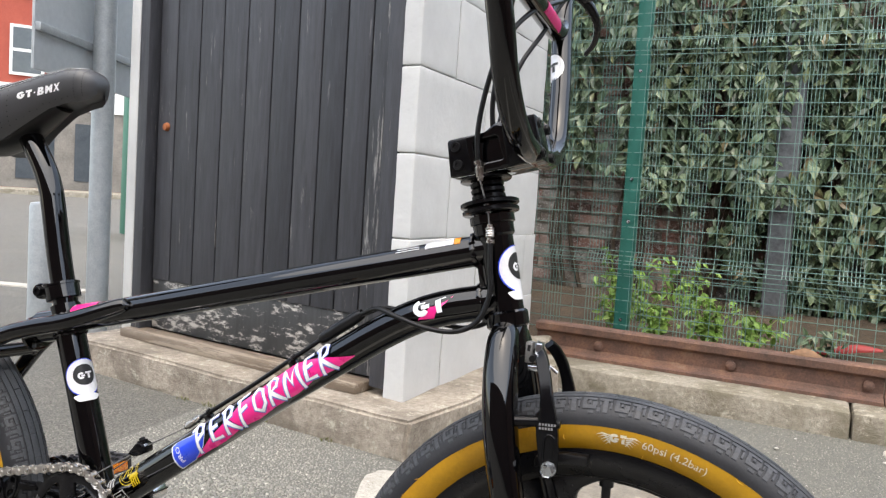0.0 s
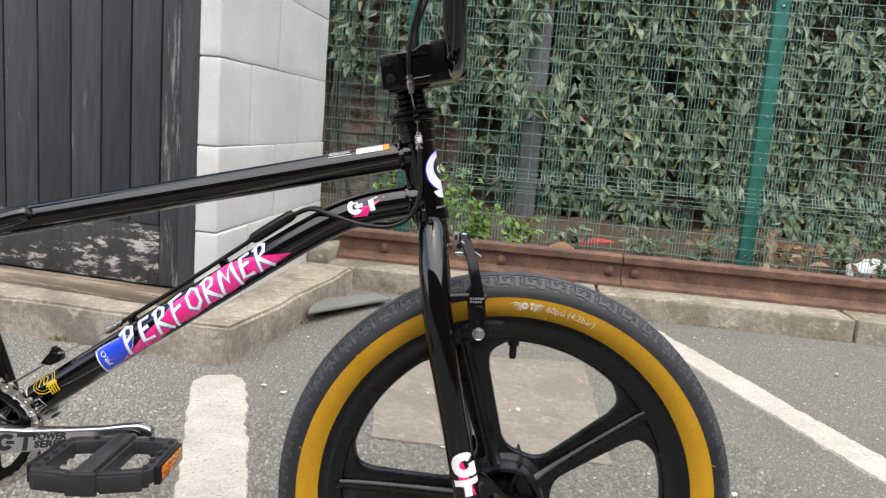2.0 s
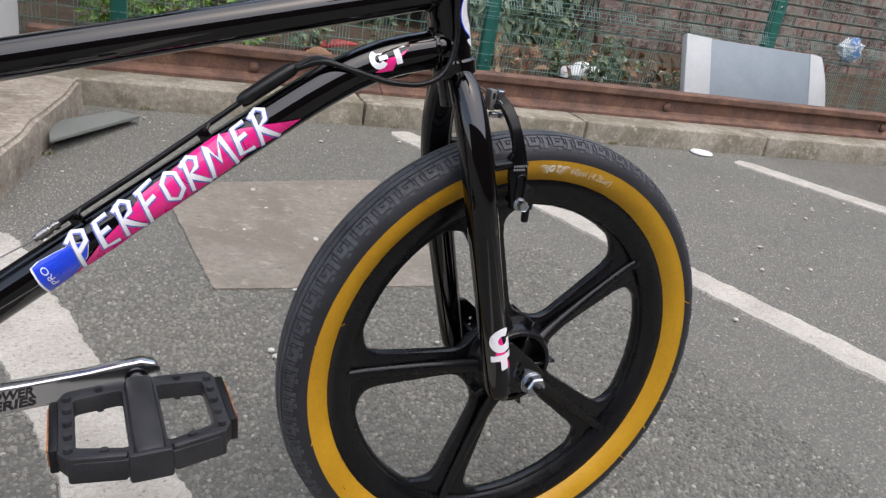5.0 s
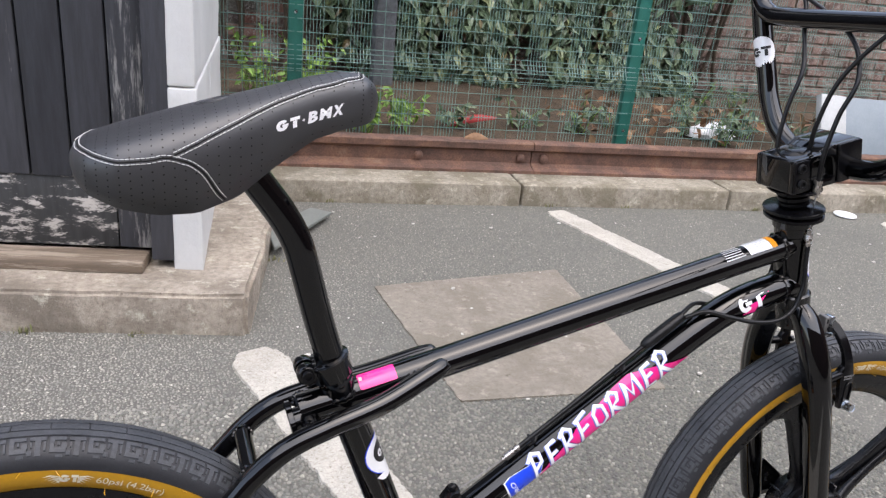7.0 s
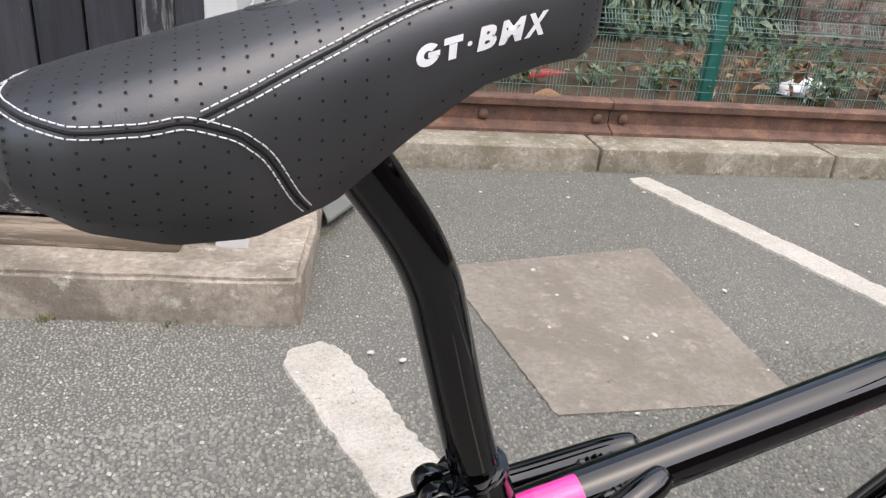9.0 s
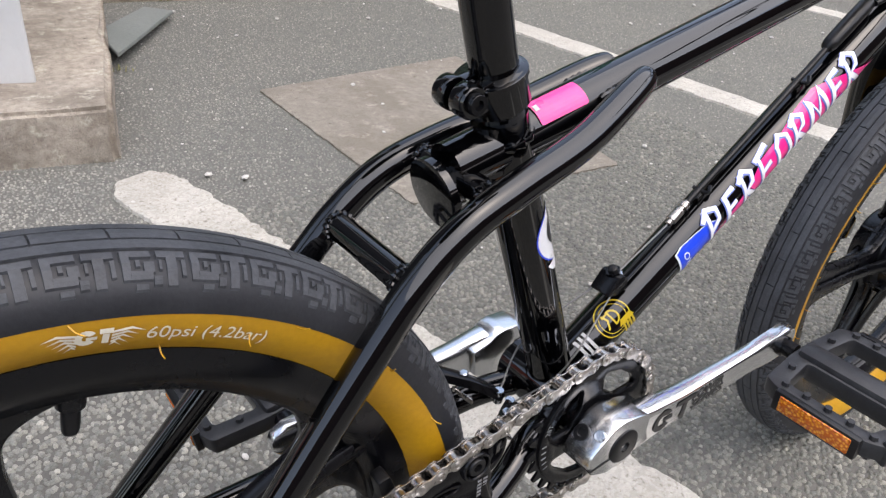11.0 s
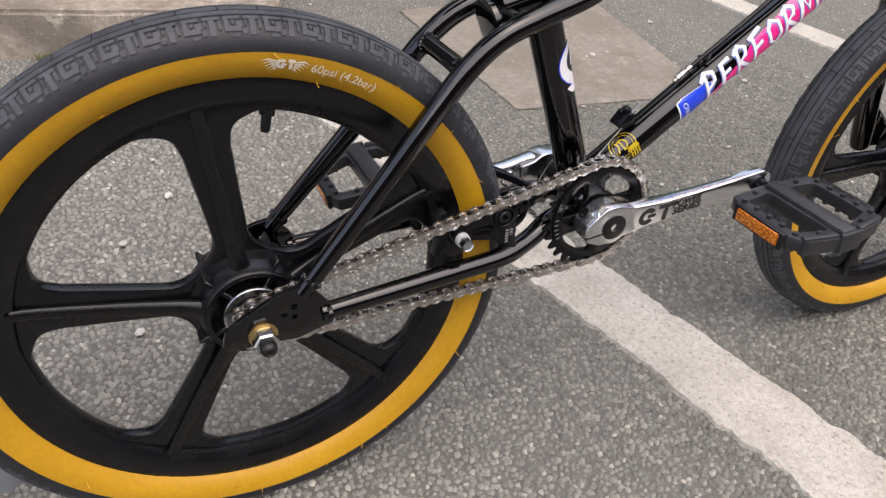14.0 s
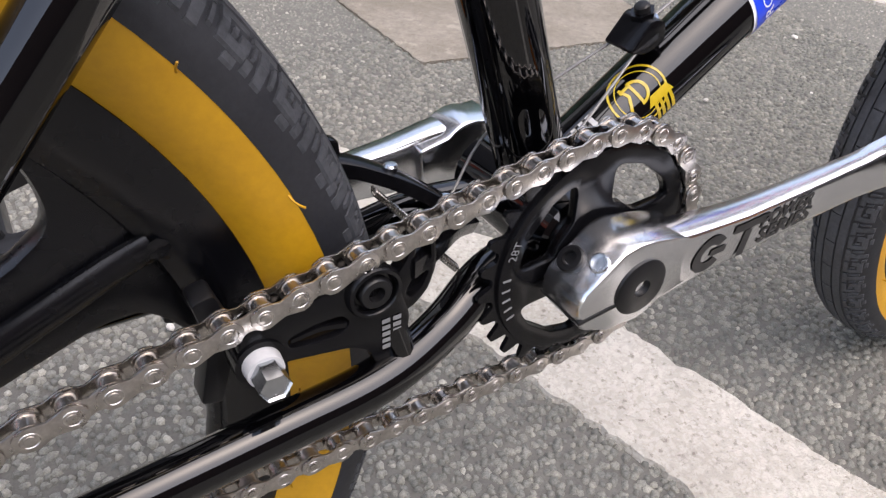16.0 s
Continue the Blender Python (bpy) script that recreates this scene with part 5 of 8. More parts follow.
rear = wheel("rear_wheel", (0, 0, WR), 25.5, 80.0, 74.5, None, "black moulded five-spoke rear wheel")
front = wheel("front_wheel", FRONT, 36.0, 91.0, 83.5, STEER, "black moulded five-spoke front wheel")

# -- frame --
BB = Vector((0.340, 0, 0.296))
frame_ob = part("top_tube", tube([(0.230, 0, 0.4935), (0.35, 0, 0.5225), (0.55, 0, 0.573), (0.776, 0, 0.630)], 0.0150, 28, 6), GB, bike, "glossy black top tube")
dt = [(0.345, 0, 0.303), (0.45, 0, 0.380), (0.55, 0, 0.453), (0.62, 0, 0.503), (0.665, 0, 0.534), (0.70, 0, 0.5545), (0.735, 0, 0.5685), (0.786, 0, 0.581)]
down = part("down_tube", tube(dt, 0.0172, 28, 6), GB, bike, "glossy black down tube, bent below the head")
part("seat_tube", tube([(0.3435, 0, 0.300), (0.2625, 0, 0.520)], 0.0162, 28, 1), GB, bike, "glossy black seat tube")
bm = tube([HEAD_B, HEAD_T], 0.0172, 28, 1)
head = part("head_tube", bm, GB, bike, "glossy black head tube")
for p, r in ((HEAD_B + STEER_AXIS * 0.0185, 0.0204), (HEAD_T - STEER_AXIS * 0.004, 0.0195)):
    part("head_cup", tube([p - STEER_AXIS * 0.008, p - STEER_AXIS * 0.006, p + STEER_AXIS * 0.006, p + STEER_AXIS * 0.008], [r - 0.002, r, r, r - 0.002], 28, 1), GB, head)
# gusset between top and down tube
part("head_gusset", box((0.005, 0.016, 0.040), (0.7655, 0, 0.607), 0.001, None, pose(0, 0, 0, 0, -14, 0)), GB, head)
bm = lathe([(0.0195, -0.036), (0.0215, -0.034), (0.0215, 0.034), (0.0195, 0.036)], 28, "y", BB)
part("bottom_bracket_shell", bm, GB, bike)
for s in (-1, 1):
    ss = [(0.3630, 0.0150 * s, 0.5318), (0.3615, 0.0154 * s, 0.5313), (0.347, 0.0195 * s, 0.5255), (0.30, 0.030 * s, 0.507), (0.25, 0.0365 * s, 0.4935), (0.215, 0.0395 * s, 0.481), (0.188, 0.041 * s, 0.461), (0.160, 0.043 * s, 0.430), (0.10, 0.049 * s, 0.358), (0.036, 0.0555 * s, 0.283)]
    part("seat_stay", tube(ss, [0.0056, 0.0078, 0.0094, 0.0098, 0.0098, 0.0098, 0.0098, 0.0096, 0.0090, 0.0078], 16, 8), GB, bike, "slim curved seat stay")
    cs = [(0.330, 0.022 * s, 0.290), (0.295, 0.030 * s, 0.287), (0.268, 0.039 * s, 0.2765), (0.235, 0.0475 * s, 0.2695), (0.19, 0.0505 * s, 0.2665), (0.12, 0.0535 * s, 0.2625), (0.052, 0.0565 * s, 0.259)]
    part("chain_stay", tube(cs, [0.0105, 0.0105, 0.0100, 0.0098, 0.0095, 0.0090, 0.0080], 16, 8), GB, bike, "slim curved chain stay")
    # dropout plate
    out = fillet([(0.062, 0.248), (0.058, 0.272), (0.040, 0.293), (0.020, 0.290), (-0.030, 0.262), (-0.034, 0.243), (-0.020, 0.240), (0.000, 0.2415), (0.030, 0.238)], 0.006)
    hl = [[(0.028 + 0.0028 * math.cos(t), 0.2735 + 0.0028 * math.sin(t)) for t in np.linspace(0, 5.5, 8)], [(0.019 + 0.0024 * math.cos(t), 0.267 + 0.0024 * math.sin(t)) for t in np.linspace(0, 5.5, 8)], [(0.028 + 0.0024 * math.cos(t), 0.263 + 0.0024 * math.sin(t)) for t in np.linspace(0, 5.5, 8)]]
    y0, y1 = sorted((0.0535 * s, 0.0590 * s))
    part("dropout", plate(out, y0, y1, hl, bevel=0.0008), GB, bike, "black dropout plate with small holes")
part("stay_bridge", tube([(0.1825, -0.040, 0.4560), (0.1825, 0.040, 0.4560)], 0.0082, 14, 1), GB, bike)
part("stay_bridge", tube([(0.236, -0.034, 0.488), (0.236, 0.034, 0.488)], 0.0075, 14, 1), GB, bike)

# -- seat clamp and post --
sp = [(0.2700, 0, 0.500), (0.2475, 0, 0.575), (0.2325, 0, 0.632), (0.2255, 0, 0.655), (0.2125, 0, 0.680), (0.186, 0, 0.717), (0.178, 0, 0.730)]
part("seat_post", tube(sp, 0.0134, 24, 6), GB, bike, "glossy black bent seat post")
ax = Vector((-0.0810, 0, 0.220)).normalized()
cp = Vector((0.2570, 0, 0.535))
clamp = part("seat_clamp", tube([cp - ax * 0.010, cp - ax * 0.009, cp + ax * 0.009, cp + ax * 0.010], [0.0175, 0.0190, 0.0190, 0.0175], 28, 1), GB, bike, "black seat clamp collar")
part("clamp_lip", tube([cp + ax * 0.0062, cp + ax * 0.0066, cp + ax * 0.0092, cp + ax * 0.0096], [0.0192, 0.0203, 0.0203, 0.0192], 32, 1), GB, clamp)
for s in (-1, 1):
    ear = lathe([(0.0, 0.0022 * s), (0.0086, 0.0022 * s), (0.0092, 0.0032 * s), (0.0092, 0.0118 * s), (0.0080, 0.0134 * s), (0.0, 0.0134 * s)], 24, "y", (0.2345, 0, 0.5335))
    box((0.016, 0.0100, 0.0150), (0.2420, 0.0074 * s, 0.5335), 0.0012, ear, pose(0, 0, 0, 0, -20, 0))
    part("clamp_ear", ear, GB, clamp)
part("clamp_bolt", lathe([(0.0, -0.0150), (0.0026, -0.0150), (0.0028, -0.0168), (0.0052, -0.0168), (0.0058, -0.0160), (0.0058, -0.0130)], 20, "y", (0.2345, 0, 0.5335)), SB, clamp, "black socket clamp bolt")
part("clamp_bolt", lathe([(0.0, 0.0160), (0.0048, 0.0160), (0.0052, 0.0150), (0.0052, 0.0130)], 16, "y", (0.2345, 0, 0.5335)), SB, clamp, "black clamp bolt end")
# cap on the end of the top tube behind the seat tube, with its two short struts
t_dir = Vector((0.97, 0, 0.243)).normalized()
cap_c = Vector((0.2245, 0, 0.4815))
part("tube_end_cap", tube([cap_c - t_dir * 0.0040, cap_c - t_dir * 0.0034, cap_c + t_dir * 0.0010, cap_c + t_dir * 0.0016], [0.0192, 0.0208, 0.0208, 0.0192], 36, 1), GB, bike, "round black cap disc behind the seat tube")
part("cap_tube", tube([cap_c, cap_c + t_dir * 0.036], 0.0125, 20, 1), GB, bike)
for s in (-1, 1):
    part("strut", tube([(0.241, 0.006 * s, 0.4870), (0.237, 0.036 * s, 0.4880)], 0.0072, 12, 1), GB, bike)

# -- fork --
def steered(bm):
    return turned(bm, STEER)


def lowered(bm):
    return steered(turned(bm, Matrix.Translation((0.002, 0, -0.004))))


fk = {}
for s in (-1, 1):
    leg = [(0.7965, 0.012 * s, 0.553), (0.7985, 0.026 * s, 0.540), (0.8035, 0.041 * s, 0.508), (0.810, 0.050 * s, 0.470), (0.8195, 0.054 * s, 0.425), (0.838, 0.0555 * s, 0.350), (0.8555, 0.0565 * s, 0.282), (0.8655, 0.057 * s, 0.245), (0.8665, 0.057 * s, 0.241)]
    bm = tube(leg, [0.0130, 0.0150, 0.0160, 0.0158, 0.0153, 0.0145, 0.0140, 0.0128, 0.008], 24, 8)
    fk[s] = part("fork_leg", steered(bm), GB, bike, "glossy black curved fork leg")
    out = fillet([(0.862, 0.296), (0.872, 0.300), (0.884, 0.290), (0.917, 0.262), (0.917, 0.242), (0.907, 0.238), (0.893, 0.240), (0.866, 0.240)], 0.006)
    hl = [[(0.884 + 0.0024 * math.cos(t), 0.273 - 0.0085 * k + 0.0024 * math.sin(t)) for t in np.linspace(0, 5.5, 8)] for k in (0, 1)]
    y0, y1 = sorted((0.0545 * s, 0.0595 * s))
    part("dropout", steered(plate(out, y0, y1, hl, bevel=0.0008)), GB, fk[s], "black dropout plate with two small holes")
ax0 = HEAD_B + STEER_AXIS * 0.004
part("crown_race", steered(tube([ax0 - STEER_AXIS * 0.022, ax0 - STEER_AXIS * 0.020, ax0 + STEER_AXIS * 0.006, ax0 + STEER_AXIS * 0.008], [0.0140, 0.0166, 0.0174, 0.0165], 28, 1)), GB, bike)
# axle nuts of both wheels
for wl, c, m in ((rear, Vector((0, 0, WR)), None), (front, Vector(FRONT), None)):
    for s in (-1, 1):
        y = 0.0595 * s
        part("washer", lathe([(0.0, y), (0.0125, y), (0.0125, y + 0.0022 * s), (0.0115, y + 0.0024 * s), (0.0115, y + 0.0048 * s), (0.0, y + 0.0048 * s)], 24, "y", c), M["brass"] if wl is rear else M["zinc"], wl)
        y += 0.0048 * s
        part("axle_nut", lathe([(0.0, y), (0.0108, y), (0.0112, y + 0.001 * s), (0.0112, y + 0.0085 * s), (0.0098, y + 0.0100 * s), (0.0072, y + 0.0105 * s), (0.0, y + 0.0105 * s)], 6, "y", c), M["zinc"], wl, "bright hexagonal axle nut", smooth=20)
        y += 0.0105 * s
        if wl is rear:
            part("axle_cap", lathe([(0.0, y), (0.0072, y), (0.0072, y + 0.0055 * s), (0.0060, y + 0.0085 * s), (0.0035, y + 0.0100 * s), (0.0030, y + 0.0092 * s), (0.0, y + 0.0092 * s)], 18, "y", c), M["cable"], wl, "black rubber axle cap")
        else:
            part("axle_end", lathe([(0.0, y), (0.0048, y), (0.0048, y + 0.0045 * s), (0.0036, y + 0.0055 * s), (0.0, y + 0.0055 * s)], 16, "y", c), M["satin_black"], wl)

# -- headset, rotor plates, stem --
def ring_at(k, r0, r1, h, mat_, name, label="", seg=32, stretch=1.0):
    p = HEAD_T + STEER_AXIS * k
    bm = tube([p - STEER_AXIS * h / 2, p - STEER_AXIS * (h / 2 - 0.0008), p + STEER_AXIS * (h / 2 - 0.0008), p + STEER_AXIS * h / 2], [r1 - 0.001, r1, r1, r1 - 0.001], seg, 1)
    if stretch != 1.0:
        bmesh.ops.scale(bm, vec=(1, stretch, 1), verts=bm.verts[:], space=Matrix.Translation(-p))
    return part(name, steered(bm), mat_, bike, label)


ring_at(0.0045, 0, 0.0215, 0.009, GB, "headset_cup")
lowp = ring_at(0.0125, 0, 0.0265, 0.0045, SB, "rotor_plate", "black cable rotor plate", stretch=1.35)
upp = ring_at(0.0195, 0, 0.0275, 0.0045, SB, "rotor_plate", "black cable rotor plate", stretch=1.3)
ring_at(0.016, 0, 0.0225, 0.008, GB, "rotor_bearing")
for k in (0.0265, 0.0325, 0.0385):
    ring_at(k, 0, 0.0162, 0.0052, SB, "spacer", "black headset spacer")
topp = ring_at(0.0435, 0, 0.0240, 0.003, SB, "cable_plate", "black upper cable plate", stretch=1.35)
F_ = Vector((STEER_AXIS.z, 0, -STEER_AXIS.x)).normalized()   # forward, square to the steerer
ST0 = HEAD_T + STEER_AXIS * 0.066                             # middle of the steerer clamp
MS = Matrix((( F_.x, 0, STEER_AXIS.x, ST0.x), (0, 1, 0, 0), (F_.z, 0, STEER_AXIS.z, ST0.z), (0, 0, 0, 1)))
prof = fillet([(-0.027, -0.019), (-0.024, 0.017), (0.012, 0.017), (0.024, 0.0235), (0.062, 0.0235), (0.062, -0.0195), (0.020, -0.0195)], 0.003)
win = fillet([(-0.001, -0.011), (-0.001, 0.011), (0.024, 0.012), (0.027, -0.011)], 0.003)
stem = part("stem", steered(turned(plate(prof, -0.0205, 0.0205, bevel=0.0010), MS)), GB, bike, "glossy black block stem")
for s in (-1, 1):
    y0, y1 = sorted((0.0203 * s, 0.0264 * s))
    part("stem_side", steered(turned(plate(prof, y0, y1, [win], bevel=0.0010), MS)), GB, stem, "black stem side with a square window")
    y0, y1 = sorted((0.0262 * s, 0.0285 * s))
    part("stem_cheek", steered(turned(plate(fillet([(0.030, -0.019), (0.030, 0.023), (0.0615, 0.023), (0.0615, -0.019)], 0.003), y0, y1, bevel=0.0008), MS)), SB, stem)
    part("stem_cheek", steered(turned(plate(fillet([(-0.026, -0.018), (-0.024, 0.016), (-0.006, 0.016), (-0.004, -0.018)], 0.003), y0, y1, bevel=0.0008), MS)), SB, stem)
    for dz in (-0.0085, 0.0085):
        b = lathe([(0.0, 0.029 * s), (0.0026, 0.029 * s), (0.0028, 0.0312 * s), (0.0046, 0.0312 * s), (0.0050, 0.0300 * s), (0.0050, 0.0280 * s)], 16, "y", (-0.0165, 0, dz))
        part("stem_bolt", steered(turned(b, MS)), M["cable"], stem, "black socket bolt")
for sy in (-1, 1):
    for dz in (-0.012, 0.016):
        b = lathe([(0.0, 0.0605), (0.0026, 0.0605), (0.0028, 0.0640), (0.0048, 0.0640), (0.0048, 0.0600)], 14, "x", (0, 0.019 * sy, dz))
        part("stem_bolt", steered(turned(b, MS)), M["cable"], stem, "black socket bolt")
part("stem_cap", steered(turned(lathe([(0.0, 0.0195), (0.012, 0.0195), (0.0155, 0.0170)], 28, "z"), MS)), M["satin_black"], stem)

# -- handlebar: high-rise with a straight crossbar --
bar = None
for s in (-1, 1):
    pts = [(0.8070, 0.0, 0.7200), (0.8085, 0.034 * s, 0.7205), (0.8085, 0.062 * s, 0.7260), (0.8065, 0.088 * s, 0.7430), (0.8030, 0.106 * s, 0.7720), (0.7995, 0.1185 * s, 0.8100), (0.7945, 0.130 * s, 0.850), (0.7880, 0.144 * s, 0.905), (0.782, 0.160 * s, 0.935), (0.773, 0.190 * s, 0.945), (0.758, 0.260 * s, 0.948), (0.742, 0.345 * s, 0.950)]
    b = part("handlebar_half", steered(tube(pts, 0.0112, 22, 8)), GB, bike, "glossy black high-rise handlebar tube")
    bar = bar or b
    part("grip", steered(tube([(0.755, 0.262 * s, 0.9482), (0.754, 0.268 * s, 0.9482), (0.742, 0.345 * s, 0.950), (0.7415, 0.348 * s, 0.950)], [0.014, 0.0155, 0.0155, 0.013], 18, 2)), M["cable"], b, "black rubber grip")
    # brake lever with its clamp, blade hanging below the bar
    lv = part("brake_lever", steered(tube([(0.785, 0.205 * s, 0.944), (0.800, 0.212 * s, 0.934), (0.812, 0.232 * s, 0.915), (0.806, 0.262 * s, 0.899), (0.792, 0.284 * s, 0.890)], [0.009, 0.0085, 0.0065, 0.0055, 0.0042], 12, 6, flat=0.7)), SB, bike, "black brake lever")
    part("lever_clamp", steered(tube([(0.7705, 0.196 * s, 0.945), (0.7670, 0.214 * s, 0.946)], 0.0155, 18, 1)), SB, lv)
    part("lever_adjuster", steered(tube([(0.800, 0.205 * s, 0.934), (0.812, 0.192 * s, 0.932)], 0.0042, 12, 1)), M["cable"], lv)
part("crossbar", steered(tube([(0.7880, -0.150, 0.916), (0.7895, -0.141, 0.889), (0.7905, -0.122, 0.872), (0.7905, -0.085, 0.868), (0.7905, 0.085, 0.868), (0.7905, 0.122, 0.872), (0.7895, 0.141, 0.889), (0.7880, 0.150, 0.916)], 0.0106, 22, 6)), GB, bike, "glossy black crossbar")
bm = poly([(0.0, -0.010), (0.070, -0.010), (0.060, 0.012), (0.010, 0.008)])
part("decal_slash", steered(on_tube(bm, (0.7905, 0.020, 0.868), (0.7905, 0.085, 0.868), 0.0106, (1, 0, 0.2), 0.0005, 0.0, 0.004)), M["pink_ink"], bar, "hot pink decal slash", smooth=0)


# -- cables --
def cable(name, pts, r=0.0025, mat_="cable", parent=bike, label="black brake cable", n=8, seg=10):
    return part(name, tube(pts, r, seg, n), M[mat_], parent, label)


def barrel(p, q, r):
    """A stepped cylinder from p to q: a knurled head, a neck and a lock ring."""
    p, q = Vector(p), Vector(q)
    steps = ((0.0, 0.55), (0.01, 0.62), (0.16, 0.62), (0.17, 0.95), (0.22, 1.0), (0.28, 0.9), (0.34, 1.0), (0.40, 0.9), (0.46, 1.0), (0.52, 0.9), (0.58, 1.0), (0.62, 0.95), (0.63, 0.7), (0.74, 0.7), (0.75, 0.98), (0.92, 0.98), (0.93, 0.6), (1.0, 0.6))
    return tube([p.lerp(q, f) for f, k in steps], [r * k for f, k in steps], 14, 1)


for s in (-1, 1):
    cable("brake_cable", [(0.7765, 0.0215 * s, 0.640), (0.7785, 0.0225 * s, 0.615), (0.7810, 0.024 * s, 0.588), (0.7725, 0.026 * s, 0.5615), (0.752, 0.026 * s, 0.549), (0.722, 0.024 * s, 0.5485), (0.691, 0.020 * s, 0.555), (0.665, 0.011 * s, 0.560), (0.645, 0.004 * s, 0.552)])
    # barrel adjusters and inner wires at the rotor
    part("cable_adjuster", barrel((0.7745, 0.0210 * s, 0.651), (0.7768, 0.0214 * s, 0.632), 0.0043), M["steel"], lowp, "knurled bright cable adjuster")
    part("inner_wire", tube([(0.7745, 0.0210 * s, 0.649), (0.7715, 0.0225 * s, 0.667)], 0.0009, 6, 1), M["zinc"], lowp)
    part("cable_nipple", tube([(0.7725, 0.0222 * s, 0.661), (0.7717, 0.0225 * s, 0.667)], 0.0028, 10, 1), M["zinc"], lowp)
    part("inner_wire", tube([(0.7705, 0.0232 * s, 0.668), (0.7625, 0.0300 * s, 0.695)], 0.0009, 6, 1), M["zinc"], upp)
    part("cable_nipple", tube([(0.7712, 0.0228 * s, 0.6665), (0.7700, 0.0240 * s, 0.6715)], 0.0028, 10, 1), M["zinc"], upp)
    part("cable_adjuster", barrel((0.7642, 0.0288 * s, 0.690), (0.7605, 0.0305 * s, 0.710), 0.0044), M["steel"], topp, "knurled bright cable adjuster")
    end = (0.790, 0.120 * s, 0.915) if s < 0 else (0.800, 0.19, 0.931)
    cable("brake_cable", [(0.7610, 0.0305 * s, 0.704), (0.7585, 0.0320 * s, 0.735), (0.7640, 0.034 * s, 0.775), (0.7765, 0.036 * s, 0.815), (0.792, 0.030 * s + 0.03, 0.855), (0.805, 0.085, 0.895), (0.812, 0.140, 0.925), (0.811, 0.190, 0.932)])
cable("brake_cable", [(0.768, -0.004, 0.725), (0.764, -0.010, 0.765), (0.772, -0.022, 0.815), (0.790, -0.060, 0.868), (0.806, -0.120, 0.910), (0.811, -0.190, 0.932)])
# splitter, rear cable along the down tube, adjuster, stop and straddle wires
part("cable_splitter", tube([(0.644, 0.001, 0.5525), (0.640, 0.001, 0.5495), (0.604, 0.001, 0.5235), (0.600, 0.001, 0.5205)], [0.0035, 0.0062, 0.0062, 0.0035], 14, 2), M["cable"], bike, "black cable splitter barrel")
cable("brake_cable", [(0.602, 0.001, 0.522), (0.576, 0.001, 0.502), (0.52, 0.001, 0.4595), (0.458, 0.001, 0.4145)])
for p in ((0.5705, 0.4935), (0.4735, 0.422)):
    g = part("cable_guide", box((0.010, 0.007, 0.012), (p[0] + 0.002, 0, p[1] - 0.003), 0.0015, None, pose(0, 0, 0, 0, -36, 0)), GB, bike, "small black welded cable guide")
    part("cable_tie", tube([(p[0] + 0.004, -0.005, p[1] + 0.009), (p[0] + 0.001, -0.0065, p[1] + 0.004), (p[0] + 0.001, 0.0065, p[1] + 0.004)], 0.0016, 6, 3), M["cable"], g)
part("cable_adjuster", barrel((0.4440, 0.001, 0.4041), (0.4625, 0.001, 0.4180), 0.0042), M["steel"], bike, "bright threaded cable adjuster")
part("inner_wire", tube([(0.444, 0.001, 0.404), (0.393, 0.001, 0.3745)], 0.0007, 6, 1), M["dull_wire"], bike, "bare steel cable wire")
hang = part("straddle_hanger", plate(fillet([(0.377, 0.3655), (0.388, 0.3800), (0.3955, 0.3785), (0.3980, 0.3690), (0.388, 0.3640)], 0.003), -0.009, 0.009, bevel=0.001), SB, bike, "black straddle cable hanger")
part("hanger_washer", tube([(0.3918, 0, 0.3745), (0.3908, 0, 0.3768)], 0.0066, 16, 1), M["zinc"], hang, "dark steel washer")
part("hanger_nut", tube([(0.3908, 0, 0.3768), (0.3888, 0, 0.3812)], 0.0058, 6, 1), SB, hang, "black hexagonal nut", smooth=20)
part("hanger_bolt", tube([(0.3888, 0, 0.3812), (0.3878, 0, 0.3836), (0.3875, 0, 0.3842)], [0.0036, 0.0036, 0.0028], 12, 1), M["cable"], hang)
for s in (-1, 1):
    part("straddle_wire", tube([(0.392, 0.005 * s, 0.3725), (0.331, 0.0205 * s, 0.3300), (0.297, 0.007 * s, 0.3030)], 0.0007, 6, 5), M["dull_wire"], bike, "bare steel straddle wire")


# -- brakes --
def arm(pts, widths, thick, mat_=SB):
    """A flat tapering arm along points, width square to y."""
    L = smoothed([(*p, w) for p, w in zip(pts, widths)], 6)
    bm = bmesh.new()
    rings = []
    for i, q in enumerate(L):
        p, w = Vector([float(c) for c in q[:3]]), float(q[3])
        a, b = L[max(i - 1, 0)], L[min(i + 1, len(L) - 1)]
        t = Vector([float(b[k] - a[k]) for k in range(3)]).normalized()
        n = t.cross(Vector((0, 1, 0)))
        n.normalize()
        e = n.cross(t)
        ring = [(w, -0.7), (w, 0.7), (w * 0.8, 1), (-w * 0.8, 1), (-w, 0.7), (-w, -0.7), (-w * 0.8, -1), (w * 0.8, -1)]
        rings.append([bm.verts.new(p + n * x + e * (y * thick / 2)) for x, y in ring])
    for A, B in zip(rings, rings[1:]):
        for k in range(8):
            bm.faces.new((A[k], A[(k + 1) % 8], B[(k + 1) % 8], B[k]))
    bm.faces.new(rings[0])
    bm.faces.new(rings[-1][::-1])
    return bm


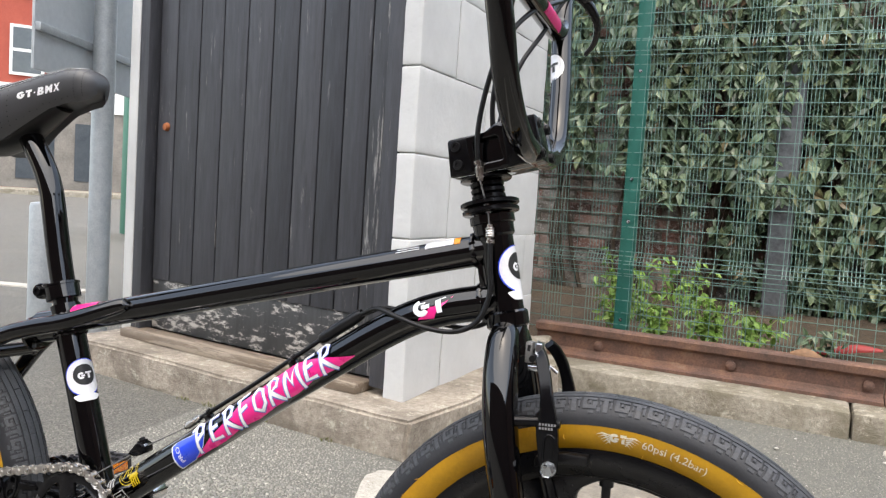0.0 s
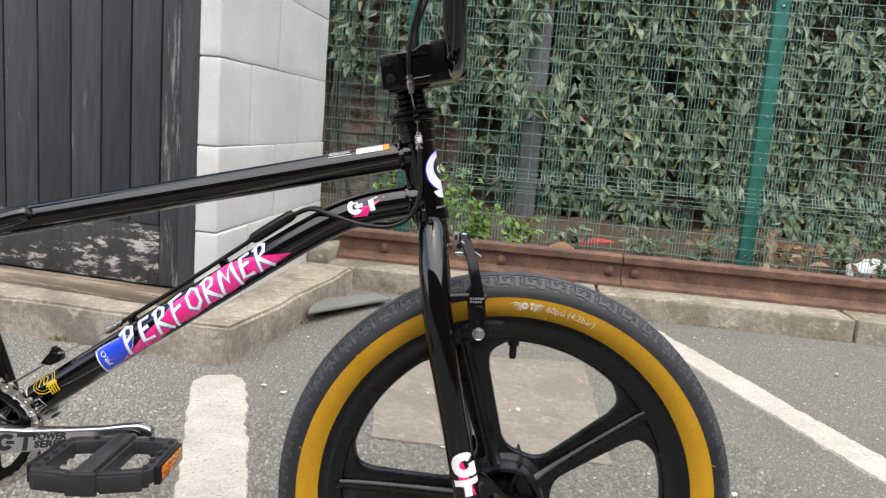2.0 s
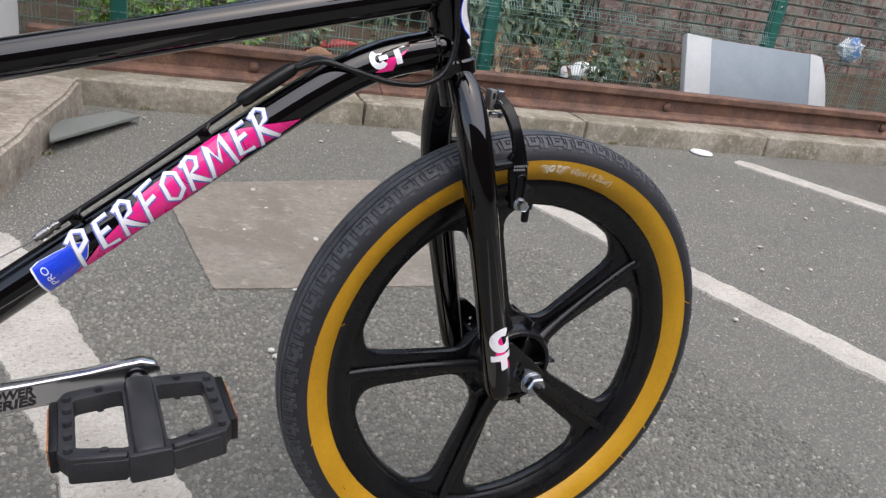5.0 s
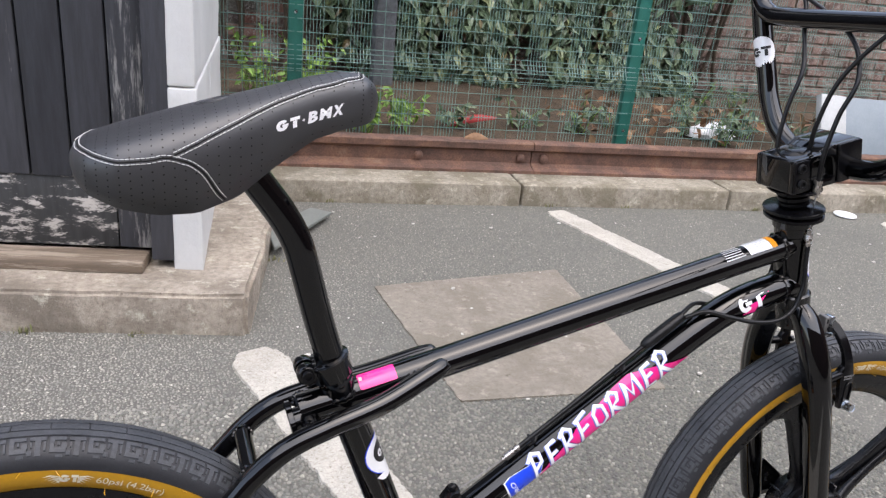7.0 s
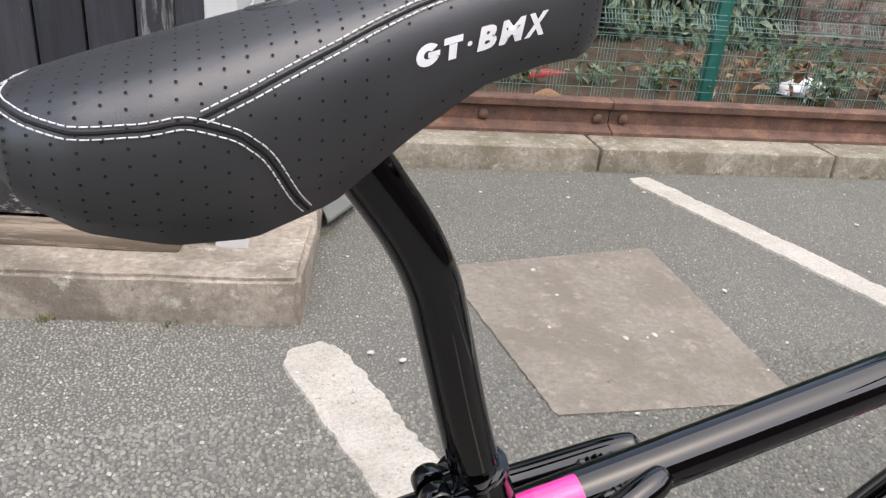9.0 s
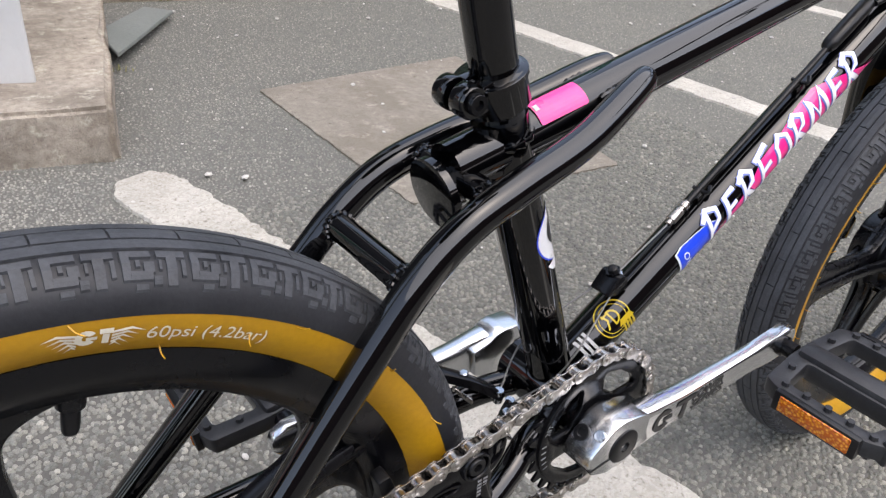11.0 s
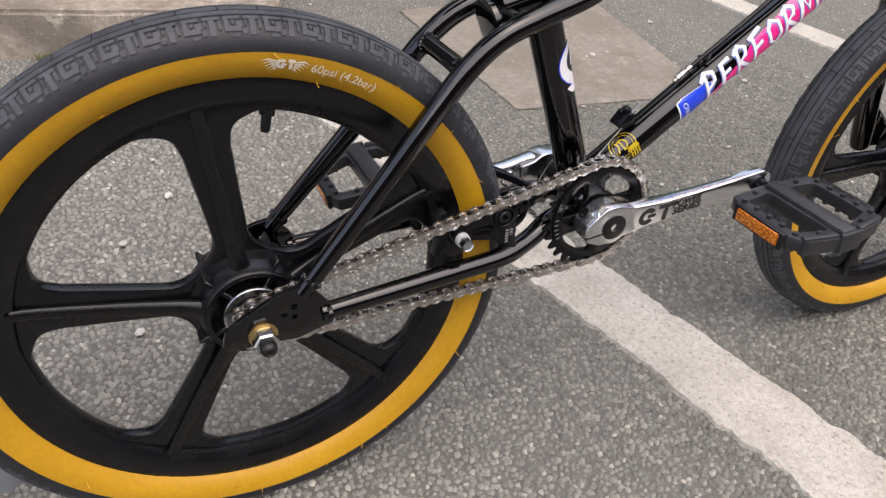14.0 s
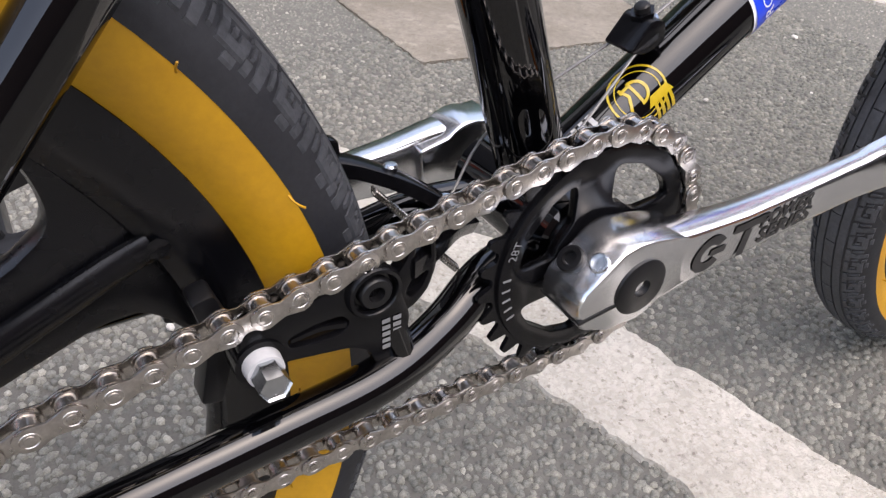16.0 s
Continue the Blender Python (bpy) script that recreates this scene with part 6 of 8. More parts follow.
def bars_print(origin, ex, ey, rows, h, gap, w, mat_, parent, label):
    bm = bmesh.new()
    for r, words in enumerate(rows):
        x = 0.0
        for k, f in enumerate(words):
            q = poly([(x, -r * (h + gap)), (x + f * w, -r * (h + gap)), (x + f * w, -r * (h + gap) + h), (x, -r * (h + gap) + h)], bm)
            x += f * w + 0.25 * w
    return part("print", on_plane(bm, origin, ex, ey), mat_, parent, label, smooth=0)


for s in (-1, 1):
    pts = [(0.8310, 0.0230 * s, 0.5425), (0.8365, 0.0305 * s, 0.5360), (0.8420, 0.0395 * s, 0.5240), (0.8465, 0.0455 * s, 0.5090), (0.8495, 0.0485 * s, 0.4940), (0.8505, 0.0490 * s, 0.4790), (0.8530, 0.0495 * s, 0.4610), (0.8550, 0.0495 * s, 0.4420)]
    fb = part("front_brake_arm", steered(arm(pts, [0.0046, 0.0052, 0.0053, 0.0054, 0.0066, 0.0094, 0.0088, 0.0072], 0.007)), SB, bike, "black forged brake arm on the fork")
    spur = [(0.8490, 0.0480 * s, 0.4950), (0.8430, 0.0470 * s, 0.4890), (0.8400, 0.0465 * s, 0.4830)]
    part("arm_spur", steered(arm(spur, [0.0040, 0.0036, 0.0030], 0.007)), SB, fb)
    slot = [(0.8540 + 0.0046 * math.cos(t), 0.0537 * s, 0.4620 + (0.0085 if math.sin(t) > 0 else -0.0085) + 0.0046 * math.sin(t)) for t in np.linspace(0.05, 2 * math.pi + 0.05, 25)]
    part("slot_rim", steered(tube(slot, 0.0008, 6, 1)), SB, fb)
    part("pivot_bolt", steered(lathe([(0.0, 0.0), (0.0034, 0.0), (0.0038, 0.003), (0.0, 0.003)], 16, "x", (0.8580, 0.046 * s, 0.484))), M["cable"], fb)
    part("pivot_boss", steered(tube([(0.822, 0.051 * s, 0.482), (0.842, 0.047 * s, 0.484)], 0.0050, 16, 1)), SB, fb)
    part("pad_bolt", steered(hexagon(0.0052, 0.0545 * s, 0.0625 * s, (0.8555, 0, 0.4465))), M["zinc"], fb, "bright pad bolt", smooth=20)
    part("pad_washer", steered(lathe([(0.0, 0.0515 * s), (0.0066, 0.0515 * s), (0.0066, 0.0545 * s), (0.0, 0.0545 * s)], 20, "y", (0.8555, 0, 0.4465))), M["zinc"], fb)
    y0, y1 = sorted((0.0195 * s, 0.031 * s))
    pad = plate(fillet([(0.838, 0.4395), (0.838, 0.4485), (0.862, 0.4555), (0.884, 0.4565), (0.884, 0.4475), (0.862, 0.4460)], 0.002), y0, y1, bevel=0.001)
    part("brake_pad", steered(pad), M["cable"], fb, "black rubber brake pad")
    part("pad_post", steered(tube([(0.8555, 0.031 * s, 0.4465), (0.8555, 0.052 * s, 0.4465)], 0.0035, 10, 1)), M["satin_black"], fb)
    if s < 0:
        part("cable_anchor", lowered(box((0.0066, 0.0120, 0.0190), (0.8222, -0.0245, 0.5435), 0.0014)), M["dull_wire"], fb, "dull steel cable clamp jaw")
        part("clamp_slot", lowered(box((0.0030, 0.0126, 0.0060), (0.8222, -0.0245, 0.5475), 0.0006)), M["cable"], fb)
        part("cable_anchor", lowered(box((0.0066, 0.0110, 0.0175), (0.8306, -0.0245, 0.5440), 0.0016)), M["zinc"], fb, "bright steel cable clamp jaw")
        part("anchor_bolt", lowered(hexagon(0.0036, -0.0335, -0.0295, (0.8265, 0, 0.5385))), M["cable"], fb, "dark cable anchor bolt", smooth=20)
        part("anchor_plate", lowered(box((0.0135, 0.0080, 0.0055), (0.8285, -0.0275, 0.5300), 0.0018)), M["zinc"], fb, "bright clamp plate")
        part("cable_end", lowered(tube([(0.828, -0.0315, 0.5440), (0.838, -0.0325, 0.5370), (0.8500, -0.0325, 0.5290)], [0.0008, 0.0009, 0.0015], 8, 3)), M["zinc"], fb, "capped bright cable end")
        bars_print((0.8425, -0.0538, 0.4815), (1.0, 0, 0.05), (-0.05, 0, 1.0), [[0.5] * 6, [0.5] * 5], 0.0022, 0.0012, 0.0034, M["faint_ink"], fb, "small grey printed bars")
    part("straddle_wire", steered(tube([(0.8270, 0.0215 * s, 0.5420), (0.8250, 0.0, 0.5470)], 0.0007, 6, 1)), M["dull_wire"], fb)

for s in (-1, 1):
    # forged arm of the rear brake: pad eye, open window, pivot, then a webbed lever that bends in to the middle
    y0, y1 = sorted((0.0385 * s, 0.0470 * s))
    out = fillet([(0.1815, 0.2935), (0.1815, 0.3090), (0.1850, 0.3135), (0.1933, 0.3172), (0.2093, 0.3183), (0.2230, 0.3240), (0.2313, 0.3255), (0.2405, 0.3200), (0.2440, 0.3080), (0.2476, 0.2968), (0.2440, 0.2745), (0.2345, 0.2735), (0.2300, 0.2860), (0.2220, 0.2905), (0.1978, 0.2945)], 0.0035, 3)
    win_a = fillet([(0.1990, 0.3008), (0.1990, 0.3045), (0.2089, 0.3070), (0.2190, 0.3072), (0.2225, 0.3030), (0.2185, 0.2988), (0.2090, 0.2992)], 0.0022, 3)
    rb = part("rear_brake_arm", plate(out, y0, y1, [win_a], bevel=0.0012), SB, bike, "black forged rear brake arm by the chain stay")
    part("pad_eye", lathe([(0.0, 0.0375 * s), (0.0092, 0.0375 * s), (0.0095, 0.0390 * s), (0.0092, 0.0480 * s), (0.0, 0.0480 * s)], 24, "y", (0.1885, 0, 0.2995)), SB, rb)
    part("window_rib", arm([(0.2000, 0.0440 * s, 0.3030), (0.2110, 0.0440 * s, 0.3040), (0.2210, 0.0440 * s, 0.3020)], [0.0010, 0.0011, 0.0014], 0.005), SB, rb)
    y0, y1 = sorted((0.0375 * s, 0.0445 * s))
    out = fillet([(0.2420, 0.2950), (0.2511, 0.2985), (0.2568, 0.3050), (0.2596, 0.3150), (0.2585, 0.3285), (0.2495, 0.3300), (0.2462, 0.3210), (0.2410, 0.3130)], 0.0030, 3)
    win_a = fillet([(0.2488, 0.3030), (0.2535, 0.3065), (0.2562, 0.3135), (0.2490, 0.3110), (0.2465, 0.3060)], 0.0012, 2)
    win_b = fillet([(0.2488, 0.3155), (0.2567, 0.3180), (0.2560, 0.3255), (0.2510, 0.3265)], 0.0012, 2)
    part("lever_web", plate(out, y0, y1, [win_a, win_b], bevel=0.0011), SB, rb)
    pts = [(0.2470, 0.0410 * s, 0.3165), (0.2580, 0.0365 * s, 0.3165), (0.2690, 0.0290 * s, 0.3145), (0.2830, 0.0180 * s, 0.3095), (0.2990, 0.0060 * s, 0.3000)]
    part("cable_arm", arm(pts, [0.0046, 0.0044, 0.0040, 0.0037, 0.0036], 0.011), SB, rb)
    part("lever_pin", lathe([(0.0, 0.0), (0.0030, 0.0), (0.0034, 0.0012), (0.0034, 0.0040), (0.0026, 0.0048), (0.0, 0.0050)], 14, "z", (0.2765, 0.0235 * s, 0.3145)), M["zinc"], rb, "small bright pin on the lever")
    part("wire_nipple", tube([(0.2960, 0.0060 * s, 0.2960), (0.2960, 0.0060 * s, 0.3065)], 0.0036, 14, 1), M["zinc"], rb, "bright cable nipple")
    part("pivot_ring", lathe([(0.0082, 0.0465 * s), (0.0082, 0.0490 * s), (0.0090, 0.0500 * s), (0.0102, 0.0498 * s), (0.0110, 0.0485 * s), (0.0110, 0.0465 * s)], 32, "y", (0.2313, 0, 0.3147)), SB, rb)
    part("pivot_bolt", lathe([(0.0, 0.0470 * s), (0.0030, 0.0470 * s), (0.0032, 0.0502 * s), (0.0058, 0.0502 * s), (0.0066, 0.0492 * s), (0.0066, 0.0465 * s)], 20, "y", (0.2313, 0, 0.3147)), M["cable"], rb, "black socket pivot bolt")
    part("pivot_post", tube([(0.2313, 0.032 * s, 0.3147), (0.2313, 0.0460 * s, 0.3147)], 0.0072, 20, 1), SB, rb)
    part("pivot_post", tube([(0.2400, 0.040 * s, 0.2980), (0.2450, 0.045 * s, 0.276)], 0.0062, 12, 1), GB, rb)
    part("pad_washer", lathe([(0.0, 0.0465 * s), (0.0066, 0.0465 * s), (0.0070, 0.0480 * s), (0.0066, 0.0530 * s), (0.0, 0.0530 * s)], 20, "y", (0.1885, 0, 0.2995)), M["grey_ink"], rb, "pale grey spacer")
    part("pad_bolt", hexagon(0.0058, 0.0530 * s, 0.0605 * s, (0.1885, 0, 0.2995)), M["zinc"], rb, "bright hexagonal pad bolt", smooth=20)
    y0, y1 = sorted((0.0195 * s, 0.031 * s))
    pad = plate(fillet([(0.178, 0.270), (0.170, 0.272), (0.176, 0.300), (0.172, 0.318), (0.180, 0.320), (0.187, 0.300)], 0.002), y0, y1, bevel=0.001)
    part("brake_pad", pad, M["cable"], rb, "black rubber brake pad")
    part("pad_post", tube([(0.184, 0.031 * s, 0.2995), (0.1885, 0.045 * s, 0.2995)], 0.0035, 10, 1), M["satin_black"], rb)
    coil = [(0.2670 + 0.00040 * a, (0.0215 + 0.0022 * math.sin(a * 2.2)) * s, 0.3090 - 0.00045 * a + 0.0022 * math.cos(a * 2.2)) for a in np.linspace(0, 44, 190)]
    part("spring", tube(coil, 0.00045, 5, 1), M["steel"], rb, "thin coil spring")
    if s < 0:
        bars_print((0.2395, -0.0474, 0.2995), (0.03, 0, -1.0), (1.0, 0, 0.03), [[0.5] * 6, [0.5] * 5], 0.0034, 0.0012, 0.0042, M["faint_ink"], rb, "small grey printed bars")

# -- drivetrain --
CY = -0.0440


def crank(s, turn, label):
    """Polished arm with a pinch-clamp boss; drawn pointing along +x from the spindle, on the side s."""
    y_in, y_out = 0.0500, 0.0745
    # boss: a faceted block, flat where the pinch bolts sit
    out = [(0.0300, -0.0125), (0.0300, 0.0125), (0.0180, 0.0172), (0.0080, 0.0206), (-0.0020, 0.0222), (-0.0100, 0.0214), (-0.0290, 0.0092), (-0.0318, 0.0040), (-0.0318, -0.0040), (-0.0285, -0.0105), (-0.0150, -0.0178)]
    out += [(0.0196 * math.sin(t), -0.0196 * math.cos(t)) for t in np.linspace(-0.4, 0.75, 6)]
    bm = plate(out, y_in, y_out, bevel=0.0022)
    # arm: sections along x
    secs = [(0.000, 0.0172, 0.0545, 0.0738), (0.018, 0.0165, 0.0560, 0.0742), (0.030, 0.0146, 0.0575, 0.0749), (0.040, 0.0134, 0.0585, 0.0752), (0.060, 0.0118, 0.0615, 0.0765), (0.100, 0.0108, 0.0650, 0.0775), (0.140, 0.0110, 0.0680, 0.0790), (0.161, 0.0128, 0.0690, 0.0805), (0.178, 0.0132, 0.0695, 0.0810), (0.187, 0.0095, 0.0700, 0.0808), (0.1905, 0.0045, 0.0708, 0.0798)]
    rings = []
    for x, h, a, b in secs:
        mid, ht = (a + b) / 2, (b - a) / 2
        ring = []
        for k in range(20):
            t = 2 * math.pi * k / 20
            ct, st = math.cos(t), math.sin(t)
            ring.append(bm.verts.new((x, mid + ht * math.copysign(abs(ct) ** 0.24, ct), h * math.copysign(abs(st) ** 0.40, st))))
        rings.append(ring)
    for A, B in zip(rings, rings[1:]):
        for k in range(20):
            bm.faces.new((A[k], A[(k + 1) % 20], B[(k + 1) % 20], B[k]))
    bm.faces.new(rings[0])
    bm.faces.new(rings[-1][::-1])
    m = Matrix.Translation(BB) @ Matrix.Rotation(-turn, 4, "Y") @ Matrix.Diagonal((1, s, 1, 1))
    ob = part("crank_arm", turned(bm, m), M["alu"], bike, label, smooth=42)
    b = lathe([(0.0, 0.0735), (0.0038, 0.0735), (0.0042, 0.0762), (0.0122, 0.0762), (0.0134, 0.0754), (0.0134, 0.0730)], 28, "y")
    part("spindle_bolt", turned(b, m), M["cable"], ob, "black socket spindle bolt")
    for x, y, z, r in ((-0.0234, 0.0572, 0.0142, 0.0060), (-0.0188, 0.0690, 0.0176, 0.0043)):
        lean = Matrix.Translation((x, y, z)) @ Matrix.Rotation(radians(-38), 4, "Y") @ Matrix.Rotation(radians(-10 if r < 0.005 else 0), 4, "X")
        b = lathe([(0.0, -0.0010), (0.0030, -0.0010), (0.0032, 0.0010), (r - 0.0006, 0.0010), (r, 0.0004), (r, -0.003)], 18, "z")
        part("pinch_bolt", turned(b, m @ lean), M["cable"] if r > 0.005 else M["zinc"], ob, "socket pinch bolt")
    # boss is left uncut: a near-black strip paints the shade of the slit
    slit = box((0.0225, 0.0250, 0.0014), (-0.0206, 0.0624, -0.0040))
    part("clamp_slit", turned(slit, m), M["hole"], ob, "narrow dark strip painted as the shade in the clamp slit", smooth=0)
    b = lathe([(0.0, 0.0705), (0.0085, 0.0705), (0.0085, 0.0835), (0.0070, 0.0838), (0.0070, 0.092), (0.0, 0.092)], 18, "y", (0.1725, 0, 0))
    part("pedal_axle", turned(b, m), M["satin_black"], ob, "dark pedal axle")
    return ob, m


CT = radians(7.1)
crank_r, MR = crank(-1, CT, "polished aluminium crank arm with pinch clamp")
crank_l, ML = crank(1, CT + math.pi, "polished aluminium crank arm with pinch clamp")
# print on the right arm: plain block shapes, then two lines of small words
bm = bmesh.new()
ring_poly(0.0, 0.0, 0.0035, 0.0072, 14, bm, 0.6, 5.6)
poly([(0.0005, -0.0015), (0.0072, -0.0015), (0.0072, 0.0012), (0.0005, 0.0012)], bm)
poly([(0.009, 0.0040), (0.0235, 0.0040), (0.0235, 0.0072), (0.009, 0.0072)], bm)
poly([(0.0145, -0.0072), (0.0180, -0.0072), (0.0180, 0.0036), (0.0145, 0.0036)], bm)
pm = MR @ Matrix.Diagonal((1, -1, 1, 1))


def on_arm(bm, x, z, slope=0.0):
    for v in bm.verts:
        px = x + v.co.x
        y = float(np.interp(px, [0.036, 0.060, 0.100, 0.140], [0.0750, 0.0765, 0.0775, 0.0790])) + 0.0004
        v.co = (px, -y, z + v.co.y)
    return turned(bm, pm)


for v in bm.verts:
    v.co = (1.3 * v.co.x + 0.28 * v.co.y, 1.25 * v.co.y, 0)
part("print", on_arm(densify(bm, 0.004), 0.0390, -0.0005), M["black_ink"], crank_r, "bold black printed block shapes", smooth=0)
for words, z in (("POWER", 0.0012), ("SERIES", -0.0068)):
    bm = text_mesh(words, 0.0100, 0.00034)
    k = 0.034 / width_of(bm)
    for v in bm.verts:
        v.co.x = k * v.co.x + 0.25 * v.co.y
    part("print", on_arm(densify(bm, 0.004), 0.0680, z), M["black_ink"], crank_r, "small black printed word", smooth=0)


# chainring: 28 teeth, four windows, guard ring
def ring_gear(teeth, pitch_r, y0, y1, holes):
    out = []
    for k in range(teeth):
        for f, dr in ((0.0, -0.0036), (0.18, -0.0030), (0.36, 0.0022), (0.43, 0.0034), (0.57, 0.0034), (0.64, 0.0022), (0.82, -0.0030)):
            a = 2 * math.pi * (k + f) / teeth
            out.append(((pitch_r + dr) * math.cos(a), (pitch_r + dr) * math.sin(a)))
    return plate(out, y0, y1, holes)


windows = []
for k in range(4):
    a0 = 20 + 90 * k
    raw = [(r * math.cos(radians(a)), r * math.sin(radians(a))) for r, a in ((0.0245, a0 + 20), (0.0245, a0 + 45), (0.0245, a0 + 62), (0.0430, a0 + 68), (0.0430, a0 + 46), (0.0430, a0 + 22), (0.0430, a0 + 4))]
    windows.append(fillet(raw, [0.004, 0, 0.004, 0.006, 0, 0, 0.006], 4))
PR = 0.0127 / (2 * math.sin(math.pi / 28))
bm = ring_gear(28, PR, -0.0011, 0.0011, windows)
m = Matrix.Translation(BB + Vector((0, CY, 0)))
gear = part("chainring", turned(bm, m), SB, bike, "black chainring with pointed teeth", smooth=30)
bm = plate([(0.0515 * math.cos(2 * math.pi * k / 72), 0.0515 * math.sin(2 * math.pi * k / 72)) for k in range(72)], -0.0030, 0.0020, windows, bevel=0.0006)
part("guard_ring", turned(bm, m), SB, gear, "black dished chainring web")
bm = lathe([(0.0, -0.012), (0.017, -0.012), (0.0185, -0.010), (0.0185, 0.010), (0.0, 0.010)], 36, "y", BB + Vector((0, CY, 0)))
part("hub_boss", bm, SB, gear)
bm = text_mesh("28T", 0.0060)
for v in bm.verts:
    r = 0.0458 + v.co.y
    a = radians(168) - v.co.x / 0.048
    v.co = (r * math.cos(a), -0.0033, r * math.sin(a))
part("print", turned(bm, m), M["faint_ink"], gear, "small grey engraved 28T", smooth=0)
bm = bmesh.new()
for k in range(5):
    a = radians(205 - 6.5 * k)
    box((0.0010, 0.0002, 0.0040), (0.0478 * math.cos(a), -0.0033, 0.0478 * math.sin(a)), 0, bm, Matrix.Rotation(math.pi / 2 - a, 4, "Y"))
part("print", turned(bm, m), M["faint_ink"], gear, "small grey printed bars", smooth=0)
# rear cog
CR = 0.0127 / (2 * math.sin(math.pi / 10))
cc = Vector((0, CY, WR))
cog = part("rear_cog", turned(ring_gear(10, CR, -0.0011, 0.0011, ()), Matrix.Translation(cc)), M["steel"], rear, "small steel rear cog", smooth=30)
part("driver", lathe([(0.0, -0.008), (0.0125, -0.008), (0.0140, -0.006), (0.0140, 0.008), (0.017, 0.010), (0.017, 0.016), (0.0, 0.016)], 32, "y", cc), M["steel"], rear, "steel hub driver")
part("hub_flange", lathe([(0.020, 0.013), (0.0265, 0.013), (0.0275, 0.0145), (0.0275, 0.0175), (0.020, 0.0175)], 40, "y", cc, closed=True), M["zinc"], rear, "bright hub ring")

# chain: links laid along the two runs and round both gears
dx, dz = BB.x, BB.z - WR
D = math.hypot(dx, dz)
base = math.atan2(dz, dx)


def tangent(sign):
    """Outer tangent of both gears: the direction from each centre to its tangent point."""
    g = math.asin((PR - CR) / D)
    a = base + sign * (math.pi / 2 + g)
    return a


aU, aL = tangent(1), tangent(-1)
BBp, RRp = np.array([BB.x, BB.z]), np.array([0.0, WR])


def pt(c, r, a):
    return c + r * np.array([math.cos(a), math.sin(a)])


path = []
path.append(pt(RRp, CR, aU))
path.append(pt(BBp, PR, aU))
n = 60
for k in range(1, n + 1):
    path.append(pt(BBp, PR, aU - (aU - aL) * k / n))
path.append(pt(RRp, CR, aL))
for k in range(1, n + 1):
    path.append(pt(RRp, CR, aL - (2 * math.pi - (aU - aL)) * k / n))
path = np.array(path)
seg = np.hypot(*(path[1:] - path[:-1]).T)
cum = np.concatenate([[0], np.cumsum(seg)])
total = cum[-1]
count = 2 * round(total / 0.0127 / 2)
pitch = total / count


def along(s):
    s = s % total
    return np.array([np.interp(s, cum, path[:, 0]), np.interp(s, cum, path[:, 1])])


def link_mesh(outer):
    h, waist = 0.0050, 0.0033
    out = []
    for a in np.linspace(60, 300, 9):
        out.append((h * math.cos(radians(a)), h * math.sin(radians(a))))
    out.append((0.00635, -waist))
    for a in np.linspace(-120, 120, 9):
        out.append((0.0127 + h * math.cos(radians(a)), h * math.sin(radians(a))))
    out.append((0.00635, waist))
    bm = bmesh.new()
    o = 0.0037 if outer else 0.0024
    for s in (-1, 1):
        y0, y1 = sorted((o * s, (o + 0.0010) * s))
        plate(out, y0, y1, bm=bm, bevel=0.00022)
        if outer:
            for x in (0.0, 0.0127):
                lathe([(0.0, 0.0053 * s), (0.0013, 0.0054 * s), (0.0018, 0.0052 * s), (0.0019, 0.0047 * s), (0.0026, 0.00462 * s), (0.0029, 0.0049 * s), (0.0032, 0.0046 * s)], 12, "y", (x, 0, 0), bm)
    if not outer:
        for x in (0.0, 0.0127):
            lathe([(0.0041, -0.0024), (0.0041, 0.0024)], 14, "y", (x, 0, 0), bm)
    me = bpy.data.meshes.new("link")
    bmesh.ops.recalc_face_normals(bm, faces=bm.faces[:])
    bm.to_mesh(me)
    bm.free()
    me.materials.append(M["steel"])
    me.shade_smooth()
    me.set_sharp_from_angle(angle=radians(35))
    return me


chain = part("chain", tube([(*along(0)[:1], CY, along(0)[1]), (along(0)[0] + 0.002, CY, along(0)[1])], 0.0015, 8, 1), M["steel"], bike, "nickel-plated roller chain")
LM = {True: link_mesh(True), False: link_mesh(False)}
for i in range(count):
    a, b = along(i * pitch), along((i + 1) * pitch)
    d = b - a
    ang = math.atan2(d[1], d[0])
    mm = Matrix.Translation((a[0], CY, a[1])) @ Matrix.Rotation(-ang, 4, "Y")
    part_of("link", LM[i % 2 == 0], None, chain, smooth=0, at=mm)


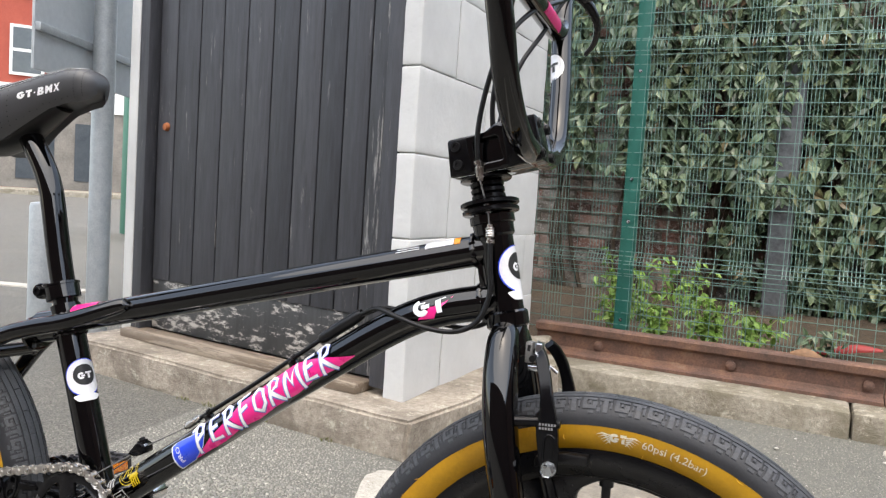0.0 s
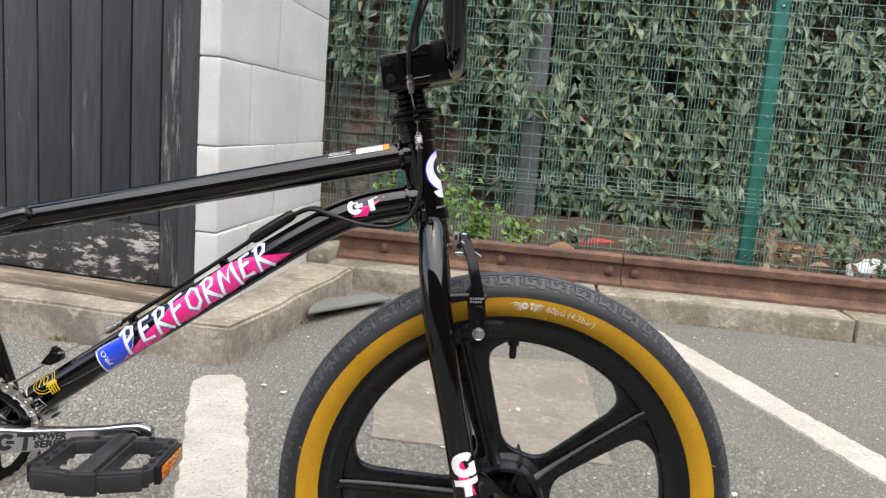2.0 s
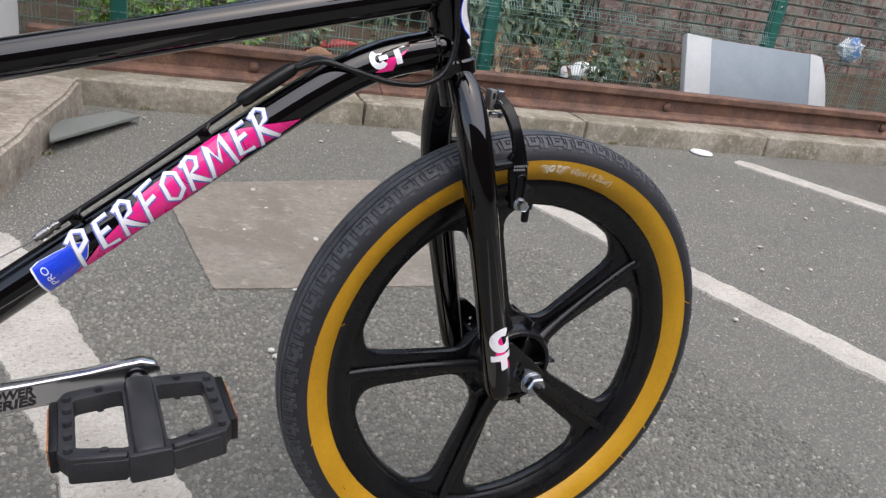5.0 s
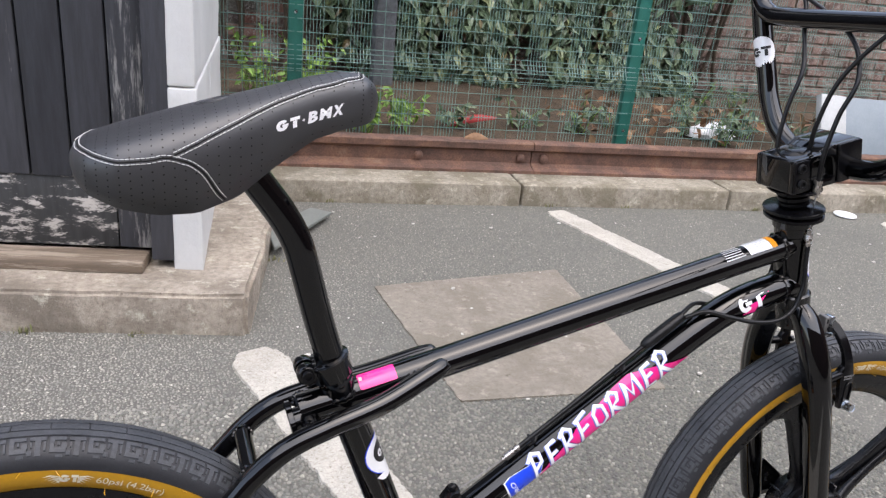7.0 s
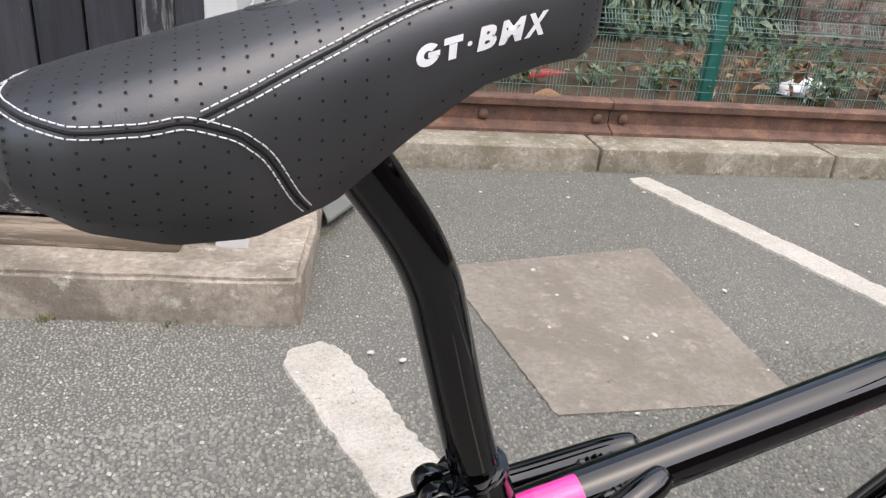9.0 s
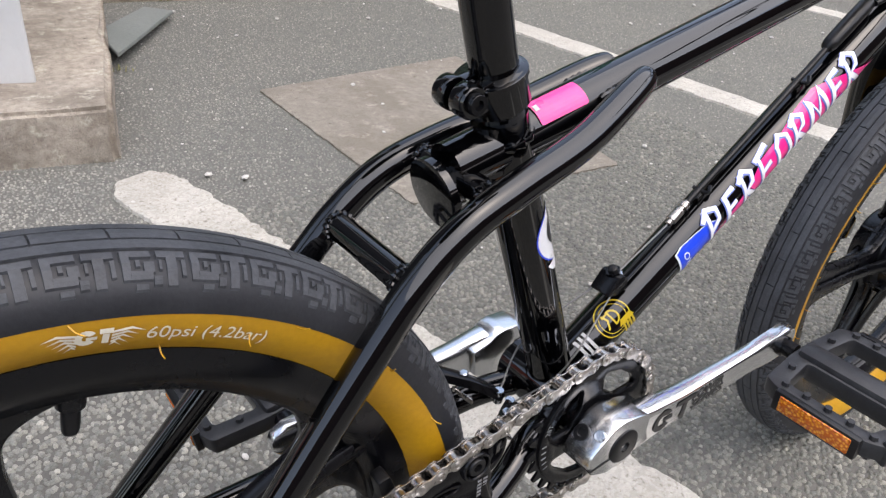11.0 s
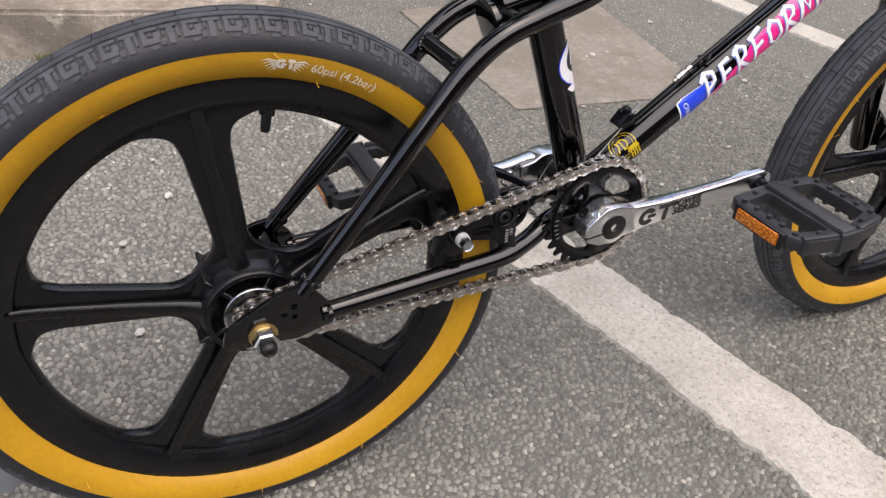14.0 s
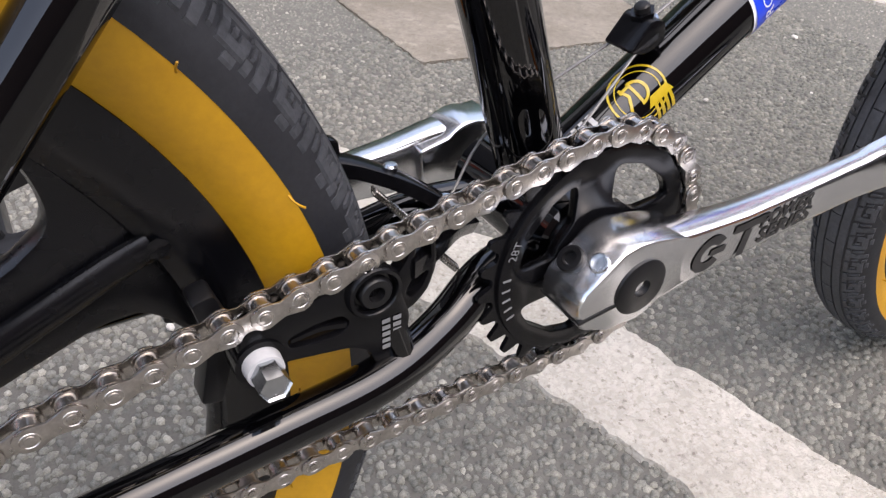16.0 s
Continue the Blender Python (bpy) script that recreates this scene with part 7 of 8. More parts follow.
# -- pedals --
def pedal(s, at, tilt, label):
    """Platform with two windows, a spine over the axle, pins and reflectors; x along the bike, y outwards."""
    M4 = Matrix.Translation(at) @ Matrix.Rotation(radians(tilt), 4, "Y") @ Matrix.Diagonal((1, s, 1, 1))
    th = 0.0068
    out = fillet([(-0.050, 0.006), (-0.055, 0.018), (-0.055, 0.082), (-0.046, 0.098), (-0.014, 0.105), (0.014, 0.105), (0.046, 0.098), (0.055, 0.082), (0.055, 0.018), (0.050, 0.006), (0.012, 0.002), (-0.012, 0.002)], 0.0035, 3)
    w1 = fillet([(-0.044, 0.020), (-0.044, 0.080), (-0.012, 0.090), (-0.012, 0.016)], 0.004, 3)
    w2 = fillet([(0.044, 0.020), (0.012, 0.016), (0.012, 0.090), (0.044, 0.080)], 0.004, 3)
    bm = plate(out, -th, th, (w1, w2), bevel=0.0014)
    swap = Matrix(((1, 0, 0, 0), (0, 0, 1, 0), (0, 1, 0, 0), (0, 0, 0, 1)))
    turned(bm, swap)
    body = part("pedal", turned(bm, M4), M["pedal"], bike, label, smooth=35)
    spine = box((0.020, 0.100, 0.024), (0, 0.054, 0), 0.005)
    part("pedal_spine", turned(spine, M4), M["pedal"], body)
    part("end_block", turned(box((0.027, 0.006, 0.021), (0, 0.1045, 0), 0.002), M4), M["pedal"], body)
    for x in (-0.031, 0.031):
        rim = box((0.036, 0.0075, 0.0195), (x, 0.0965, 0.0), 0.0022, None, Matrix.Rotation(radians(-12 if x > 0 else 12), 4, "Z"))
        part("end_rail", turned(rim, M4), M["pedal"], body)
    # no recess is cut: near-black blocks paint the shade of the slots
    for x in (-0.031, 0.031):
        slot = box((0.024, 0.004, 0.007), (x, 0.0990, 0.0), 0.003, None, Matrix.Rotation(radians(-12 if x > 0 else 12), 4, "Z"))
        part("slot", turned(slot, M4), M["hole"], body, "dark block painted as the shade inside a slot")
    for z in (th, -th):
        for x in (-0.048, 0.048):
            for y in (0.020, 0.036, 0.052, 0.068, 0.084):
                pin = lathe([(0.0030, 0.0), (0.0026, 0.0032 * (1 if z > 0 else -1)), (0.0, 0.0034 * (1 if z > 0 else -1))], 8, "z", (x, y, z))
                part("pin", turned(pin, M4), M["pedal"], body)
        for x in (-0.027, 0.027):
            for y in (0.012, 0.092):
                pin = lathe([(0.0030, 0.0), (0.0026, 0.0032 * (1 if z > 0 else -1)), (0.0, 0.0034 * (1 if z > 0 else -1))], 8, "z", (x, y, z))
                part("pin", turned(pin, M4), M["pedal"], body)
    for x in (-1, 1):
        part("reflector_holder", turned(box((0.006, 0.062, 0.0175), (0.0565 * x, 0.050, -0.001), 0.0015), M4), M["cable"], body)
        part("reflector", turned(box((0.004, 0.052, 0.0130), (0.0585 * x, 0.050, -0.001), 0.001), M4), M["reflector"], body, "amber reflector")
    return body


def reflector_mat():
    m = mat("amber_reflector", (0.75, 0.20, 0.01), 0.12, 0, 0.8)
    c = coords(m, (1, 1, 1), False)
    v = nd(m, "ShaderNodeTexVoronoi", Scale=420.0)
    ln(m, c, 0, v, "Vector")
    r = ramp(m, v, "Distance", [(0.0, (0.95, 0.42, 0.03)), (0.6, (0.45, 0.09, 0.004))])
    ln(m, r, 0, bsdf(m), "Base Color")
    bump(m, v, "Distance", 0.0008)
    return m


M["reflector"] = reflector_mat()
ped_r = MR @ Vector((0.1725, 0.092, 0))
ped_l = ML @ Vector((0.1725, 0.092, 0))
pedal(-1, ped_r, -3, "black plastic platform pedal with pins and reflectors")
pedal(1, ped_l, -9, "black plastic platform pedal with pins and reflectors")

# -- saddle --
SX = [0.0500, 0.0540, 0.0640, 0.0850, 0.1150, 0.1450, 0.1750, 0.2050, 0.2350, 0.2600, 0.2760, 0.2850, 0.2890]
SW = [0.0120, 0.0300, 0.0460, 0.0580, 0.0605, 0.0560, 0.0455, 0.0360, 0.0305, 0.0280, 0.0245, 0.0170, 0.0080]
SZT = [0.7320, 0.7385, 0.7440, 0.7505, 0.7590, 0.7675, 0.7755, 0.7835, 0.7915, 0.7965, 0.7955, 0.7900, 0.7810]
SZB = [0.7230, 0.7140, 0.7060, 0.6980, 0.6928, 0.6930, 0.7030, 0.7255, 0.7455, 0.7535, 0.7565, 0.7600, 0.7680]


def tail(x):
    """Where a nominal length of the saddle lies along the bike; its back is a little blunt."""
    return x + 0.009 * min(1.0, max(0.0, (0.145 - x) / 0.095))


CW = [0.0, 0.22, 0.42, 0.58, 0.80, 1.0]


def saddle(x, w):
    """A point of the saddle's skin: x along it, w from -1 (right lower edge) over 0 (top) to 1."""
    hw, zt, zb = (float(np.interp(x, SX, a)) for a in (SW, SZT, SZB))
    h = zt - zb
    ys = [0.0, 0.57, 0.89, 1.0, 0.93, 0.72]
    zs = [0.0, 0.045, 0.155, 0.40, 0.76, 1.0]
    a = abs(w)
    # smooth between the control points
    k = min(int(np.searchsorted(CW, a, side="right")) - 1, 4)
    f = (a - CW[k]) / (CW[k + 1] - CW[k])

    def cr(v):
        p0 = v[k - 1] if k else (-v[1] if v is ys else v[1])
        p1, p2 = v[k], v[k + 1]
        p3 = v[k + 2] if k < 4 else 2 * p2 - p1
        return 0.5 * (2 * p1 + (p2 - p0) * f + (2 * p0 - 5 * p1 + 4 * p2 - p3) * f * f + (3 * p1 - p0 - 3 * p2 + p3) * f ** 3)

    y, z = hw * cr(ys), zt - h * cr(zs)
    return Vector((tail(x), math.copysign(y, w) if w else 0.0, z))


def saddle_normal(x, w):
    e = 1e-3
    a = saddle(min(x + e, 0.289), w) - saddle(max(x - e, 0.05), w)
    b = saddle(x, min(w + 0.02, 1)) - saddle(x, max(w - 0.02, -1))
    n = b.cross(a).normalized()
    c = Vector((x, 0, float(np.interp(x, SX, SZB)) + 0.02))
    return n if n.dot(saddle(x, w) - c) > 0 else -n


bm = bmesh.new()
fine_x = [p for p in np.concatenate([np.linspace(0.05, 0.064, 7)[:-1], np.linspace(0.064, 0.26, 34)[:-1], np.linspace(0.26, 0.289, 10)])]
ws = np.linspace(-1, 1, 45)
rings = []
for x in fine_x:
    ring = [bm.verts.new(saddle(float(x), float(w))) for w in ws]
    zb = float(np.interp(x, SX, SZB))
    hw = float(np.interp(x, SX, SW))
    ring += [bm.verts.new((tail(float(x)), hw * q, zb + 0.006)) for q in (0.6, 0.0, -0.6)]
    rings.append(ring)
nr = len(rings[0])
for A, B in zip(rings, rings[1:]):
    for k in range(nr):
        bm.faces.new((A[k], A[(k + 1) % nr], B[(k + 1) % nr], B[k]))
bm.faces.new(rings[0][::-1])
bm.faces.new(rings[-1])
seat = part("saddle", bm, M["vinyl"], bike, "padded black vinyl saddle with white stitching", smooth=60)


def seam_line(ctrl, n=160):
    P = smoothed(ctrl, 24)
    P = np.array([p for p in P])
    L = [saddle(float(np.clip(x, 0.0502, 0.2888)), float(np.clip(w, -1, 1))) for x, w in P]
    d = [0.0]
    for a, b in zip(L, L[1:]):
        d.append(d[-1] + (b - a).length)
    return P, np.array(d)


def stitches(ctrl, shift):
    """A row of short threads along a seam, moved sideways on the skin."""
    P, d = seam_line(ctrl)
    bm = bmesh.new()
    s = 0.001
    while s < d[-1] - 0.003:
        ends = []
        for q in (s, s + 0.0013, s + 0.0026):
            x, w = float(np.interp(q, d, P[:, 0])), float(np.interp(q, d, P[:, 1]))
            x2, w2 = float(np.interp(min(q + 0.001, d[-1]), d, P[:, 0])), float(np.interp(min(q + 0.001, d[-1]), d, P[:, 1]))
            p = saddle(np.clip(x, .0502, .2888), np.clip(w, -1, 1))
            nn = saddle_normal(np.clip(x, .0502, .2888), np.clip(w, -.99, .99))
            t = saddle(np.clip(x2, .0502, .2888), np.clip(w2, -1, 1)) - p
            if t.length < 1e-6:
                t = Vector((1, 0, 0))
            side = nn.cross(t.normalized())
            ends.append(p + side * shift + nn * (0.0004 if q != s + 0.0013 else 0.0007))
        tube(ends, 0.00031, 5, 1, bm=bm)
        s += 0.0034
    return part("stitching", bm, M["thread"], seat, "white stitching thread")


def groove(ctrl):
    P, d = seam_line(ctrl)
    pts = []
    for q in np.linspace(0, d[-1], 70):
        x, w = float(np.interp(q, d, P[:, 0])), float(np.interp(q, d, P[:, 1]))
        p = saddle(np.clip(x, .0502, .2888), np.clip(w, -1, 1))
        pts.append(p - saddle_normal(np.clip(x, .0502, .2888), np.clip(w, -.99, .99)) * 0.0002)
    return part("seam", tube(pts, 0.0007, 6, 1), M["hole"], seat, "dark sewn seam")


for s in (-1, 1):
    A = [(0.2745, 0.08 * s), (0.2700, 0.28 * s), (0.250, 0.385 * s), (0.225, 0.40 * s), (0.19, 0.435 * s), (0.155, 0.49 * s), (0.125, 0.545 * s)]
    B = [(0.0560, 0.02 * s), (0.0585, 0.26 * s), (0.068, 0.44 * s), (0.085, 0.52 * s), (0.106, 0.54 * s), (0.125, 0.55 * s), (0.148, 0.67 * s), (0.165, 0.97 * s)]
    for ctrl in (A, B):
        groove(ctrl)
        for sh in (-0.0019, 0.0019):
            stitches(ctrl, sh)
# perforations are flat discs on the skin, coloured as the shade inside holes
bm = bmesh.new()
for i in range(28):
    x = 0.064 + i * 0.0080
    for j in range(-17, 18):
        w = (j + (0.5 if i % 2 else 0)) * 0.056
        if abs(w) > 0.92 or x > 0.283:
            continue
        if x > 0.195 and w < -0.5 and x < 0.272 and abs(w) < 0.86:
            continue
        p, nn = saddle(x, w), saddle_normal(x, w)
        t = nn.orthogonal().normalized()
        u = nn.cross(t)
        bm.faces.new([bm.verts.new(p + nn * 0.00025 + (t * math.cos(k) + u * math.sin(k)) * 0.00062) for k in np.linspace(0, 5.24, 6)])
tagged(part("perforation", bm, M["hole"], seat, smooth=0), kind="stuff")


def saddle_side(bm, x0, z0, slope):
    """Lays a flat design on the saddle's right side; x forward, y up, along a sloping line."""
    densify(bm, 0.003)
    tab = {}
    for v in bm.verts:
        x = x0 + v.co.x
        z = z0 + v.co.x * slope + v.co.y
        best = min(np.linspace(0.40, 0.95, 80), key=lambda w: abs(saddle(x, -w).z - z))
        p = saddle(x, -best)
        v.co = Vector((x, p.y - 0.0004, z))
    return bm


bm = bmesh.new()
ring_poly(0.0045, 0.0050, 0.0018, 0.0050, 14, bm, 0.7, 5.9)
poly([(0.0045, 0.0036), (0.0095, 0.0036), (0.0095, 0.0060), (0.0045, 0.0060)], bm)
poly([(0.0110, 0.0070), (0.0190, 0.0070), (0.0190, 0.0100), (0.0110, 0.0100)], bm)
poly([(0.0133, 0.0), (0.0167, 0.0), (0.0167, 0.0068), (0.0133, 0.0068)], bm)
poly(ellipse(0.0222, 0.0048, 0.0011, 0.0011, 10), bm)
bmesh.ops.scale(bm, vec=(0.94, 0.82, 1), verts=bm.verts[:])
part("print", saddle_side(bm, 0.2032, 0.7528, 0.26), M["white_ink"], seat, "white printed block shapes", smooth=0)
for letter, dx, w in (("B", 0.0, 0.0076), ("M", 0.0091, 0.0092), ("X", 0.0196, 0.0082)):
    bm = text_mesh(letter, 0.0112, 0.0006)
    lo = min(v.co.x for v in bm.verts)
    k = w / width_of(bm)
    for v in bm.verts:
        v.co.x = (v.co.x - lo) * k + 0.10 * v.co.y
    part("print", saddle_side(bm, 0.2275 + dx, 0.7596 + 0.26 * dx, 0.26), M["white_ink"], seat, "white printed letter", smooth=0)
for r in (0.0105, 0.0075, 0.0045):
    pts = []
    for k in range(25):
        a = 2 * math.pi * k / 24
        x, w = 0.160 + 1.25 * r * math.cos(a), r * math.sin(a) * 6.5
        pts.append(saddle(x, w) + saddle_normal(x, w) * 0.0002)
    part("embossed_ring", tube(pts, 0.0006, 6, 1), M["vinyl"], seat, "embossed ring on the saddle top")
part("saddle_base", tube([(0.135, 0, 0.704), (0.165, 0, 0.712), (0.20, 0, 0.732), (0.235, 0, 0.752)], [0.030, 0.026, 0.022, 0.014], 16, 4, flat=0.5, up=(0, 1, 0)), M["cable"], seat, "black plastic saddle base")
part("saddle_pivot", tube([(0.1835, 0, 0.722), (0.174, 0, 0.738)], 0.017, 18, 1), SB, seat)

# -- decals on the frame --
DA, DB = (0.345, 0, 0.303), (0.62, 0, 0.503)
DR = 0.0172


def decal(name, bm, a, b, r, mat_, parent, label, mid=90.0, lift=0.0004, size=0.004):
    return part(name, on_tube(bm, a, b, r, lift=lift, mid=mid, size=size), M[mat_], parent, label, smooth=0)


# big name graphic: dark blue wedge, pink slash, white brush letters
S0 = 0.128
wedge = [(-0.004, -0.0185), (-0.003, -0.004), (-0.001, 0.0085), (0.006, 0.0100), (0.020, 0.0088), (0.034, 0.0070), (0.044, 0.0020), (0.036, -0.0075), (0.016, -0.0172)]
wedge = [(x + S0, y) for x, y in wedge]
decal("decal_ground", poly([(S0 + 0.03 + (x - S0 - 0.03) * 1.055, y * 1.07) for x, y in wedge]), DA, DB, DR, "white_ink", down, "white decal edge", 84, 0.0005, 0.0025)
decal("decal_ground", poly(wedge), DA, DB, DR, "blue_ink", down, "bright blue decal wedge", 84, 0.0008, 0.0025)
bm = bmesh.new()
slash = [[(0.018, -0.0165), (0.050, -0.0040), (0.078, 0.0020), (0.088, -0.0130), (0.060, -0.0170)], [(0.0885, -0.0130), (0.0785, 0.0020), (0.100, 0.0100), (0.128, 0.0125), (0.135, -0.0130), (0.110, -0.0155)], [(0.1355, -0.0130), (0.1285, 0.0125), (0.150, 0.0165), (0.172, 0.0180), (0.190, 0.0110), (0.186, -0.0100), (0.165, -0.0135)], [(0.1865, -0.0100), (0.1905, 0.0110), (0.212, 0.0020), (0.240, -0.0110), (0.214, -0.0120)]]
for q in slash:
    poly([(x + S0, y) for x, y in q], bm)
decal("decal_slash", bm, DA, DB, DR, "pink_ink", down, "hot pink decal slash", 84, 0.0011, 0.003)
LET = {
    "P": [[(0.15, 0), (0.35, 0.98)], [(0.05, 0.82), (0.45, 1.0), (0.85, 0.86), (0.80, 0.60), (0.28, 0.44)]],
    "E": [[(0.85, 0.95), (0.30, 0.92), (0.18, 0.05), (0.80, 0.0)], [(0.25, 0.50), (0.72, 0.54)]],
    "R": [[(0.10, 0), (0.28, 0.95)], [(0.08, 0.84), (0.50, 1.0), (0.82, 0.82), (0.70, 0.58), (0.25, 0.46), (0.95, -0.06)]],
    "F": [[(0.12, -0.05), (0.28, 0.90)], [(0.12, 0.88), (0.92, 1.0)], [(0.22, 0.48), (0.74, 0.56)]],
    "O": [[(0.50, 0.02), (0.14, 0.22), (0.16, 0.74), (0.50, 0.98), (0.86, 0.80), (0.88, 0.26), (0.50, 0.02)]],
    "M": [[(0.02, -0.02), (0.22, 0.96), (0.48, 0.34), (0.80, 1.0), (0.98, -0.04)]],
}
x = S0 + 0.0285
for i, ch in enumerate("PERFORMER"):
    w = 0.0236 if ch == "M" else 0.0187
    h = (0.0290, 0.0235, 0.0265, 0.0285, 0.0240, 0.0250, 0.0255, 0.0235, 0.0285)[i]
    y0 = (-0.0135, -0.0100, -0.0115, -0.0125, -0.0100, -0.0100, -0.0105, -0.0080, -0.0105)[i]
    lines = [[(x + px * w + (y0 + py * h) * 0.12, y0 + py * h) for px, py in line] for line in LET[ch]]
    decal("letter", strokes(lines, 0.0031), DA, DB, DR, "white_ink", down, "white brush-stroke letter", 84, 0.0017, 0.003)
    decal("letter_outline", strokes([[(px - 0.0005, py - 0.0005) for px, py in line] for line in lines], 0.0046), DA, DB, DR, "navy_ink", down, "pale blue letter edge", 84, 0.0014, 0.003)
    x += w + 0.0022
bm = text_mesh("PRO", 0.0075)
turned(bm, Matrix.Rotation(math.pi / 2, 4, "Z"))
bmesh.ops.scale(bm, vec=(1, 0.0175 / max(0.001, max(v.co.y for v in bm.verts)), 1), verts=bm.verts[:])
bmesh.ops.translate(bm, vec=(S0 + 0.0075, -0.0125, 0), verts=bm.verts[:])
decal("decal_letters", bm, DA, DB, DR, "white_ink", down, "small white letters", 84, 0.0012, 0.002)


def monogram(bm, x, y, k, turn=0.0):
    """Two bold plain shapes side by side."""
    def R(px, py):
        c, s = math.cos(turn), math.sin(turn)
        return (x + k * (px * c - py * s), y + k * (px * s + py * c))
    n = 14
    ro, ri = [], []
    A = [R(-0.50 + 0.48 * math.cos(0.7 + 4.9 * i / n), 0.5 * math.sin(0.7 + 4.9 * i / n)) for i in range(n + 1)]
    B = [R(-0.50 + 0.20 * math.cos(0.7 + 4.9 * i / n), 0.20 * math.sin(0.7 + 4.9 * i / n)) for i in range(n + 1)]
    va, vb = [bm.verts.new((*p, 0)) for p in A], [bm.verts.new((*p, 0)) for p in B]
    for i in range(n):
        bm.faces.new((va[i], va[i + 1], vb[i + 1], vb[i]))
    poly([R(-0.5, -0.12), R(-0.02, -0.12), R(-0.02, 0.10), R(-0.5, 0.10)], bm)
    poly([R(0.05, 0.22), R(1.0, 0.22), R(1.0, 0.5), R(0.05, 0.5)], bm)
    poly([R(0.36, -0.5), R(0.68, -0.5), R(0.68, 0.20), R(0.36, 0.20)], bm)
    return bm


# small mark near the head
EA, EB = (0.700, 0, 0.5545), (0.760, 0, 0.5755)
decal("decal_slash", poly([(0.010, -0.0105), (0.024, -0.002), (0.050, 0.004), (0.030, -0.0075), (0.026, -0.0130)]), EA, EB, DR, "pink_ink", down, "hot pink decal slash", 66, 0.0005)
decal("decal_letters", monogram(bmesh.new(), 0.0245, 0.0, 0.0175), EA, EB, DR, "white_ink", down, "white block shapes", 66, 0.0009, 0.003)


def badge(a, b, r, at, mid, parent, k=1.0):
    """White and blue roundel with a dark centre and a small scroll."""
    decal("badge_edge", ring_poly(at, 0, 0.0228 * k, 0.0240 * k, 40), a, b, r, "blue_ink", parent, "thin blue badge rim", mid, 0.0004, 0.004)
    decal("badge", poly(ellipse(at, 0, 0.0228 * k, 0.0228 * k, 40)), a, b, r, "white_ink", parent, "round white badge", mid, 0.0005, 0.004)
    decal("badge_centre", poly(ellipse(at + 0.003 * k, 0, 0.0135 * k, 0.0135 * k, 32)), a, b, r, "black_ink", parent, "black badge centre", mid, 0.0008, 0.004)
    decal("badge_mark", monogram(bmesh.new(), at + 0.002 * k, 0.0, 0.0085 * k, -math.pi / 2), a, b, r, "white_ink", parent, "white block shapes", mid, 0.0011, 0.003)
    decal("badge_scroll", poly(fillet([(at - 0.025 * k, -0.019 * k), (at - 0.031 * k, -0.010 * k), (at - 0.030 * k, 0.012 * k), (at - 0.022 * k, 0.019 * k), (at - 0.020 * k, 0.0)], 0.003)), a, b, r, "white_ink", parent, "white scroll below the badge", mid, 0.0006, 0.004)


SA_, SB_ = (0.3435, 0, 0.300), (0.2625, 0, 0.520)
seat_t = [o for o in bike.children if o.name.startswith("seat_tube")][0]
badge(SA_, SB_, 0.0162, 0.1460, -24.0, seat_t, 0.9)
badge(tuple(HEAD_B), tuple(HEAD_T), 0.0172, 0.0640, -6.0, head, 0.95)


# the tubes that stand steep take the front of the bike as the zero of their angle
def lay_fork(bm, mid, lift):
    on_tube(bm, (0.8645, -0.0568, 0.249), (0.838, -0.0555, 0.350), 0.0142, (1, 0, 0), lift, mid, 0.003)
    return steered(bm)


bm = poly([(0.026, -0.008), (0.034, -0.004), (0.074, 0.003), (0.060, 0.007), (0.042, 0.009)])
part("decal_slash", lay_fork(bm, -78, 0.0005), M["pink_ink"], fk[-1], "hot pink decal slash", smooth=0)
bm = ring_poly(0.062, 0.0, 0.0050, 0.0135, 18, None, -0.9, 4.1)
poly([(0.0485, -0.0138), (0.0625, -0.0138), (0.0625, -0.0045), (0.0485, -0.0055)], bm)
poly([(0.0395, -0.0142), (0.0462, -0.0142), (0.0462, 0.0135), (0.0395, 0.0135)], bm)
poly([(0.0280, -0.0036), (0.0397, -0.0036), (0.0397, 0.0040), (0.0280, 0.0040)], bm)
part("decal_letters", lay_fork(bm, -78, 0.0009), M["white_ink"], fk[-1], "white block shapes", smooth=0)

# labels on the top tube
TA, TB = (0.245, 0, 0.4975), (0.35, 0, 0.5225)
decal("label", poly(fillet([(0.041, -0.0085), (0.0770, -0.0085), (0.0770, 0.0085), (0.041, 0.0085)], 0.002)), TA, TB, 0.0150, "pink_ink", frame_ob, "hot pink label", 31, 0.0004, 0.003)
decal("label_mark", poly([(0.042, 0.0), (0.045, 0.0), (0.045, 0.004), (0.042, 0.004)]), TA, TB, 0.0150, "grey_ink", frame_ob, "tiny grey mark", 31, 0.0008, 0.003)
TC, TD = (0.55, 0, 0.573), (0.776, 0, 0.630)
decal("label", poly([(0.167, -0.0120), (0.196, -0.0120), (0.196, 0.0120), (0.167, 0.0120)]), TC, TD, 0.0150, "white_ink", frame_ob, "white caution label", 8, 0.0004, 0.004)
decal("label", poly([(0.1965, -0.0120), (0.203, -0.0120), (0.203, 0.0120), (0.1965, 0.0120)]), TC, TD, 0.0150, "orange_ink", frame_ob, "orange label edge", 8, 0.0004, 0.004)
bm = bmesh.new()
rnd = random.Random(6)
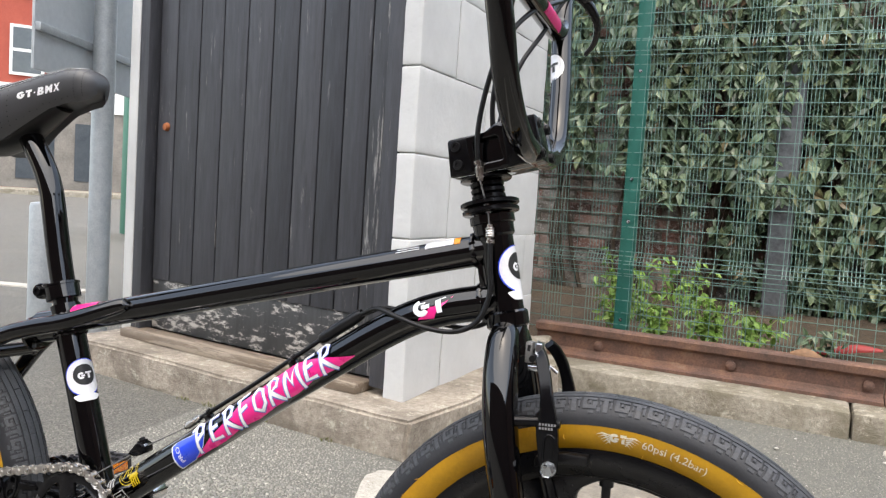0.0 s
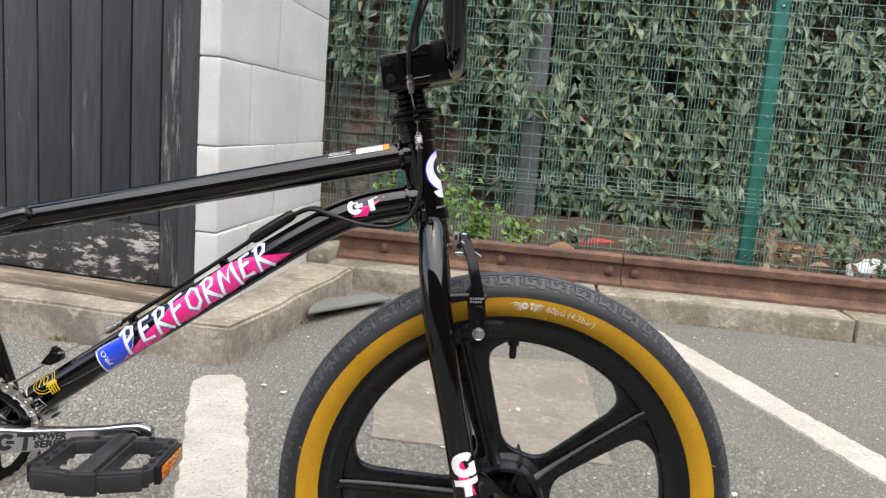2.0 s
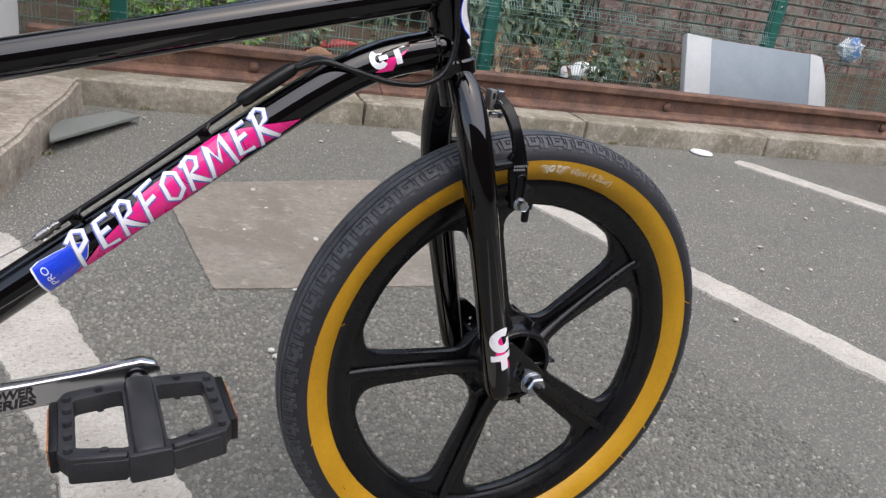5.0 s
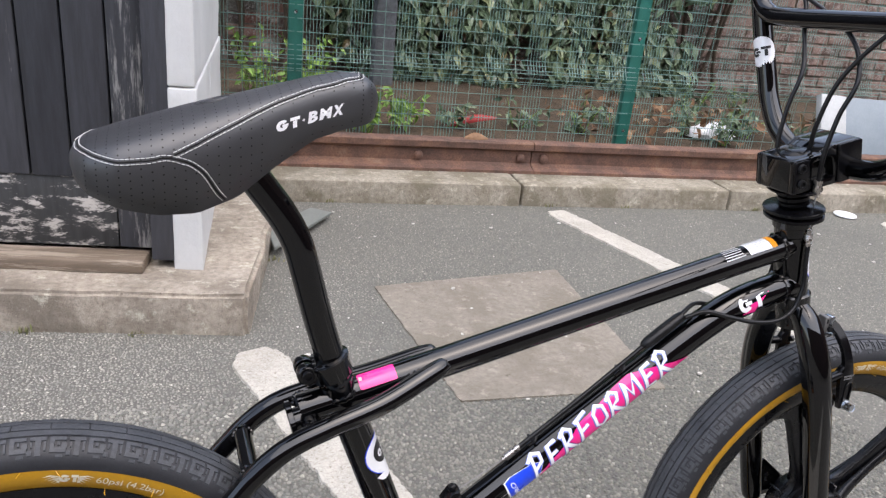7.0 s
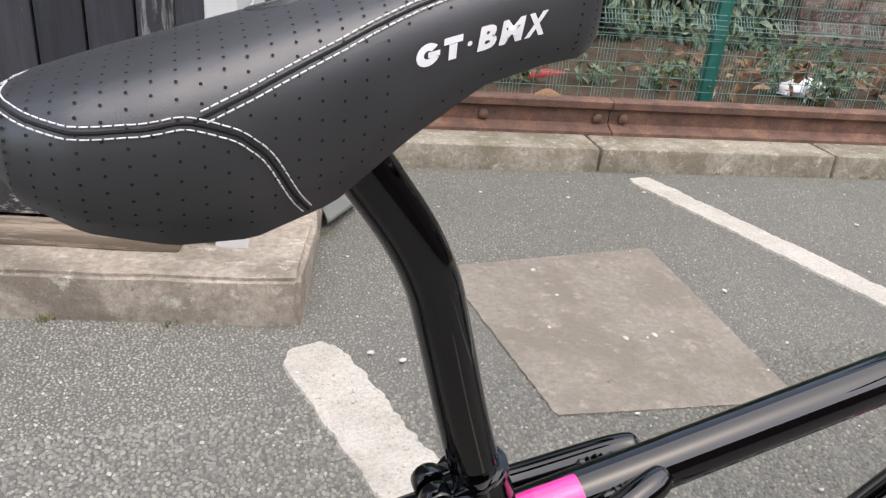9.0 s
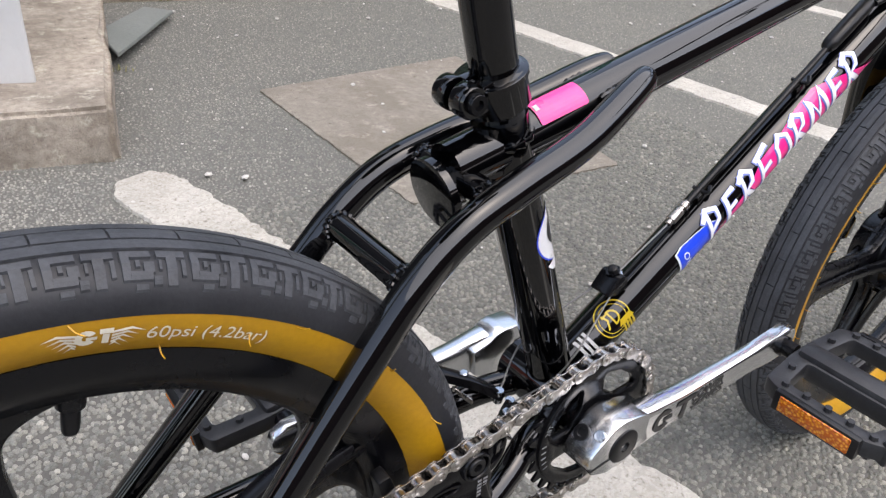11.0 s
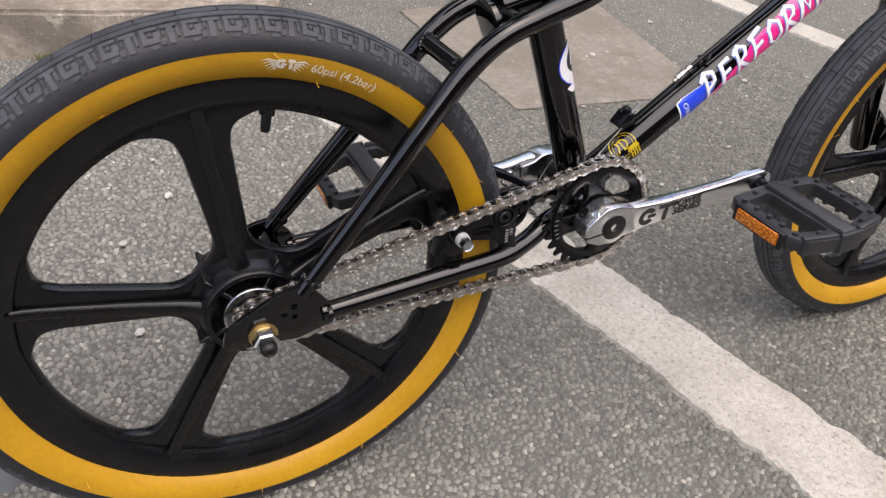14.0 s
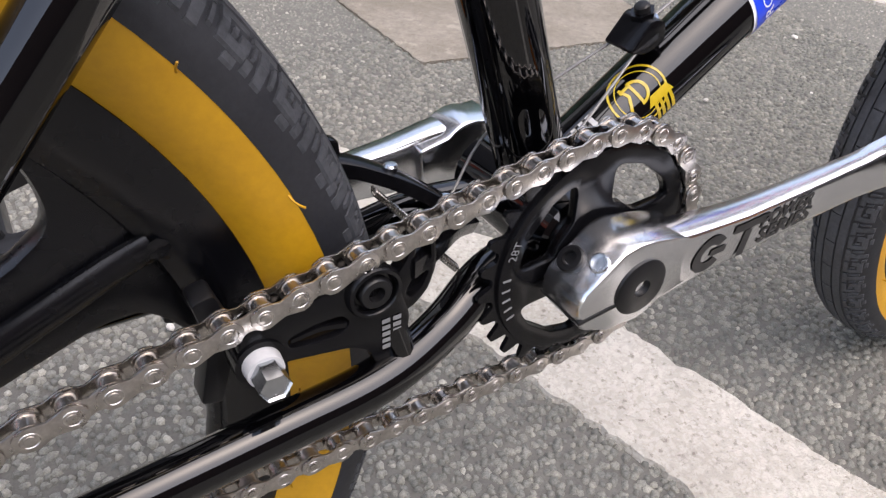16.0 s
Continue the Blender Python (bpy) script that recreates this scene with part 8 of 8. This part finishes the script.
for r in range(8):
    xx = 0.168
    while xx < 0.192:
        w = rnd.uniform(0.002, 0.005)
        poly([(xx, -0.0115 + r * 0.0030), (min(xx + w, 0.194), -0.0115 + r * 0.0030), (min(xx + w, 0.194), -0.0105 + r * 0.0030), (xx, -0.0105 + r * 0.0030)], bm)
        xx += w + 0.0012
decal("label_print", bm, TC, TD, 0.0150, "grey_ink", frame_ob, "rows of tiny grey bars", 8, 0.0007, 0.004)
bm = bmesh.new()
for r in range(7):
    poly([(0.136 + 0.0006 * r, -0.011 + r * 0.0031), (0.161 - 0.001 * (r % 3), -0.011 + r * 0.0031), (0.161 - 0.001 * (r % 3), -0.0098 + r * 0.0031), (0.136 + 0.0006 * r, -0.0098 + r * 0.0031)], bm)
decal("label_print", bm, TC, TD, 0.0150, "grey_ink", frame_ob, "rows of tiny pale bars", 8, 0.0005, 0.004)

# yellow roundel and small pale print near the bottom bracket
bm = ring_poly(0.058, 0, 0.0134, 0.0145, 40)
ring_poly(0.058, 0, 0.0106, 0.0112, 36, bm)
ring_poly(0.0575, 0.001, 0.0048, 0.0063, 18, bm, -1.7, 1.7)
strokes([[(0.0575, -0.0048), (0.0575, 0.0068)], [(0.052, 0.0055), (0.0575, 0.0058)], [(0.0505, -0.004), (0.054, 0.002), (0.0525, 0.007)]], 0.0015, bm)
decal("sticker_ring", bm, DA, DB, DR, "yellow_ink", down, "yellow line-drawn round sticker", 44, 0.0005, 0.003)
bm = bmesh.new()
for i in range(4):
    poly([(0.0600 + i * 0.0030, -0.0185), (0.0620 + i * 0.0030, -0.0185), (0.0625 + i * 0.0030, -0.0085), (0.0608 + i * 0.0030, -0.0085)], bm)
poly([(0.058, -0.0090), (0.073, -0.0090), (0.071, -0.0045), (0.061, -0.0045)], bm)
decal("sticker_shape", bm, DA, DB, DR, "yellow_ink", down, "yellow sticker shapes", 44, 0.0006, 0.003)
bm = bmesh.new()
for r in range(3):
    poly([(0.024 + r * 0.0045, -0.008), (0.0265 + r * 0.0045, -0.008), (0.0265 + r * 0.0045, 0.008), (0.024 + r * 0.0045, 0.008)], bm)
decal("label_print", bm, DA, DB, DR, "grey_ink", down, "small pale printed bars", 40, 0.0005, 0.004)

bm = bmesh.new()
for x0, y0, x1, y1 in ((0.030, -0.006, 0.031, 0.006), (0.045, -0.006, 0.046, 0.006), (0.031, -0.006, 0.045, -0.0052), (0.031, 0.0052, 0.045, 0.006), (0.033, -0.003, 0.043, -0.0016), (0.033, 0.0014, 0.041, 0.0028)):
    poly([(x0, y0), (x1, y0), (x1, y1), (x0, y1)], bm)
decal("label_print", bm, DA, DB, DR, "grey_ink", down, "small boxed pale label", 112, 0.0005, 0.003)

# weld beads where the tubes meet
def weld(a, b, r, parent, amount=0.0016, seed=1):
    """An uneven bead round a tube from a, at the foot of the direction a to b."""
    a, d = Vector(a), (Vector(b) - Vector(a)).normalized()
    u = d.orthogonal().normalized()
    w = d.cross(u)
    bm = bmesh.new()
    rings = []
    n = 44
    for k in range(n):
        t = 2 * math.pi * k / n
        e = u * math.cos(t) + w * math.sin(t)
        lump = amount * (1 + 0.35 * math.sin(t * 15 + seed) + 0.25 * noise.noise((t * 3, seed, 0)))
        rings.append([bm.verts.new(a + e * (r + lump * math.cos(q)) + d * (lump * 1.5 * math.sin(q))) for q in (2 * math.pi * i / 7 for i in range(7))])
    for k in range(n):
        A, B = rings[k], rings[(k + 1) % n]
        for i in range(7):
            bm.faces.new((A[i], A[(i + 1) % 7], B[(i + 1) % 7], B[i]))
    part("weld_bead", bm, GB, parent)


def fillet_weld(p, q, r, parent, seed):
    """A rippled run of weld from p to q."""
    p, q = Vector(p), Vector(q)
    n = 26
    pts = [p.lerp(q, k / n) + Vector((0, 0, 0.0005 * noise.noise((k * 0.7, seed, 0)))) for k in range(n + 1)]
    rad = [r * (0.45 if k in (0, n) else 1 + 0.22 * math.sin(k * 2.1 + seed) + 0.25 * noise.noise((k * 0.9, seed, 4))) for k in range(n + 1)]
    part("weld_bead", tube(pts, rad, 8, 1), GB, parent)


for s, ob in zip((-1, 1), [o for o in bike.children if o.name.startswith("seat_stay")]):
    fillet_weld((0.3260, 0.0150 * s, 0.5235), (0.3640, 0.0125 * s, 0.5350), 0.0022, ob, 3 + s)
    fillet_weld((0.3640, 0.0125 * s, 0.5350), (0.3660, 0.0160 * s, 0.5290), 0.0019, ob, 6 + s)
stays = [o for o in bike.children if o.name.startswith("stay_bridge")]
for ob, x, z, half, r in ((stays[0], 0.1825, 0.4560, 0.0330, 0.0082), (stays[1], 0.236, 0.488, 0.0280, 0.0075)):
    for s in (-1, 1):
        weld((x, half * s, z), (x, 0, z), r, ob, 0.0017, x * 90 + s)
weld((0.2745, 0, 0.4875), (0.2625, 0, 0.520), 0.0166, seat_t, 0.0020, 3)
weld((0.2670, 0, 0.5075), (0.2625, 0, 0.520), 0.0166, seat_t, 0.0018, 5)
weld((0.7580, 0, 0.6255), (0.70, 0, 0.611), 0.0152, frame_ob, 0.0018, 7)
weld((0.7700, 0, 0.5770), (0.735, 0, 0.5685), 0.0174, down, 0.0018, 9)
for s in (-1, 1):
    dp = [o for o in bike.children if o.name.startswith("dropout")][0 if s < 0 else 1]
    weld((0.058, 0.0562 * s, 0.2593), (0.12, 0.0535 * s, 0.2625), 0.0083, dp, 0.0014, 11 + s)
    weld((0.045, 0.0545 * s, 0.2935), (0.10, 0.049 * s, 0.358), 0.0082, dp, 0.0014, 13 + s)

# roundels on the handlebar
for s in (1,):
    bm = poly(ellipse(0.0, 0, 0.0175, 0.0175, 30))
    on_tube(bm, (0.7975, 0.1240 * s, 0.828), (0.7945, 0.130 * s, 0.850), 0.0112, (-1, 0, 0.2), 0.0005, 22 * s, 0.003)
    hb = part("sticker", steered(bm), M["white_ink"], [o for o in bike.children if o.name.startswith("handlebar_half")][0 if s < 0 else 1], "round white sticker", smooth=0)
    bm = monogram(bmesh.new(), 0.0, 0.0, 0.0110, -math.pi / 2)
    on_tube(bm, (0.7975, 0.1240 * s, 0.828), (0.7945, 0.130 * s, 0.850), 0.0112, (-1, 0, 0.2), 0.0009, 22 * s, 0.003)
    part("sticker_mark", steered(bm), M["black_ink"], hb.parent, "black block shapes", smooth=0)

# ---- the bricks that the camera passes nearest ----
BT = brick_template()
for u, z, dy, tilt in near:
    part_of("brick", BT, None, wall_b, smooth=0, at=pose(u, WY + dy, z, 0, 0, 0))
